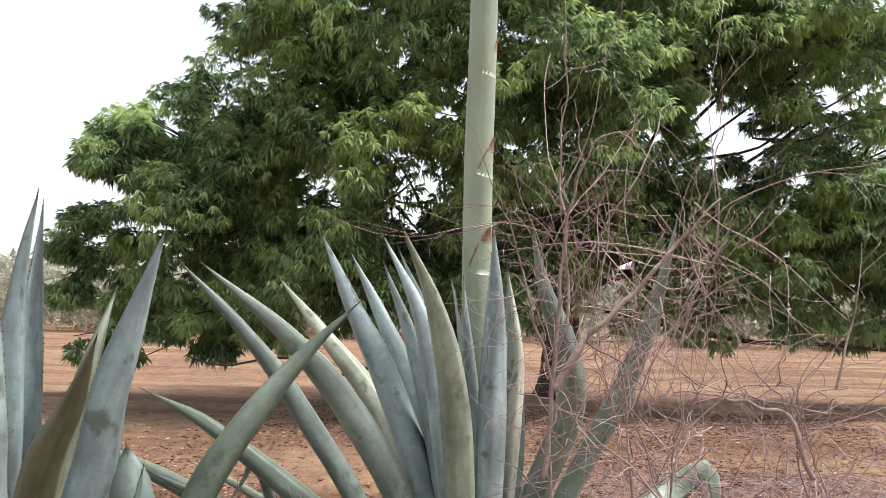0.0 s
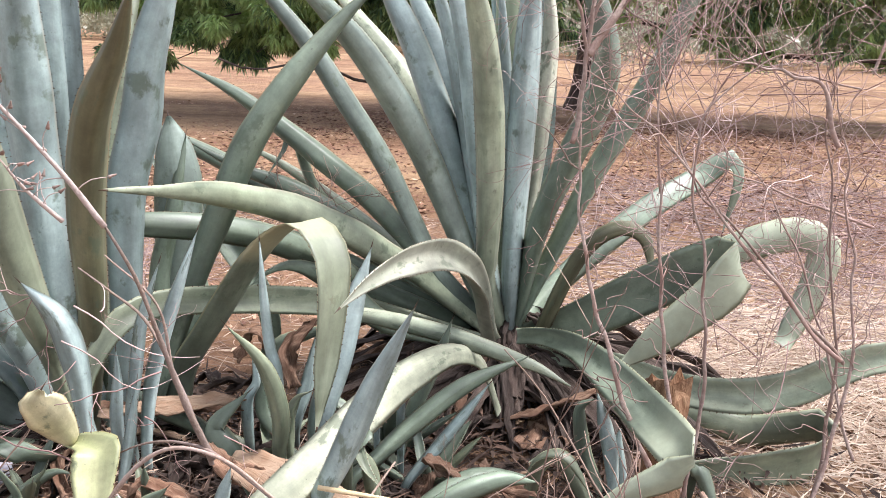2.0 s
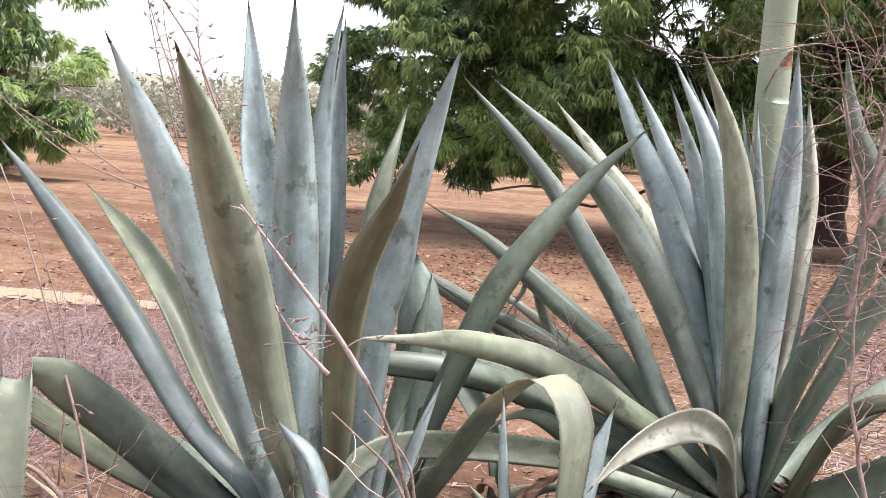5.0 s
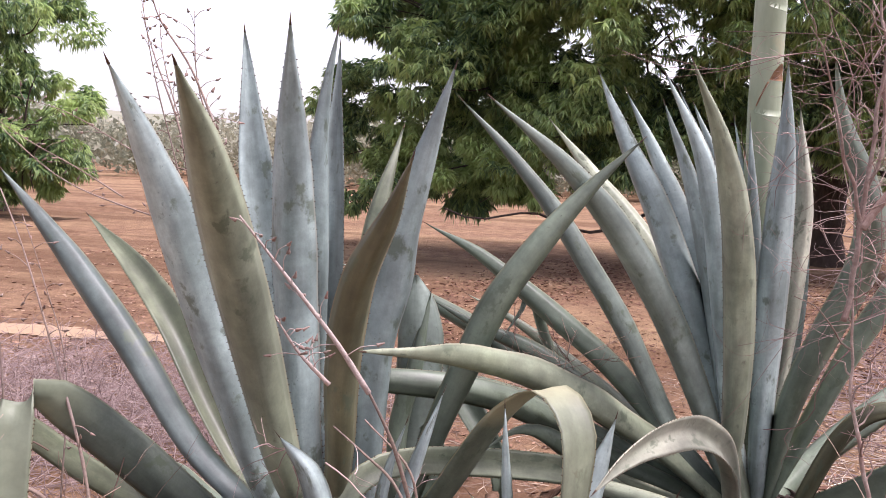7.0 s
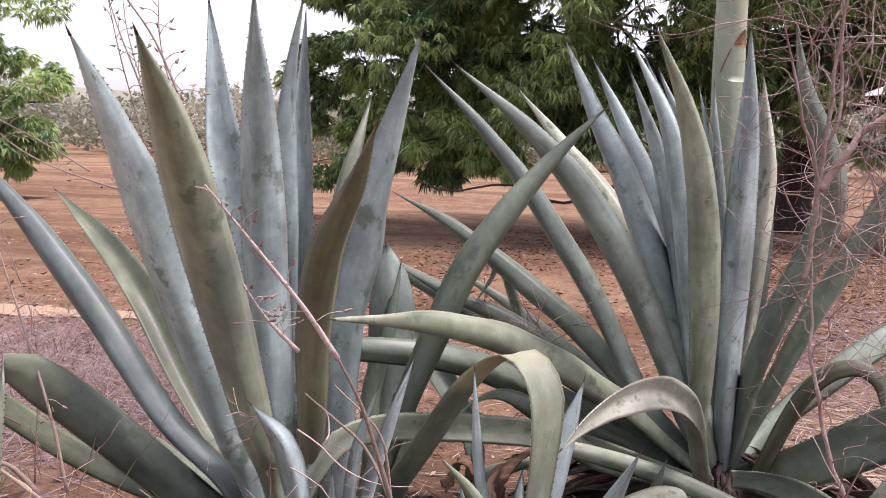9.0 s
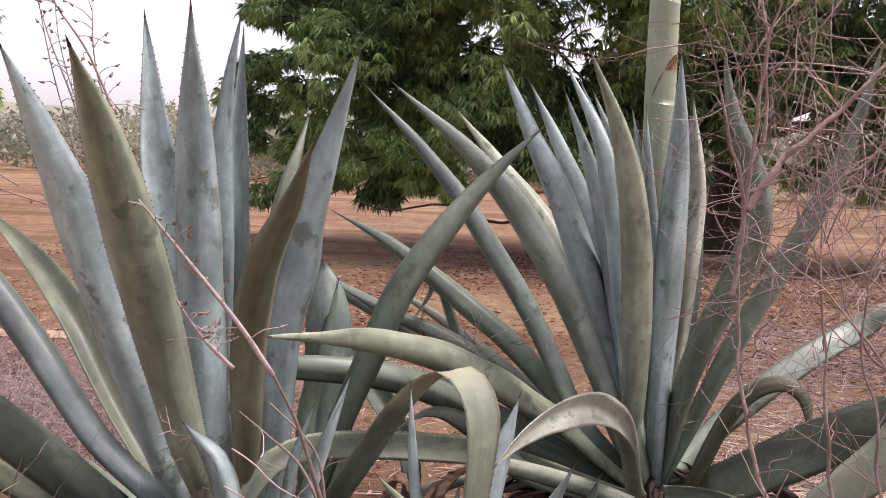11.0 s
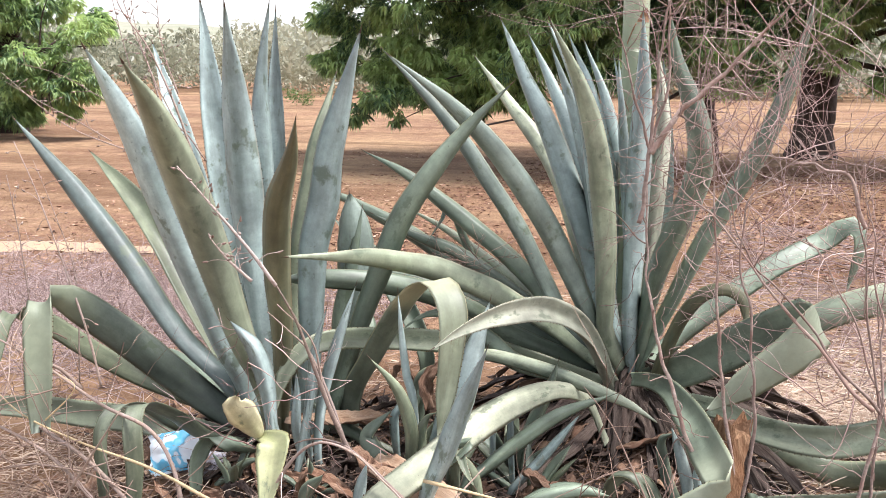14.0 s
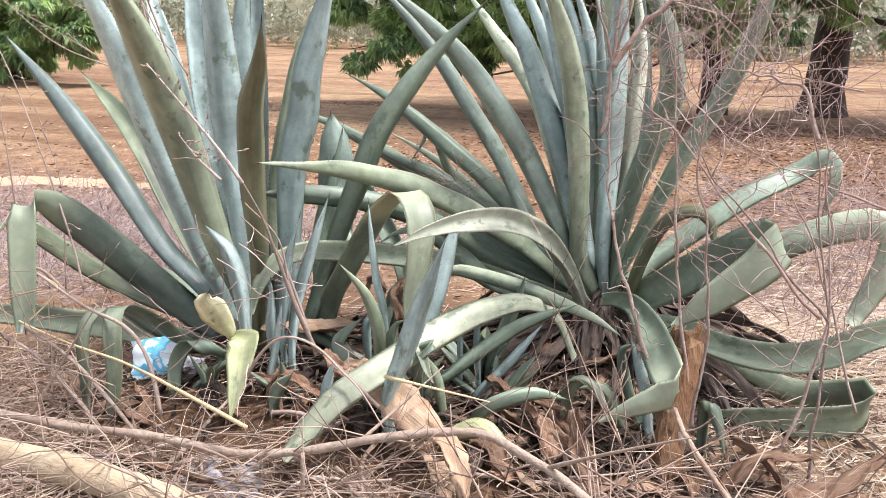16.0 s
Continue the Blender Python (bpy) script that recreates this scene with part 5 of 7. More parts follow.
leaf(suckers[2], [(-0.360, 2.000, 0.224), (-0.168, 1.950, 0.352), (-0.245, 1.900, 0.258)], 0.032, "green", side=(0.27, -0.01, -0.96))
leaf(suckers[3], [(-0.214, 1.950, 0.309), (-0.166, 1.900, 0.274), (-0.123, 1.850, 0.257)], 0.037, "olive", side=(0.78, 0.55, 0.30))
leaf(suckers[4], [(0.228, 2.150, 0.187), (0.302, 2.125, 0.232), (0.372, 2.100, 0.140)], 0.048, "olive", side=(-0.24, 0.19, -0.95))
leaf(suckers[3], [(-0.010, 2.000, 0.140), (0.132, 2.050, 0.198), (0.235, 2.100, 0.170)], 0.058, "green", side=(0.05, 0.17, -0.98))
leaf(suckers[0], [(-2.198, 2.300, -0.286), (-2.003, 2.250, -0.201), (-1.838, 2.200, -0.181)], 0.064, "green", side=(0.32, 0.16, -0.93))
leaf(suckers[1], [(-0.797, 2.000, 0.081), (-0.779, 2.025, 0.224), (-0.763, 2.050, 0.384)], 0.030, "blue", side=(0.48, 0.86, -0.19))
leaf(suckers[2], [(-0.497, 1.850, 0.108), (-0.486, 1.850, 0.180), (-0.465, 1.850, 0.250)], 0.032, "blue", side=(0.72, 0.67, -0.16))
leaf(suckers[3], [(-0.191, 2.300, 0.314), (-0.124, 2.300, 0.363), (-0.110, 2.300, 0.420)], 0.023, "blue", side=(0.70, 0.47, -0.54))
dry_leaf("litter", [(-0.538, 2.050, 0.200), (-0.401, 1.940, 0.220), (-0.242, 1.830, 0.204), (-0.047, 1.720, 0.149)], 0.14, "dry_pale")
dry_leaf("litter", [(-0.933, 2.200, 0.225), (-0.785, 2.225, 0.245), (-0.589, 2.250, 0.267)], 0.075, "dry_pale")
dry_leaf("litter", [(-0.760, 1.950, 0.076), (-0.726, 1.950, 0.172), (-0.643, 1.950, 0.148), (-0.531, 1.950, 0.096)], 0.050, "dry")
dry_leaf("litter", [(-0.611, 1.900, 0.132), (-0.591, 1.875, 0.072), (-0.551, 1.850, 0.007)], 0.060, "dry")
dry_leaf("litter", [(0.097, 2.100, 0.149), (0.186, 2.025, 0.103), (0.296, 1.950, 0.079)], 0.055, "dry")
dry_leaf("litter", [(0.099, 2.750, 0.013), (0.257, 2.725, 0.096), (0.426, 2.700, 0.181)], 0.070, "dry")
dry_leaf("litter", [(-0.058, 2.200, 0.166), (0.021, 2.175, 0.136), (0.111, 2.150, 0.124)], 0.060, "dry")
dry_leaf("litter", [(-0.442, 2.350, 0.271), (-0.463, 2.375, 0.378), (-0.388, 2.400, 0.458)], 0.060, "dry")
dry_leaf("litter", [(0.157, 2.000, 0.130), (0.215, 1.950, 0.072), (0.243, 1.900, 0.044)], 0.060, "dry")
dry_leaf("litter", [(-0.617, 2.400, 0.324), (-0.566, 2.400, 0.413), (-0.534, 2.400, 0.364)], 0.060, "dry")
dry_leaf("litter", [(-1.136, 1.950, -0.031), (-0.998, 1.925, 0.029), (-0.885, 1.900, 0.030)], 0.050, "dry")
dry_leaf("litter", [(-0.121, 1.750, 0.149), (-0.002, 1.675, 0.157), (0.070, 1.600, 0.040)], 0.070, "dry_pale")
dry_leaf("litter", [(-1.671, 1.900, -0.235), (-1.827, 1.950, -0.236), (-1.567, 2.000, -0.066)], 0.060, "dry")
dry_leaf("litter", [(-0.852, 1.850, 0.065), (-0.870, 1.800, 0.019), (-0.910, 1.750, -0.030)], 0.050, "dry")
dry_leaf("litter", [(0.284, 2.000, 0.187), (0.325, 1.925, 0.070), (0.400, 1.850, -0.035)], 0.070, "dry")
dry_leaf("litter", [(-0.059, 2.200, 0.155), (0.038, 2.150, 0.147), (0.228, 2.100, 0.135)], 0.050, "dry")
dry_leaf("litter", [(-0.992, 2.300, 0.203), (-0.844, 2.300, 0.199), (-0.604, 2.300, 0.219)], 0.060, "dry")
dry_leaf("litter", [(-1.230, 1.600, -0.148), (-0.947, 1.550, -0.006), (-0.664, 1.500, -0.027)], 0.070, "dry")
dry_leaf("litter", [(-0.572, 2.000, 0.255), (-0.507, 1.975, 0.206), (-0.392, 1.950, 0.205)], 0.060, "dry")
dry_leaf("litter", [(-0.899, 1.800, -0.012), (-0.840, 1.800, 0.056), (-0.785, 1.800, 0.060)], 0.060, "dry")
dry_leaf("litter", [(0.521, 2.400, 0.329), (0.579, 2.350, 0.342), (0.605, 2.300, 0.248)], 0.060, "dry")
dry_leaf("litter", [(0.734, 2.100, -0.039), (0.825, 2.150, 0.054), (0.977, 2.200, 0.059)], 0.070, "dry")
dry_leaf("litter", [(0.792, 2.100, -0.089), (0.939, 2.150, -0.045), (1.225, 2.200, -0.063)], 0.100, "dry")
dry_leaf("litter", [(0.886, 2.100, -0.151), (1.039, 2.200, -0.030), (1.182, 2.300, 0.049)], 0.090, "dry")
dry_leaf("litter", [(1.029, 2.000, -0.103), (1.113, 2.050, -0.015), (1.227, 2.100, -0.038)], 0.080, "dry_pale")
dry_leaf("litter", [(0.703, 2.200, -0.161), (0.821, 2.250, -0.099), (0.880, 2.300, -0.007)], 0.070, "dry")
dry_leaf("litter", [(-0.006, 2.100, 0.097), (0.168, 2.050, 0.044), (0.299, 2.000, -0.073)], 0.050, "dry")
dry_leaf("litter", [(0.084, 2.200, 0.156), (0.221, 2.150, 0.050), (0.296, 2.100, -0.061)], 0.060, "dry")
dry_leaf("litter", [(0.749, 2.300, 0.033), (0.864, 2.200, -0.003), (0.958, 2.100, -0.055)], 0.080, "dry")
twig("vine_stem", [(0.599, 2.200, 0.040), (0.528, 2.211, 0.161), (0.446, 2.223, 0.341), (0.406, 2.234, 0.458), (0.351, 2.246, 0.602), (0.306, 2.257, 0.771), (0.291, 2.269, 0.978), (0.285, 2.280, 1.176)], 0.009, "vine")
twig("vine_stem", [(0.268, 2.250, 0.999), (0.292, 2.258, 1.211), (0.297, 2.267, 1.385), (0.315, 2.275, 1.605), (0.355, 2.283, 1.745), (0.403, 2.292, 1.831), (0.494, 2.300, 1.845)], 0.007, "vine")
twig("vine_stem", [(0.292, 2.260, 1.210), (0.360, 2.282, 1.319), (0.457, 2.305, 1.416), (0.597, 2.328, 1.573), (0.706, 2.350, 1.687)], 0.010, "vine")
twig("vine_stem", [(0.292, 2.260, 1.210), (0.241, 2.240, 1.384), (0.184, 2.220, 1.570), (0.149, 2.200, 1.648)], 0.005, "vine")
twig("vine_stem", [(0.288, 2.300, 1.207), (0.334, 2.325, 1.511), (0.305, 2.350, 1.712), (0.325, 2.375, 1.978), (0.317, 2.400, 2.208)], 0.005, "vine")
twig("vine_stem", [(0.617, 2.250, 0.082), (0.583, 2.267, 0.269), (0.542, 2.283, 0.482), (0.517, 2.300, 0.702), (0.495, 2.317, 0.913), (0.470, 2.333, 1.182), (0.454, 2.350, 1.375)], 0.007, "vine")
twig("vine_stem", [(0.885, 2.100, 0.123), (0.938, 2.140, 0.294), (0.974, 2.180, 0.519), (0.954, 2.220, 0.749), (0.916, 2.260, 1.011), (0.884, 2.300, 1.201)], 0.006, "vine")
twig("vine_stem", [(0.956, 2.200, 0.503), (0.829, 2.225, 0.625), (0.643, 2.250, 0.835), (0.491, 2.275, 1.014), (0.289, 2.300, 1.176)], 0.006, "vine")
twig("vine_stem", [(0.983, 2.250, 0.479), (0.810, 2.280, 0.667), (0.718, 2.310, 0.784), (0.599, 2.340, 0.886), (0.509, 2.370, 1.102), (0.449, 2.400, 1.312)], 0.005, "vine")
twig("vine_stem", [(1.104, 2.400, 0.148), (0.985, 2.450, 0.503), (0.843, 2.500, 0.843), (0.755, 2.550, 0.921), (0.636, 2.600, 0.985)], 0.005, "vine")
twig("vine_stem", [(1.178, 2.700, 0.744), (1.009, 2.733, 0.794), (0.814, 2.767, 0.860), (0.615, 2.800, 0.929)], 0.005, "vine")
twig("vine_stem", [(0.980, 2.300, -0.1), (0.976, 2.300, 0.469), (0.919, 2.300, 0.854), (0.876, 2.300, 1.108), (0.896, 2.300, 1.206), (0.996, 2.300, 1.229)], 0.006, "vine")
twig("vine_stem", [(0.614, 2.200, 0.101), (0.636, 2.217, 0.329), (0.612, 2.233, 0.691), (0.569, 2.250, 0.933), (0.591, 2.267, 1.090), (0.724, 2.283, 1.213), (0.892, 2.300, 1.242)], 0.006, "vine")
twig("vine_stem", [(1.020, 2.500, 1.147), (0.824, 2.533, 1.185), (0.702, 2.567, 1.211), (0.556, 2.600, 1.229)], 0.003, "vine")
twig("vine_stem", [(0.897, 2.250, 1.019), (0.849, 2.263, 1.153), (0.774, 2.275, 1.182), (0.698, 2.287, 1.199), (0.580, 2.300, 1.208)], 0.007, "vine")
twig("vine_stem", [(1.228, 3.000, 1.172), (1.283, 3.050, 1.331), (1.350, 3.100, 1.644)], 0.005, "vine")
twig("dry_twig", [(-0.474, 1.750, 0.337), (-0.555, 1.788, 0.500), (-0.638, 1.825, 0.623), (-0.726, 1.862, 0.670), (-0.820, 1.900, 0.712)], 0.006, "twig")
twig("dry_twig", [(-0.473, 1.750, 0.351), (-0.517, 1.712, 0.495), (-0.544, 1.675, 0.629), (-0.578, 1.638, 0.777), (-0.620, 1.600, 0.891)], 0.008, "twig")
twig("dry_twig", [(-0.502, 1.750, 0.415), (-0.539, 1.717, 0.554), (-0.555, 1.683, 0.709), (-0.642, 1.650, 0.814)], 0.005, "twig")
twig("dry_twig", [(-0.615, 1.600, 0.881), (-0.676, 1.567, 0.986), (-0.773, 1.533, 1.115), (-0.840, 1.500, 1.209)], 0.006, "palevine")
twig("dry_twig", [(-0.721, 1.650, 0.875), (-0.765, 1.600, 0.946), (-0.783, 1.550, 1.012)], 0.005, "palevine")
twig("dry_twig", [(-0.719, 1.700, 0.206), (-0.618, 1.675, 0.349), (-0.521, 1.650, 0.421), (-0.408, 1.625, 0.417), (-0.311, 1.600, 0.364), (-0.237, 1.575, 0.321), (-0.159, 1.550, 0.237)], 0.006, "twig")
twig("dry_twig", [(-1.477, 1.900, 0.385), (-1.524, 1.912, 0.555), (-1.615, 1.925, 0.791), (-1.725, 1.938, 1.057), (-1.809, 1.950, 1.210)], 0.005, "twig")
twig("dry_twig", [(-1.107, 2.000, 1.107), (-1.162, 1.975, 1.321), (-1.237, 1.950, 1.515), (-1.308, 1.925, 1.628), (-1.323, 1.900, 1.700)], 0.005, "twig")
twig("dry_twig", [(-1.648, 2.600, 1.139), (-1.731, 2.633, 1.407), (-1.845, 2.667, 1.623), (-1.928, 2.700, 1.791)], 0.005, "twig")
twig("dry_twig", [(-1.594, 2.600, 1.071), (-1.967, 2.667, 1.132), (-2.305, 2.733, 1.225), (-2.670, 2.800, 1.432)], 0.004, "twig")
twig("dry_twig", [(-1.564, 1.900, 0.368), (-1.608, 1.850, 0.456), (-1.667, 1.800, 0.485)], 0.010, "twig")
twig("dry_twig", [(-0.568, 1.500, 0.189), (-0.859, 1.600, 0.212), (-1.150, 1.700, 0.228), (-1.462, 1.760, 0.244), (-1.738, 1.780, 0.312), (-1.925, 1.800, 0.458)], 0.007, "straw")
twig("dry_twig", [(-0.245, 1.750, 0.303), (0.099, 1.700, 0.298)], 0.006, "straw")
twig("dry_twig", [(-1.059, 1.750, 0.033), (-1.113, 1.770, 0.214), (-1.211, 1.790, 0.314), (-1.408, 1.810, 0.364), (-1.654, 1.830, 0.468), (-1.961, 1.850, 0.572)], 0.008, "twig")
twig("dry_twig", [(-1.230, 1.700, -0.078), (-1.366, 1.725, 0.035), (-1.568, 1.750, 0.172), (-1.788, 1.775, 0.238), (-2.025, 1.800, 0.268)], 0.009, "twig")
twig("dry_twig", [(-1.673, 1.800, 0.249), (-1.502, 1.800, 0.408), (-1.562, 1.800, 0.454)], 0.004, "straw")
twig("dry_twig", [(-0.240, 1.700, 0.225), (-0.439, 1.725, 0.363), (-0.531, 1.750, 0.383), (-0.627, 1.775, 0.364), (-0.727, 1.800, 0.309)], 0.006, "twig")
twig("dry_twig", [(-1.733, 1.900, 0.339), (-1.792, 1.925, 0.834), (-1.854, 1.950, 1.094)], 0.004, "twig")
twig("dry_twig", [(-1.378, 2.200, 1.062), (-1.429, 2.167, 1.306), (-1.469, 2.133, 1.513), (-1.490, 2.100, 1.712)], 0.003, "twig")
twig("dry_twig", [(-1.535, 2.500, 1.240), (-1.638, 2.500, 1.427), (-1.701, 2.500, 1.617), (-1.718, 2.500, 1.771)], 0.003, "twig")
twig("dry_twig", [(-1.768, 2.400, 1.178), (-1.906, 2.367, 1.259), (-2.045, 2.333, 1.331), (-2.163, 2.300, 1.403)], 0.003, "twig")
twig("dry_twig", [(-1.454, 2.400, 1.360), (-1.514, 2.400, 1.539), (-1.526, 2.400, 1.735)], 0.003, "twig")
twig("dry_twig", [(-1.279, 2.300, 1.125), (-1.390, 2.300, 1.246), (-1.615, 2.300, 1.302), (-1.891, 2.300, 1.426), (-2.098, 2.300, 1.473)], 0.003, "twig")
twig("dry_twig", [(-1.746, 2.100, 0.300), (-1.725, 2.100, 0.698), (-1.800, 2.100, 0.947), (-1.875, 2.100, 1.132)], 0.003, "twig")
twig("fallen_branch", [(-2.034, 1.620, 0.014), (-1.687, 1.593, 0.021), (-1.292, 1.565, 0.039), (-0.930, 1.538, 0.080), (-0.632, 1.527, 0.084), (-0.408, 1.549, 0.122), (-0.158, 1.571, 0.201), (0.093, 1.593, 0.250), (0.239, 1.545, 0.235), (0.384, 1.464, 0.218), (0.520, 1.382, 0.159), (0.645, 1.300, 0.052)], 0.015, "branch")
twig("fallen_branch", [(-1.539, 1.250, -0.227), (-1.194, 1.240, -0.139), (-0.920, 1.230, -0.054), (-0.691, 1.220, -0.004)], 0.024, "branch")
twig("fallen_branch", [(-1.408, 1.200, -0.293), (-1.094, 1.200, -0.139), (-1.033, 1.200, -0.155)], 0.012, "branch")
twig("fallen_branch", [(-0.475, 1.080, -0.079), (-0.228, 1.070, 0.013), (-0.034, 1.060, 0.051), (0.060, 1.050, 0.065)], 0.011, "branch")
twig("fallen_branch", [(-0.833, 1.100, -0.182), (-0.629, 1.100, -0.055), (-0.377, 1.100, 0.014), (-0.179, 1.100, 0.036)], 0.011, "branch")
twig("fallen_branch", [(0.941, 1.500, 0.003), (0.844, 1.600, 0.088), (0.744, 1.700, 0.150), (0.634, 1.800, 0.240), (0.587, 1.900, 0.278)], 0.009, "bark")
twig("fallen_branch", [(0.031, 1.400, -0.163), (-0.166, 1.500, 0.036), (-0.282, 1.600, 0.113)], 0.008, "bark")
twig("fallen_branch", [(0.350, 1.450, -0.112), (0.346, 1.400, 0.127)], 0.009, "bark")
twig("fallen_branch", [(-0.391, 1.500, -0.089), (-0.386, 1.500, 0.142)], 0.008, "bark")
twig("fallen_branch", [(-0.642, 1.500, -0.288), (-0.907, 1.575, -0.072), (-1.167, 1.650, 0.097), (-1.403, 1.725, 0.200), (-1.685, 1.800, 0.266)], 0.008, "twig")


def offshoot(x, y, count, length, seed):
    """A small open rosette of narrow young leaves."""
    rng = random.Random(seed)
    z = ground_z(x, y)
    plant = empty("agave_sucker", (x, y, z), "young agave offshoot with narrow dull green leaves", "agave sucker", "agave suckers")
    for k in range(count):
        a, lean, ln = 2 * math.pi * (k + rng.uniform(-0.3, 0.3)) / count, rng.uniform(0.25, 0.95), length * rng.uniform(0.65, 1.15)
        ux, uy = math.cos(a), math.sin(a)
        sag = rng.uniform(-0.1, 0.35) * lean
        pts = [(x + ux * 0.01, y + uy * 0.01, z - 0.015)] + [(x + ux * ln * lean * f, y + uy * ln * lean * f, z + ln * (1 - 0.45 * lean) * f - sag * ln * f * f) for f in (0.35, 0.7, 1.0)]
        leaf(plant, pts, ln * rng.uniform(0.13, 0.19), rng.choice(("green", "dark", "dusk", "olive", "dark")), side=(-uy, ux, 0.0))


for place, count, length, seed in (((-0.52, 2.37), 6, 0.26, 91), ((-0.33, 2.22), 6, 0.22, 92), ((-0.06, 2.32), 7, 0.27, 93), ((-0.4, 1.98), 5, 0.17, 96), ((-0.72, 1.98), 5, 0.18, 97), ((-0.2, 2.55), 6, 0.3, 98), ((-1.05, 2.02), 5, 0.2, 99)):
    offshoot(*place, count, length, seed)


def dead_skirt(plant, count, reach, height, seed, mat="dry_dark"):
    """Dead leaves hanging round the foot of a rosette, mostly coloured dark as if shaded."""
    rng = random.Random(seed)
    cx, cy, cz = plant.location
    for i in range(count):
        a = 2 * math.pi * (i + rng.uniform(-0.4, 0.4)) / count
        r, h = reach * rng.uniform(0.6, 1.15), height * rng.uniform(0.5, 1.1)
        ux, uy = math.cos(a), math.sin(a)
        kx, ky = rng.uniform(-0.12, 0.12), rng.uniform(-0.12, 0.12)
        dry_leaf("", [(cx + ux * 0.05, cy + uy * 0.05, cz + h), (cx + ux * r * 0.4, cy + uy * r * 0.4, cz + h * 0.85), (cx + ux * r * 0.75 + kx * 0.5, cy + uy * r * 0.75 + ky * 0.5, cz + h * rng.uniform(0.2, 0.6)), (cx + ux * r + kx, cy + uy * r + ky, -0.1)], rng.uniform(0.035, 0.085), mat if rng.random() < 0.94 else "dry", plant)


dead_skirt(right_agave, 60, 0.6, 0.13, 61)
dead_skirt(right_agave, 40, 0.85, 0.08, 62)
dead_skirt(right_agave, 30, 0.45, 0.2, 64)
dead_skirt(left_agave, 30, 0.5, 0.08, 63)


def dead_heap(count, area, seed, kinds):
    """Broken dead leaves piled at random on the ground between the plants."""
    rng = random.Random(seed)
    for _ in range(count):
        x, y, a, ln = rng.uniform(*area[0]), rng.uniform(*area[1]), rng.uniform(0, 6.283), rng.uniform(0.12, 0.36)
        dx, dy, hump = math.cos(a) * ln * 0.5, math.sin(a) * ln * 0.5, rng.uniform(0.01, 0.07)
        bx, by = -dy * rng.uniform(-0.5, 0.5), dx * rng.uniform(-0.5, 0.5)
        dry_leaf("litter", [(x - dx, y - dy, ground_z(x - dx, y - dy) + rng.uniform(0.01, 0.05)), (x + bx, y + by, ground_z(x, y) + hump), (x + dx, y + dy, ground_z(x + dx, y + dy) + 0.012)], rng.uniform(0.03, 0.09), rng.choice(kinds))


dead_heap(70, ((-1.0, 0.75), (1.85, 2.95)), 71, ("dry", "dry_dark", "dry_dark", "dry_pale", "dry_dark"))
dead_heap(14, ((-1.8, -1.0), (1.7, 2.2)), 72, ("dry", "dry_pale", "dry"))
dead_heap(16, ((-0.1, 1.3), (1.75, 2.3)), 73, ("dry", "dry", "dry_dark", "dry_pale"))


def brushwood(count, area, seed):
    """Crooked dead branches lying loose over the straw."""
    rng = random.Random(seed)
    for _ in range(count):
        x, y, a, ln = rng.uniform(*area[0]), rng.uniform(*area[1]), rng.gauss(-0.25, 0.5), rng.uniform(0.25, 0.75)
        if rng.random() < 0.25:
            a += 1.4
        pts = []
        for k in range(6):
            f = k / 5 - 0.5
            px, py = x + math.cos(a) * ln * f + rng.gauss(0, 0.018), y + math.sin(a) * ln * f + rng.gauss(0, 0.018)
            pts.append((px, py, ground_z(px, py) + 0.02 + rng.uniform(0, 0.035)))
        twig("fallen_branch", pts, rng.uniform(0.0035, 0.009), rng.choice(("branch", "bark", "twig", "palevine")))


brushwood(34, ((-1.9, 0.7), (1.05, 1.85)), 81)



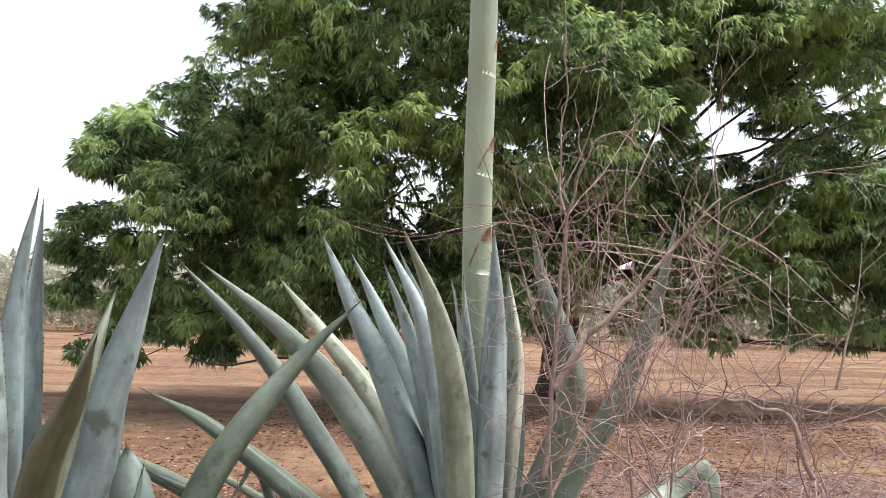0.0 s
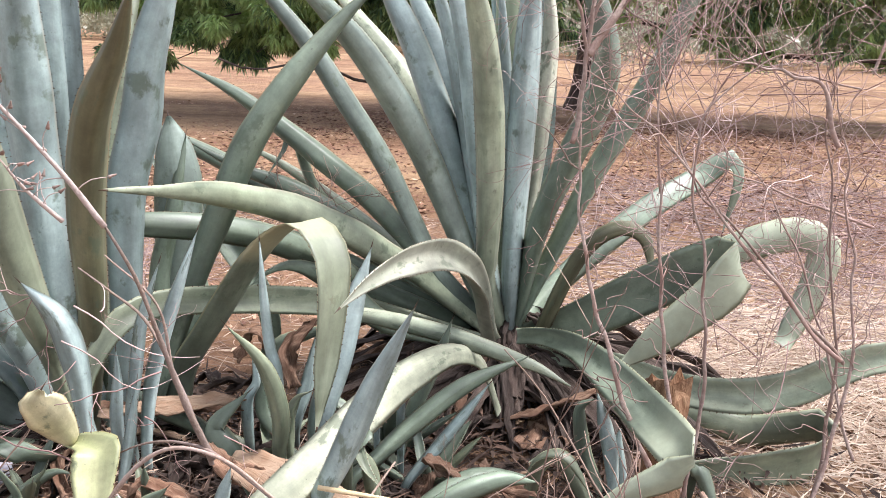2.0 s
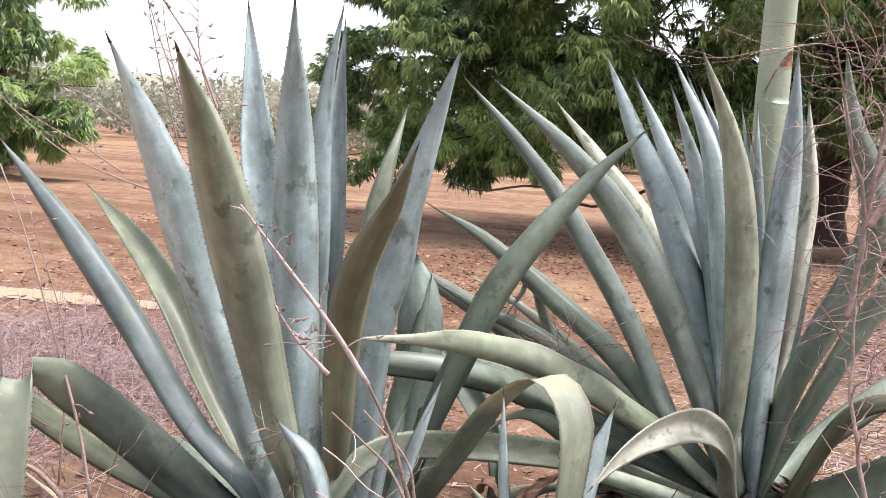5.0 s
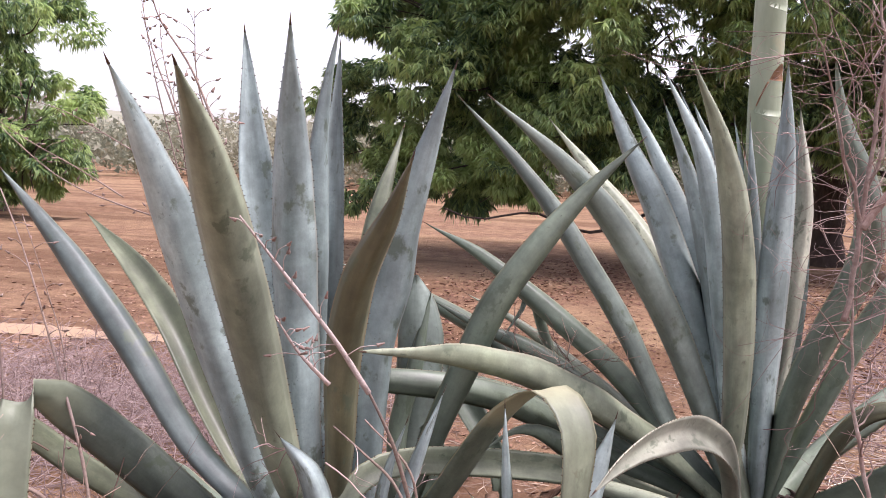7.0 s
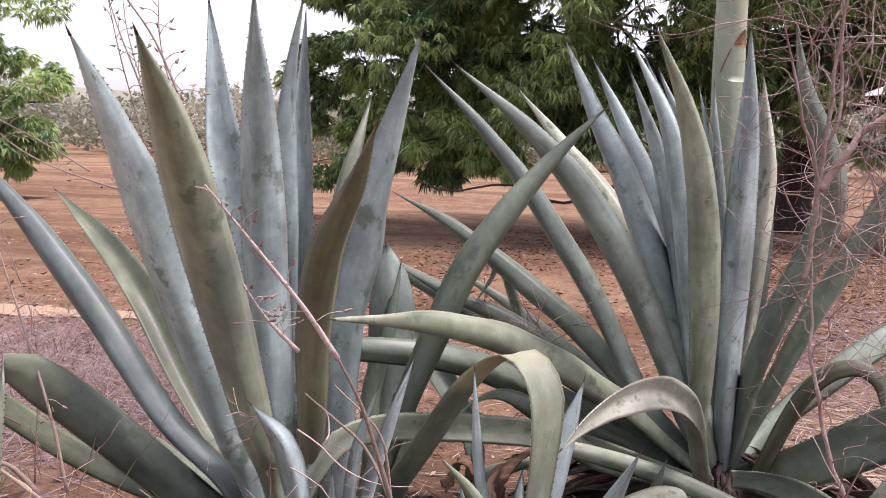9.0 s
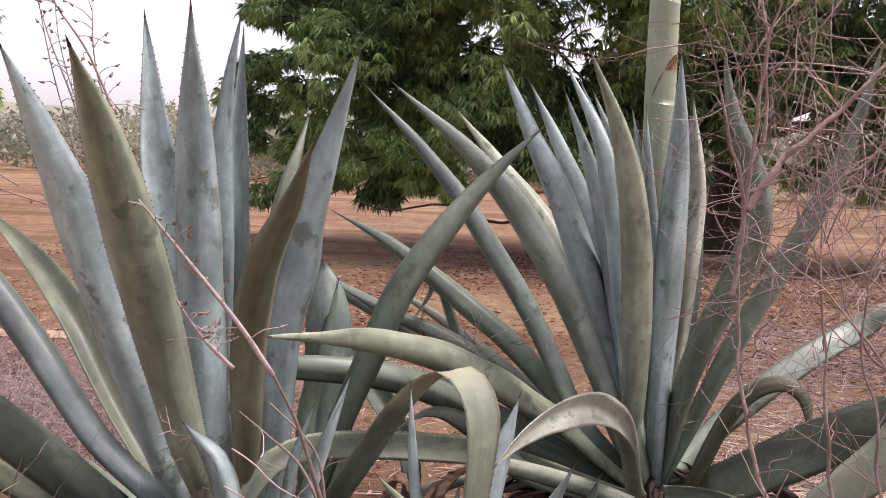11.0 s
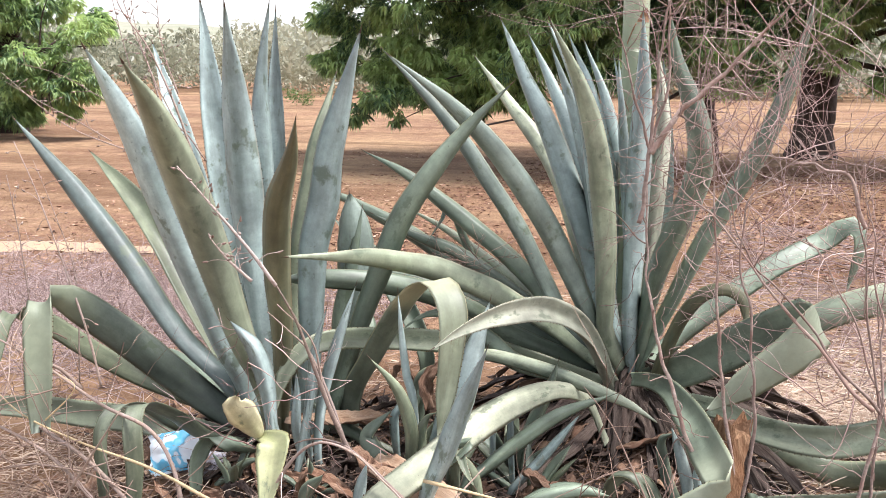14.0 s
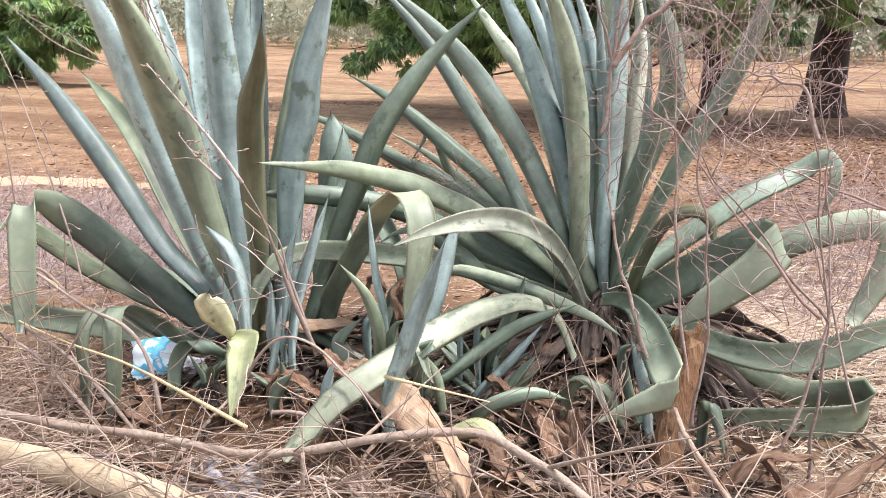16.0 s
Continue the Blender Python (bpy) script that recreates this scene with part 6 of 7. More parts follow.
def flower_stalk(plant):
    """The thick jointed flower stalk: flat clasping bracts, each with a thin drooping foot and a dry brown point."""
    base = Vector(plant.location)
    path = [(0.12, 3.30, 0.15), (0.095, 3.35, 1.2), (0.088, 3.35, 1.9), (0.098, 3.35, 2.6), (0.11, 3.36, 5.0)]
    local = [Vector(p) - base for p in path]
    r0, shrink = 0.060, 0.34
    v, f = tube_data(local, r0, rings=60, sides=20, taper=1 - shrink, wobble=0.012, rng=random.Random(12))
    st = mesh_object("flower_stalk", v, f, MAT["stalk"], plant)
    st["label"] = "thick pale green flower stalk with bracts"
    c, t, length = spline(local, 400)
    rng = random.Random(5)
    z, turn = 0.4, -2.5

    def clasp(s, b, layer):
        """A place on the bract: s up from its foot to its point, b across from margin to margin."""
        spread = 1.35 * (1 - s) ** 0.8
        ang = turn + spread * b + lean * s
        up = z + hgt * s - 0.014 * (1 - b * b) * (1 - s) ** 3
        j = min(399, max(0, int(up / length * 399)))
        r = r0 * (1 - shrink * up / length)
        rad = r * (1.0 + layer) + (0.012 * max(0.0, s - 0.8) / 0.2)
        return np.array((c[j][0] + math.cos(ang) * rad, c[j][1] + math.sin(ang) * rad, c[0][2] + up))

    def sheet(name, low, high, inner, outer, mat, parent, narrow=1.0):
        rows, cols = 10, 11
        n = rows * cols
        bv = [clasp(low + (high - low) * a / (rows - 1), narrow * (-1 + 2 * b / (cols - 1)), layer) for layer in (inner, outer) for a in range(rows) for b in range(cols)]
        bf = []
        for a in range(rows - 1):
            for b in range(cols - 1):
                q = (a * cols + b, a * cols + b + 1, (a + 1) * cols + b + 1, (a + 1) * cols + b)
                bf += [tuple(n + k for k in q), q[::-1]]
        for b in range(cols - 1):
            bf.append((b + 1, b, n + b, n + b + 1))
        return mesh_object(name, bv, bf, mat, parent)

    while z < 4.4:
        turn += rng.choice((2.3, -2.1, 2.6))
        hgt, lean = rng.uniform(0.14, 0.2), rng.uniform(-0.5, 0.5)
        bract = sheet("bract", 0.0, 1.0, -0.02, 0.008, MAT["stalk"], st)
        sheet("bract_tip", rng.uniform(0.5, 0.72), 1.0, 0.005, 0.03, MAT["bract"], bract)
        edge = rng.choice((-1.0, 1.0))
        ev, ef = tube_data([clasp(0.12 + 0.5 * k / 8, edge, 0.018) for k in range(9)], 0.0022, rings=18, sides=5, taper=1.2, wobble=0.2, rng=rng)
        mesh_object("bract_edge", ev, ef, MAT["bract"], bract)
        z += rng.uniform(0.13, 0.21)


MAT["bract"] = surface("dry_brown_bract_edge", [(0.3, (0.14, 0.07, 0.04)), (0.7, (0.34, 0.2, 0.11))], fine=40.0, rough=0.8)
flower_stalk(right_agave)


# ---- trees ----
def leaf_cloud(lobes, density, leaves, size, seed, droop=1.0, fill=0.22, low=0.55):
    """Whorls of long drooping leaves over and inside the lumpy lobes of a crown, as arrays of vertices and triangles."""
    r = np.random.RandomState(seed)
    tufts, outs = [], []
    for (cx, cy, cz), rad in lobes:
        rad = np.array(rad)
        n = int(density * (rad[0] * rad[1] + rad[0] * rad[2] + rad[1] * rad[2]) / 3)
        # boughs: lumps on the lobe's surface gather the tufts into clumps
        m = max(6, int(n / 58))
        bd = r.normal(size=(m, 3))
        bd /= np.linalg.norm(bd, axis=1)[:, None]
        bc = bd * rad * r.uniform(0.6, 1.0, (m, 1))
        pick = r.randint(0, m, n)
        br = (0.12 + 0.17 * rad.mean()) * r.uniform(0.6, 1.35, (m, 1))
        off = r.normal(size=(n, 3))
        off /= np.linalg.norm(off, axis=1)[:, None]
        off[:, 2] = np.where(off[:, 2] < 0, off[:, 2] * 0.45, off[:, 2] * 0.8)
        p = bc[pick] + off * br[pick] * r.uniform(0.55, 1.05, (n, 1))
        inner = r.rand(n) < fill
        p[inner] *= r.uniform(0.1, 0.75, (inner.sum(), 1))
        d = off * 0.8 + bd[pick] * 0.6 + np.array((0, 0, 0.2))
        d /= np.linalg.norm(d, axis=1)[:, None]
        tufts.append(p + np.array((cx, cy, cz)))
        outs.append(d)
    p, d = np.vstack(tufts), np.vstack(outs)
    ok = p[:, 2] > low
    p, d = np.repeat(p[ok], leaves, 0), np.repeat(d[ok], leaves, 0)
    n = len(p)
    a = r.uniform(0, 2 * math.pi, n)
    out = np.stack([np.cos(a), np.sin(a), r.uniform(-droop * 1.4, 0.15, n)], 1) + d * 0.7
    out /= np.linalg.norm(out, axis=1)[:, None]
    ln = (size * r.uniform(0.7, 1.3, n))[:, None]
    side = np.cross(out, (0, 0, 1.0))
    side /= np.linalg.norm(side, axis=1)[:, None] + 1e-6
    wd = ln * r.uniform(0.085, 0.125, (n, 1))
    start = p + d * r.uniform(-0.25, 0.25, (n, 1)) * size
    mid = start + out * ln * 0.5
    tip = start + out * ln
    tip[:, 2] -= ln[:, 0] * droop * r.uniform(0.2, 0.6, n)
    fold = np.cross(side, out) * wd * 0.3
    verts = np.stack([start, mid + side * wd - fold, mid - side * wd - fold, tip], 1).reshape(-1, 3)
    b = np.arange(n) * 4
    tris = np.stack([b, b + 1, b + 3, b, b + 3, b + 2], 1).reshape(-1, 3)
    return verts, tris


def tree(name, foot, trunk, limbs, lobes, label, per_lobe, leaves, size, seed, mat="mango", tall=2.2, low=0.55):
    rng = random.Random(seed)
    top = empty(name, foot, label, "tree", "mango trees")
    f = np.array(foot)
    lean = rng.uniform(-0.15, 0.15)
    v, fc = tube_data([(0, 0, -0.25), (0.02, 0, 0.25), (lean * 0.5, 0.05, tall * 0.5), (lean, 0.0, tall)], trunk, rings=16, sides=16, taper=0.8, wobble=0.06, rng=rng)
    for i, p in enumerate(v):
        h = p[2]
        if h < 0.4:
            v[i] = np.array((p[0] * (1 + 0.5 * (0.4 - max(h, -0.1))), p[1] * (1 + 0.5 * (0.4 - max(h, -0.1))), h))
    mesh_object("trunk", v, fc, MAT["trunk"], top)
    fork = np.array((lean, 0.0, tall * 0.93))
    for lobe, (centre, radius) in enumerate(lobes):
        end = np.array(centre) - f
        mid = fork * 0.45 + end * 0.55 + np.array((rng.uniform(-0.4, 0.4), rng.uniform(-0.4, 0.4), rng.uniform(-0.1, 0.5)))
        start = fork - np.array((0, 0, rng.uniform(0.0, 0.5)))
        v, fc = tube_data([start, start * 0.6 + mid * 0.4 + np.array((0, 0, 0.2)), mid, end], trunk * rng.uniform(0.12, 0.19), rings=16, sides=8, taper=0.25, wobble=0.08, rng=rng)
        limb = mesh_object("limb", v, fc, MAT["trunk"], top)
        bv, bf = [], []
        for _ in range(5):
            d = np.array([rng.gauss(0, 1) for _ in range(3)])
            d /= np.linalg.norm(d)
            tipp = end + d * np.array(radius) * 0.85
            v2, f2 = tube_data([mid * 0.3 + end * 0.7, (mid + end + tipp * 2) / 4 + d * 0.1, tipp], trunk * 0.09, rings=8, sides=5, taper=0.3, wobble=0.1, rng=rng)
            o = len(bv)
            bv += v2
            bf += [tuple(o + k for k in q) for q in f2]
        mesh_object("bough", bv, bf, MAT["trunk"], limb)["kind"] = "stuff"
    for extra in limbs:
        v, fc = tube_data([np.array(p) - f for p in extra[0]], extra[1], rings=18, sides=7, taper=0.3, wobble=0.1, rng=rng)
        mesh_object("limb", v, fc, MAT["trunk"], top)
    v, fc = leaf_cloud(lobes, per_lobe, leaves, size, seed, low=low)
    triangles("crown", v - f, fc, MAT[mat], top)["kind"] = "stuff"
    return top


tree("mango_tree", (-0.35, 15.8, 0.0), 0.21,
     [([(-0.4, 15.2, 1.2), (-1.8, 13.2, 0.45), (-2.6, 12.4, 0.7), (-3.2, 11.6, 0.62), (-3.6, 11.4, 0.75)], 0.035),
      ],
     [((-5.8, 13.6, 1.95), (0.9, 1.1, 0.72)), ((-3.9, 13.2, 2.6), (1.6, 1.5, 1.7)), ((-4.6, 14.3, 3.8), (1.5, 1.6, 1.2)), ((-2.9, 14.0, 5.0), (1.6, 1.8, 1.5)), ((-3.3, 13.6, 3.1), (1.0, 0.9, 0.8)),
      ((-1.6, 12.9, 3.0), (1.9, 1.5, 2.0)), ((-1.5, 13.6, 6.4), (2.4, 2.2, 2.0)), ((0.6, 13.0, 4.6), (2.0, 1.7, 2.2)), ((-2.4, 12.6, 1.7), (1.3, 1.1, 0.9)), ((0.3, 13.4, 1.9), (1.3, 1.0, 0.9)),
      # the 8.2 m lobe is unseen, kept above view to shade the ground
      ((0.5, 14.5, 8.2), (3.4, 3.0, 2.0)), ((-5.35, 13.6, 3.7), (0.75, 0.9, 0.65)), ((-5.0, 13.0, 0.95), (1.0, 0.9, 0.7)), ((-3.6, 12.8, 1.2), (1.0, 0.9, 0.6)), ((-3.6, 13.4, 2.0), (1.3, 1.0, 0.65)), ((-2.2, 13.3, 2.4), (1.2, 0.9, 0.7)), ((-0.6, 13.4, 2.1), (1.1, 0.9, 0.8))],
     "large dense mango tree with dark drooping foliage", 900, 12, 0.125, 21)
tree("mango_tree", (1.4, 16.6, 0.0), 0.35,
     [([(1.6, 16.4, 1.6), (3.0, 15.8, 1.25), (4.3, 15.4, 1.0), (5.4, 15.2, 0.98), (7.0, 15.0, 0.9), (8.6, 14.8, 1.05)], 0.05),
      ([(1.7, 16.4, 2.0), (2.6, 15.6, 3.4), (3.4, 15.2, 3.9), (4.4, 15.0, 4.1), (5.2, 15.1, 4.6), (6.0, 15.0, 4.7)], 0.045)],
     [((2.6, 14.8, 2.6), (1.7, 1.4, 1.6)), ((4.3, 15.0, 2.3), (1.8, 1.5, 1.4)), ((6.2, 15.6, 2.1), (2.0, 1.6, 1.3)), ((3.0, 15.4, 6.4), (2.4, 2.2, 1.6)), ((5.2, 15.4, 6.3), (2.0, 2.0, 1.2)),
      ((7.7, 16.0, 3.1), (1.9, 1.7, 1.1)), ((8.4, 15.6, 1.9), (1.8, 1.6, 1.2)), ((1.9, 13.9, 4.5), (1.4, 1.2, 1.5)), ((5.3, 14.6, 3.0), (1.6, 1.4, 1.0)), ((5.4, 15.0, 5.6), (1.5, 1.4, 0.8)), ((3.5, 14.6, 5.8), (1.6, 1.5, 0.9)), ((1.2, 14.2, 2.6), (1.2, 1.0, 1.2)), ((6.9, 15.2, 4.3), (1.2, 1.0, 0.7)), ((5.2, 14.3, 4.5), (1.2, 0.9, 0.6)), ((3.4, 14.2, 3.4), (1.2, 0.9, 0.8)), ((0.6, 13.8, 2.5), (1.1, 0.9, 0.8))],
     "mango tree with thick dark trunk and low sweeping branches", 820, 12, 0.125, 22)
tree("mango_tree", (-16.4, 17.0, 0.0), 0.3, [],
     [((-14.0, 15.6, 1.7), (1.5, 1.5, 1.3)), ((-14.8, 16.0, 3.9), (2.0, 2.0, 1.7)), ((-16.6, 16.6, 2.4), (2.2, 2.2, 2.0)), ((-16.0, 17.0, 6.3), (2.4, 2.2, 1.6)), ((-15.8, 15.2, 1.1), (1.7, 1.4, 1.0)), ((-17.6, 15.4, 1.2), (1.6, 1.5, 1.1)), ((-13.6, 15.4, 1.0), (1.0, 1.0, 0.7)), ((-15.6, 15.0, 0.45), (1.5, 1.2, 0.6)), ((-17.4, 15.2, 0.5), (1.5, 1.2, 0.6))],
     "green mango tree at the edge of the field", 360, 11, 0.17, 23, low=0.05)


# ---- distance ----
def scrub(name, spots, label, category, mat, seed, kind="stuff", flecks=420):
    """Low bushes as clouds of small leafy flecks, denser towards the outside."""
    r = np.random.RandomState(seed)
    parts = []
    for x, y, h, w in spots:
        z0 = ground_z(x, y)
        m = 7
        bc = np.stack([r.uniform(-0.75, 0.75, m) * w, r.uniform(-0.75, 0.75, m) * w, r.uniform(0.25, 0.8, m) * h], 1)
        d = r.normal(size=(flecks, 3))
        d /= np.linalg.norm(d, axis=1)[:, None]
        p = bc[r.randint(0, m, flecks)] + d * np.array((w * 0.42, w * 0.42, h * 0.27)) * r.uniform(0.6, 1.05, (flecks, 1))
        p[:, 2] = np.maximum(p[:, 2], 0.02)
        s = h * 0.06
        q = p[:, None, :] + r.uniform(-s, s, (flecks, 3, 3))
        parts.append(q + np.array((x, y, z0)))
    v = np.concatenate(parts).reshape(-1, 3)
    tagged(triangles(name, v, np.arange(len(v)).reshape(-1, 3), MAT[mat]), label, category, kind=kind)


_rng = random.Random(40)
far_spots = []
for k in range(760):
    y = _rng.uniform(44, 58) if k < 240 else _rng.uniform(58, 220)
    x = _rng.uniform(-1.35, 0.75) * y
    far_spots.append((x, y, _rng.uniform(1.2, 3.6) * (1 + y / 160), _rng.uniform(1.2, 3.2) * (1 + y / 120)))
scrub("distant_scrub", far_spots, "grey-green dry scrub along the far field edge", "scrub", "far_leaf", 41)
scrub("shrub", [(-16.3, 31.0, 0.85, 0.5), (-15.8, 31.3, 0.65, 0.4)], "small bright green shrub in the open field", "shrub", "bush_leaf", 42, kind="")
for fx, fy, fh in ((-52.0, 92.0, 6.2), (-63.5, 92.0, 5.6), (-44.0, 110.0, 5.0)):
    t0 = empty("distant_tree", (fx, fy, 0.0), "small distant tree above the scrub", "tree", "distant trees")
    v, f = tube_data([(0, 0, -0.3), (0.1, 0, fh * 0.4), (0.0, 0.1, fh * 0.8)], 0.16, rings=8, sides=7, taper=0.4, wobble=0.05)
    mesh_object("trunk", v, f, MAT["trunk"], t0)
    v, f = leaf_cloud([((0, 0, fh * 0.72), (1.5, 1.5, fh * 0.2)), ((0.8, 0, fh * 0.88), (1.0, 1.0, fh * 0.12)), ((-0.9, 0.2, fh * 0.6), (0.9, 0.9, fh * 0.12))], 60, 8, 0.5, int(-fx), low=0.3)
    triangles("crown", v, f, MAT["far_leaf"], t0)["kind"] = "stuff"


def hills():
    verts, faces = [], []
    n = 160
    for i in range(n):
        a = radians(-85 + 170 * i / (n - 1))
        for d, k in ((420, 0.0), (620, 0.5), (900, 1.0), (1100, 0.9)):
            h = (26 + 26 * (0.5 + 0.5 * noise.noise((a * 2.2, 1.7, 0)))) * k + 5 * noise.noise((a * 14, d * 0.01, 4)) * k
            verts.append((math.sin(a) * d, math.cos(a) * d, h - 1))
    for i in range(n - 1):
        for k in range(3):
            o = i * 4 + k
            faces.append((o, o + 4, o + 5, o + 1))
    # the hills' haze is mixed into this muted, pale base colour
    ob = mesh_object("backdrop_hills", verts, faces, surface("hazed_hill_scrub", [(0.3, (0.15, 0.17, 0.11)), (0.7, (0.27, 0.27, 0.19))], fine=0.08, broad=0.012, broad_colour=(0.26, 0.25, 0.19), rough=1.0))
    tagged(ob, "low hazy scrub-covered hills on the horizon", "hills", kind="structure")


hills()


# ---- log, stump and rubbish ----
def log_thing():
    v, f = tube_data([(-2.428, 1.48, -0.05), (-1.562, 1.43, -0.029), (-1.081, 1.41, -0.018), (-0.64, 1.37, -0.04), (-0.246, 1.33, -0.05), (0.038, 1.30, -0.055), (0.42, 1.25, -0.06)], 0.055, rings=44, sides=16, taper=0.86, wobble=0.035, rng=random.Random(77))
    ob = mesh_object("fallen_log", v, f, MAT["log"])
    tagged(ob, "pale straight log with knots lying on straw", "log")
    for k, (s, a) in enumerate(((0.3, 0.9), (0.55, 1.4), (0.62, 0.3))):
        c, t, _ = spline([(-1.562, 1.43, -0.029), (-1.081, 1.41, -0.018), (-0.64, 1.37, -0.04), (-0.246, 1.33, -0.05), (0.038, 1.30, -0.055)], 40)
        p = c[int(s * 39)]
        d = np.array((0.1, -math.cos(a), math.sin(a)))
        kv, kf = tube_data([p + d * 0.034, p + d * 0.05, p + d * 0.066], 0.016, rings=5, sides=8, taper=0.6, wobble=0.08, rng=random.Random(k))
        mesh_object("knot", kv, kf, MAT["log"], ob)


log_thing()


def stump():
    rng = random.Random(31)
    rings, sides = 16, 14
    c, t, _ = spline([(0.548, 2.10, -0.2), (0.548, 2.17, -0.02), (0.56, 2.26, 0.17), (0.572, 2.34, 0.37)], rings)
    verts, faces = [], []
    for i in range(rings):
        for k in range(sides):
            a = 2 * math.pi * k / sides
            r = (0.042 + 0.014 * i / rings) * (1 + 0.2 * math.sin(3 * a + 0.4) + 0.12 * rng.uniform(-1, 1))
            jag = 0.03 * rng.uniform(-1, 1) if i == rings - 1 else 0
            verts.append(c[i] + np.array((math.cos(a) * r, math.sin(a) * r * 0.7, jag)))
    for i in range(rings - 1):
        for k in range(sides):
            k2 = (k + 1) % sides
            faces.append((i * sides + k, i * sides + k2, (i + 1) * sides + k2, (i + 1) * sides + k))
    b = len(verts)
    verts.append(c[-1] - np.array((0, 0, 0.02)))
    for k in range(sides):
        faces.append(((rings - 1) * sides + k, (rings - 1) * sides + (k + 1) % sides, b))
    ob = mesh_object("tree_stump", verts, faces, MAT["stump"], smooth=False)
    tagged(ob, "splintered reddish-brown dead stump beside the agave", "stump")


stump()


def crumpled(name, place, size, turn, mat, label, category, seed, flat=0.25):
    """A crumpled sheet or bag: a folded double-skinned patch."""
    rng = random.Random(seed)
    n = 12
    verts, faces = [], []
    for lay in (0, 1):
        for i in range(n):
            for j in range(n):
                u, v = i / (n - 1) - 0.5, j / (n - 1) - 0.5
                h = flat * size[1] * (noise.noise((u * 4 + seed, v * 4, seed)) + 0.5 * noise.noise((u * 9, v * 9 + seed, 2)))
                edge = (1 - (2 * u) ** 4) * (1 - (2 * v) ** 4)
                p = turn @ Vector((u * size[0] * (1 + 0.1 * noise.noise((v * 5, seed, 1))), v * size[1] * (1 + 0.1 * noise.noise((u * 5, seed, 3))), h + (0.012 * edge + 0.002 if lay else 0)))
                verts.append(p + Vector(place))
    m = n * n
    for i in range(n - 1):
        for j in range(n - 1):
            q = (i * n + j, i * n + j + 1, (i + 1) * n + j + 1, (i + 1) * n + j)
            faces += [q, tuple(m + k for k in q[::-1])]
    ob = mesh_object(name, verts, faces, mat)
    tagged(ob, label, category)
    return ob


def packet_print():
    m, n, l, bsdf = node_material("printed_plastic")
    co = n.new("ShaderNodeTexCoord")
    g = noise_node(n, l, co.outputs["Object"], 16.0, 2.0, 0.4)
    col = ramp_node(n, l, g.outputs["Fac"], [(0.46, (0.72, 0.76, 0.78)), (0.54, (0.62, 0.74, 0.8)), (0.57, (0.1, 0.42, 0.62)), (0.64, (0.2, 0.5, 0.66)), (0.67, (0.72, 0.76, 0.78))]).outputs["Color"]
    l.new(col, bsdf.inputs["Base Color"])
    bsdf.inputs["Roughness"].default_value = 0.3
    return m


MAT["packet"] = packet_print()
MAT["plastic"] = surface("grey_white_plastic", [(0.3, (0.24, 0.23, 0.26)), (0.7, (0.46, 0.45, 0.49))], fine=9.0, rough=0.4)
crumpled("plastic_packet", (-1.355, 2.12, 0.075), (0.19, 0.15), Euler((radians(62), radians(-12), radians(18))).to_matrix(), MAT["packet"], "crumpled white and blue plastic packet under leaves", "packet", 3, flat=0.12)
crumpled("plastic_packet", (-1.21, 2.10, 0.05), (0.13, 0.11), Euler((radians(50), 0, radians(10))).to_matrix(), MAT["plastic"], "torn silvery plastic scrap under agave leaves", "packet", 5, flat=0.2)
crumpled("plastic_bag", (-0.70, 1.58, -0.05), (0.34, 0.2), Euler((radians(10), 0, radians(-8))).to_matrix(), MAT["plastic"], "dirty grey plastic bag under dry branches", "bag", 7, flat=0.3)
crumpled("paper_scrap", (0.86, 1.92, -0.06), (0.13, 0.08), Euler((radians(15), 0, radians(12))).to_matrix(), MAT["plastic"], "crumpled white paper scrap on dry straw", "paper", 9, flat=0.5)


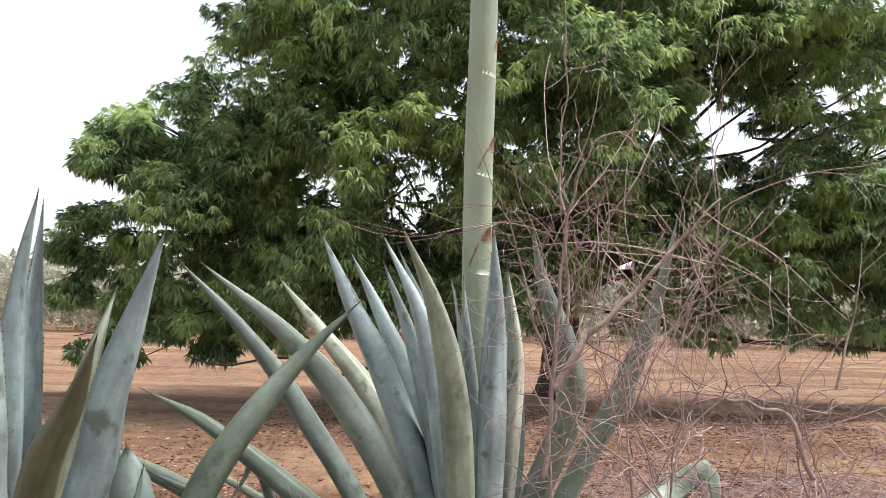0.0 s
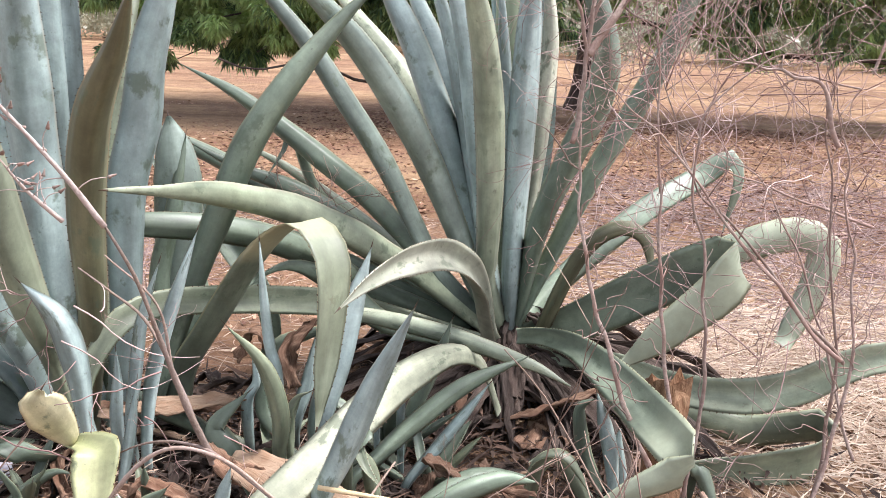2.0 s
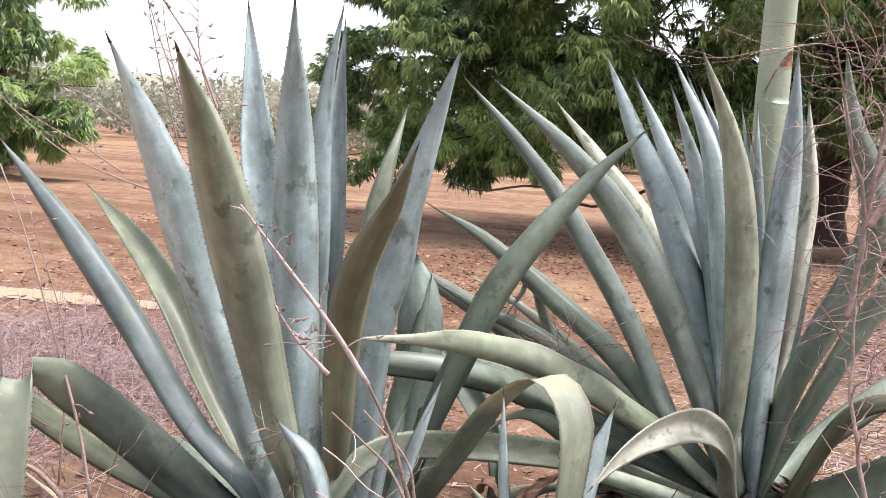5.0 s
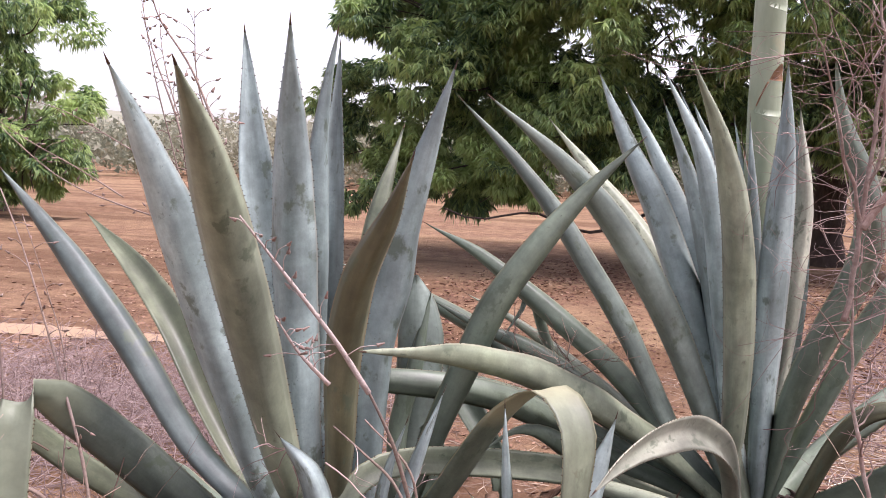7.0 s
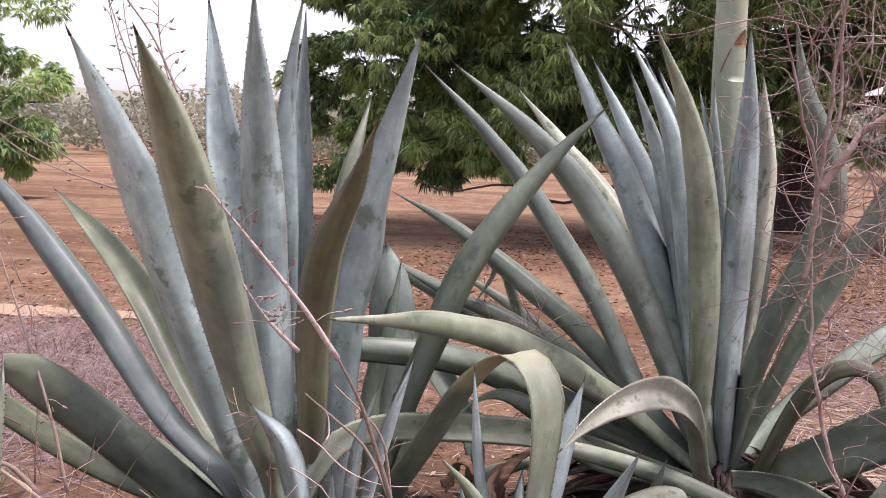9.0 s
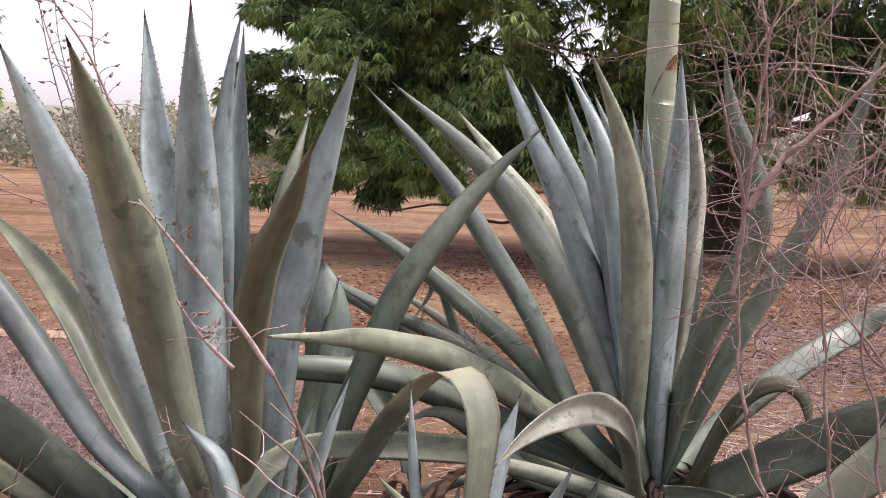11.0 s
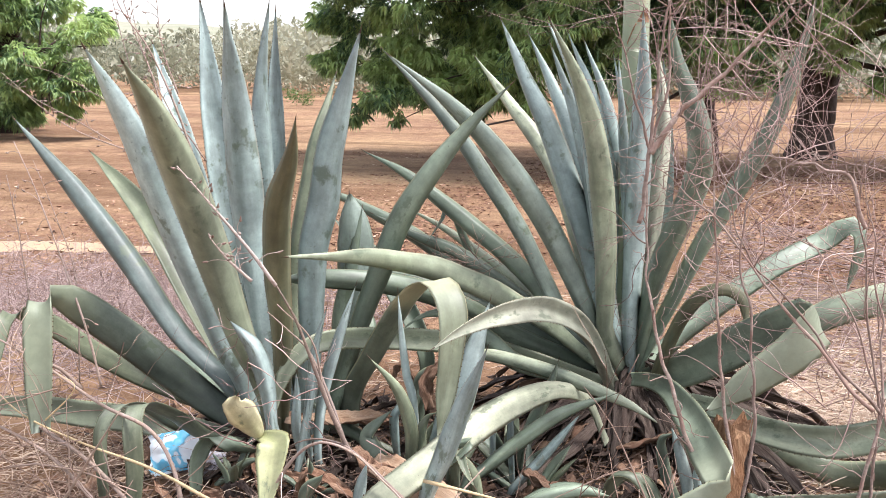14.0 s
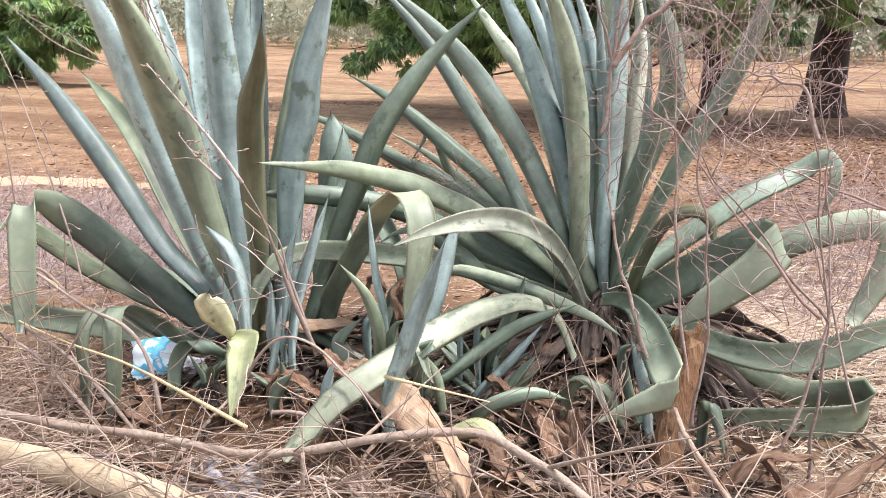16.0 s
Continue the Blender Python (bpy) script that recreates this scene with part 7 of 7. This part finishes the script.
# ---- fine creepers ----
def tangle(name, area, count, length, radius, seed, label, rise=0.7, wander=0.28, mat="tangle"):
    """A thicket of fine leafless stems: each a wandering thin tube with side shoots."""
    rng = random.Random(seed)
    verts, faces = [], []

    def run(p, d, ln, r, depth):
        pts = [p]
        steps = 5
        for _ in range(steps):
            d = d + np.array((rng.gauss(0, wander), rng.gauss(0, wander * 0.7), rng.gauss(0, wander)))
            d /= np.linalg.norm(d)
            q = pts[-1] + d * ln / steps
            q[2] = max(q[2], 0.02)
            pts.append(q)
        v, f = tube_data(pts, r, rings=10, sides=4, taper=0.4)
        o = len(verts)
        verts.extend(v)
        faces.extend(tuple(o + k for k in q) for q in f)
        if depth:
            for _ in range(rng.randint(1, 3)):
                k = rng.randint(1, steps - 1)
                nd = d + np.array((rng.gauss(0, 0.8), rng.gauss(0, 0.5), rng.gauss(0, 0.7)))
                run(pts[k], nd / np.linalg.norm(nd), ln * rng.uniform(0.3, 0.6), r * 0.6, depth - 1)

    for _ in range(count):
        p = np.array([rng.uniform(*a) for a in area])
        d = np.array((rng.gauss(0, 1), rng.gauss(0, 0.5), rng.gauss(0.1, rise)))
        run(p, d / np.linalg.norm(d), rng.uniform(*length), radius * rng.uniform(0.6, 1.3), 2)
    ob = mesh_object(name, verts, faces, MAT[mat])
    tagged(ob, label, "creeper", kind="stuff")


tangle("dry_creeper", ((0.3, 0.75), (2.3, 2.9), (0.9, 1.7)), 130, (0.3, 0.7), 0.0017, 51, "fine leafless dry creeper tangled over vine stems", rise=1.9)
tangle("dry_creeper", ((0.75, 2.0), (2.4, 3.6), (0.35, 1.0)), 110, (0.35, 0.7), 0.0019, 52, "fine leafless dry creeper tangled over vine stems")
tangle("dry_creeper", ((0.9, 2.4), (2.6, 4.2), (0.05, 0.8)), 90, (0.3, 0.7), 0.0021, 53, "fine leafless dry creeper over straw")
tangle("dry_creeper", ((-2.2, -1.3), (1.6, 2.1), (0.05, 0.5)), 26, (0.25, 0.6), 0.0024, 54, "fine dry twigs around the agave base", wander=0.16, mat="front_twig")
tangle("dry_creeper", ((-1.0, -0.5), (1.6, 2.0), (0.25, 0.7)), 12, (0.2, 0.4), 0.002, 55, "fine dry twigs caught between agave leaves")
tangle("dry_creeper", ((-2.0, 0.9), (1.1, 1.8), (0.02, 0.12)), 130, (0.25, 0.7), 0.0034, 56, "fine dry twigs over straw", rise=0.25, wander=0.13, mat="front_twig")
tangle("dry_creeper", ((-0.70, -0.42), (2.98, 3.1), (0.56, 0.68)), 40, (0.1, 0.28), 0.0015, 57, "bundle of dry brown fibres caught on agave leaves", rise=0.5, wander=0.2, mat="front_twig")
tangle("dry_creeper", ((0.95, 2.3), (2.7, 3.7), (0.5, 1.2)), 110, (0.25, 0.6), 0.0013, 58, "fine pinkish leafless creeper hanging beside the agave", rise=1.0, wander=0.34)
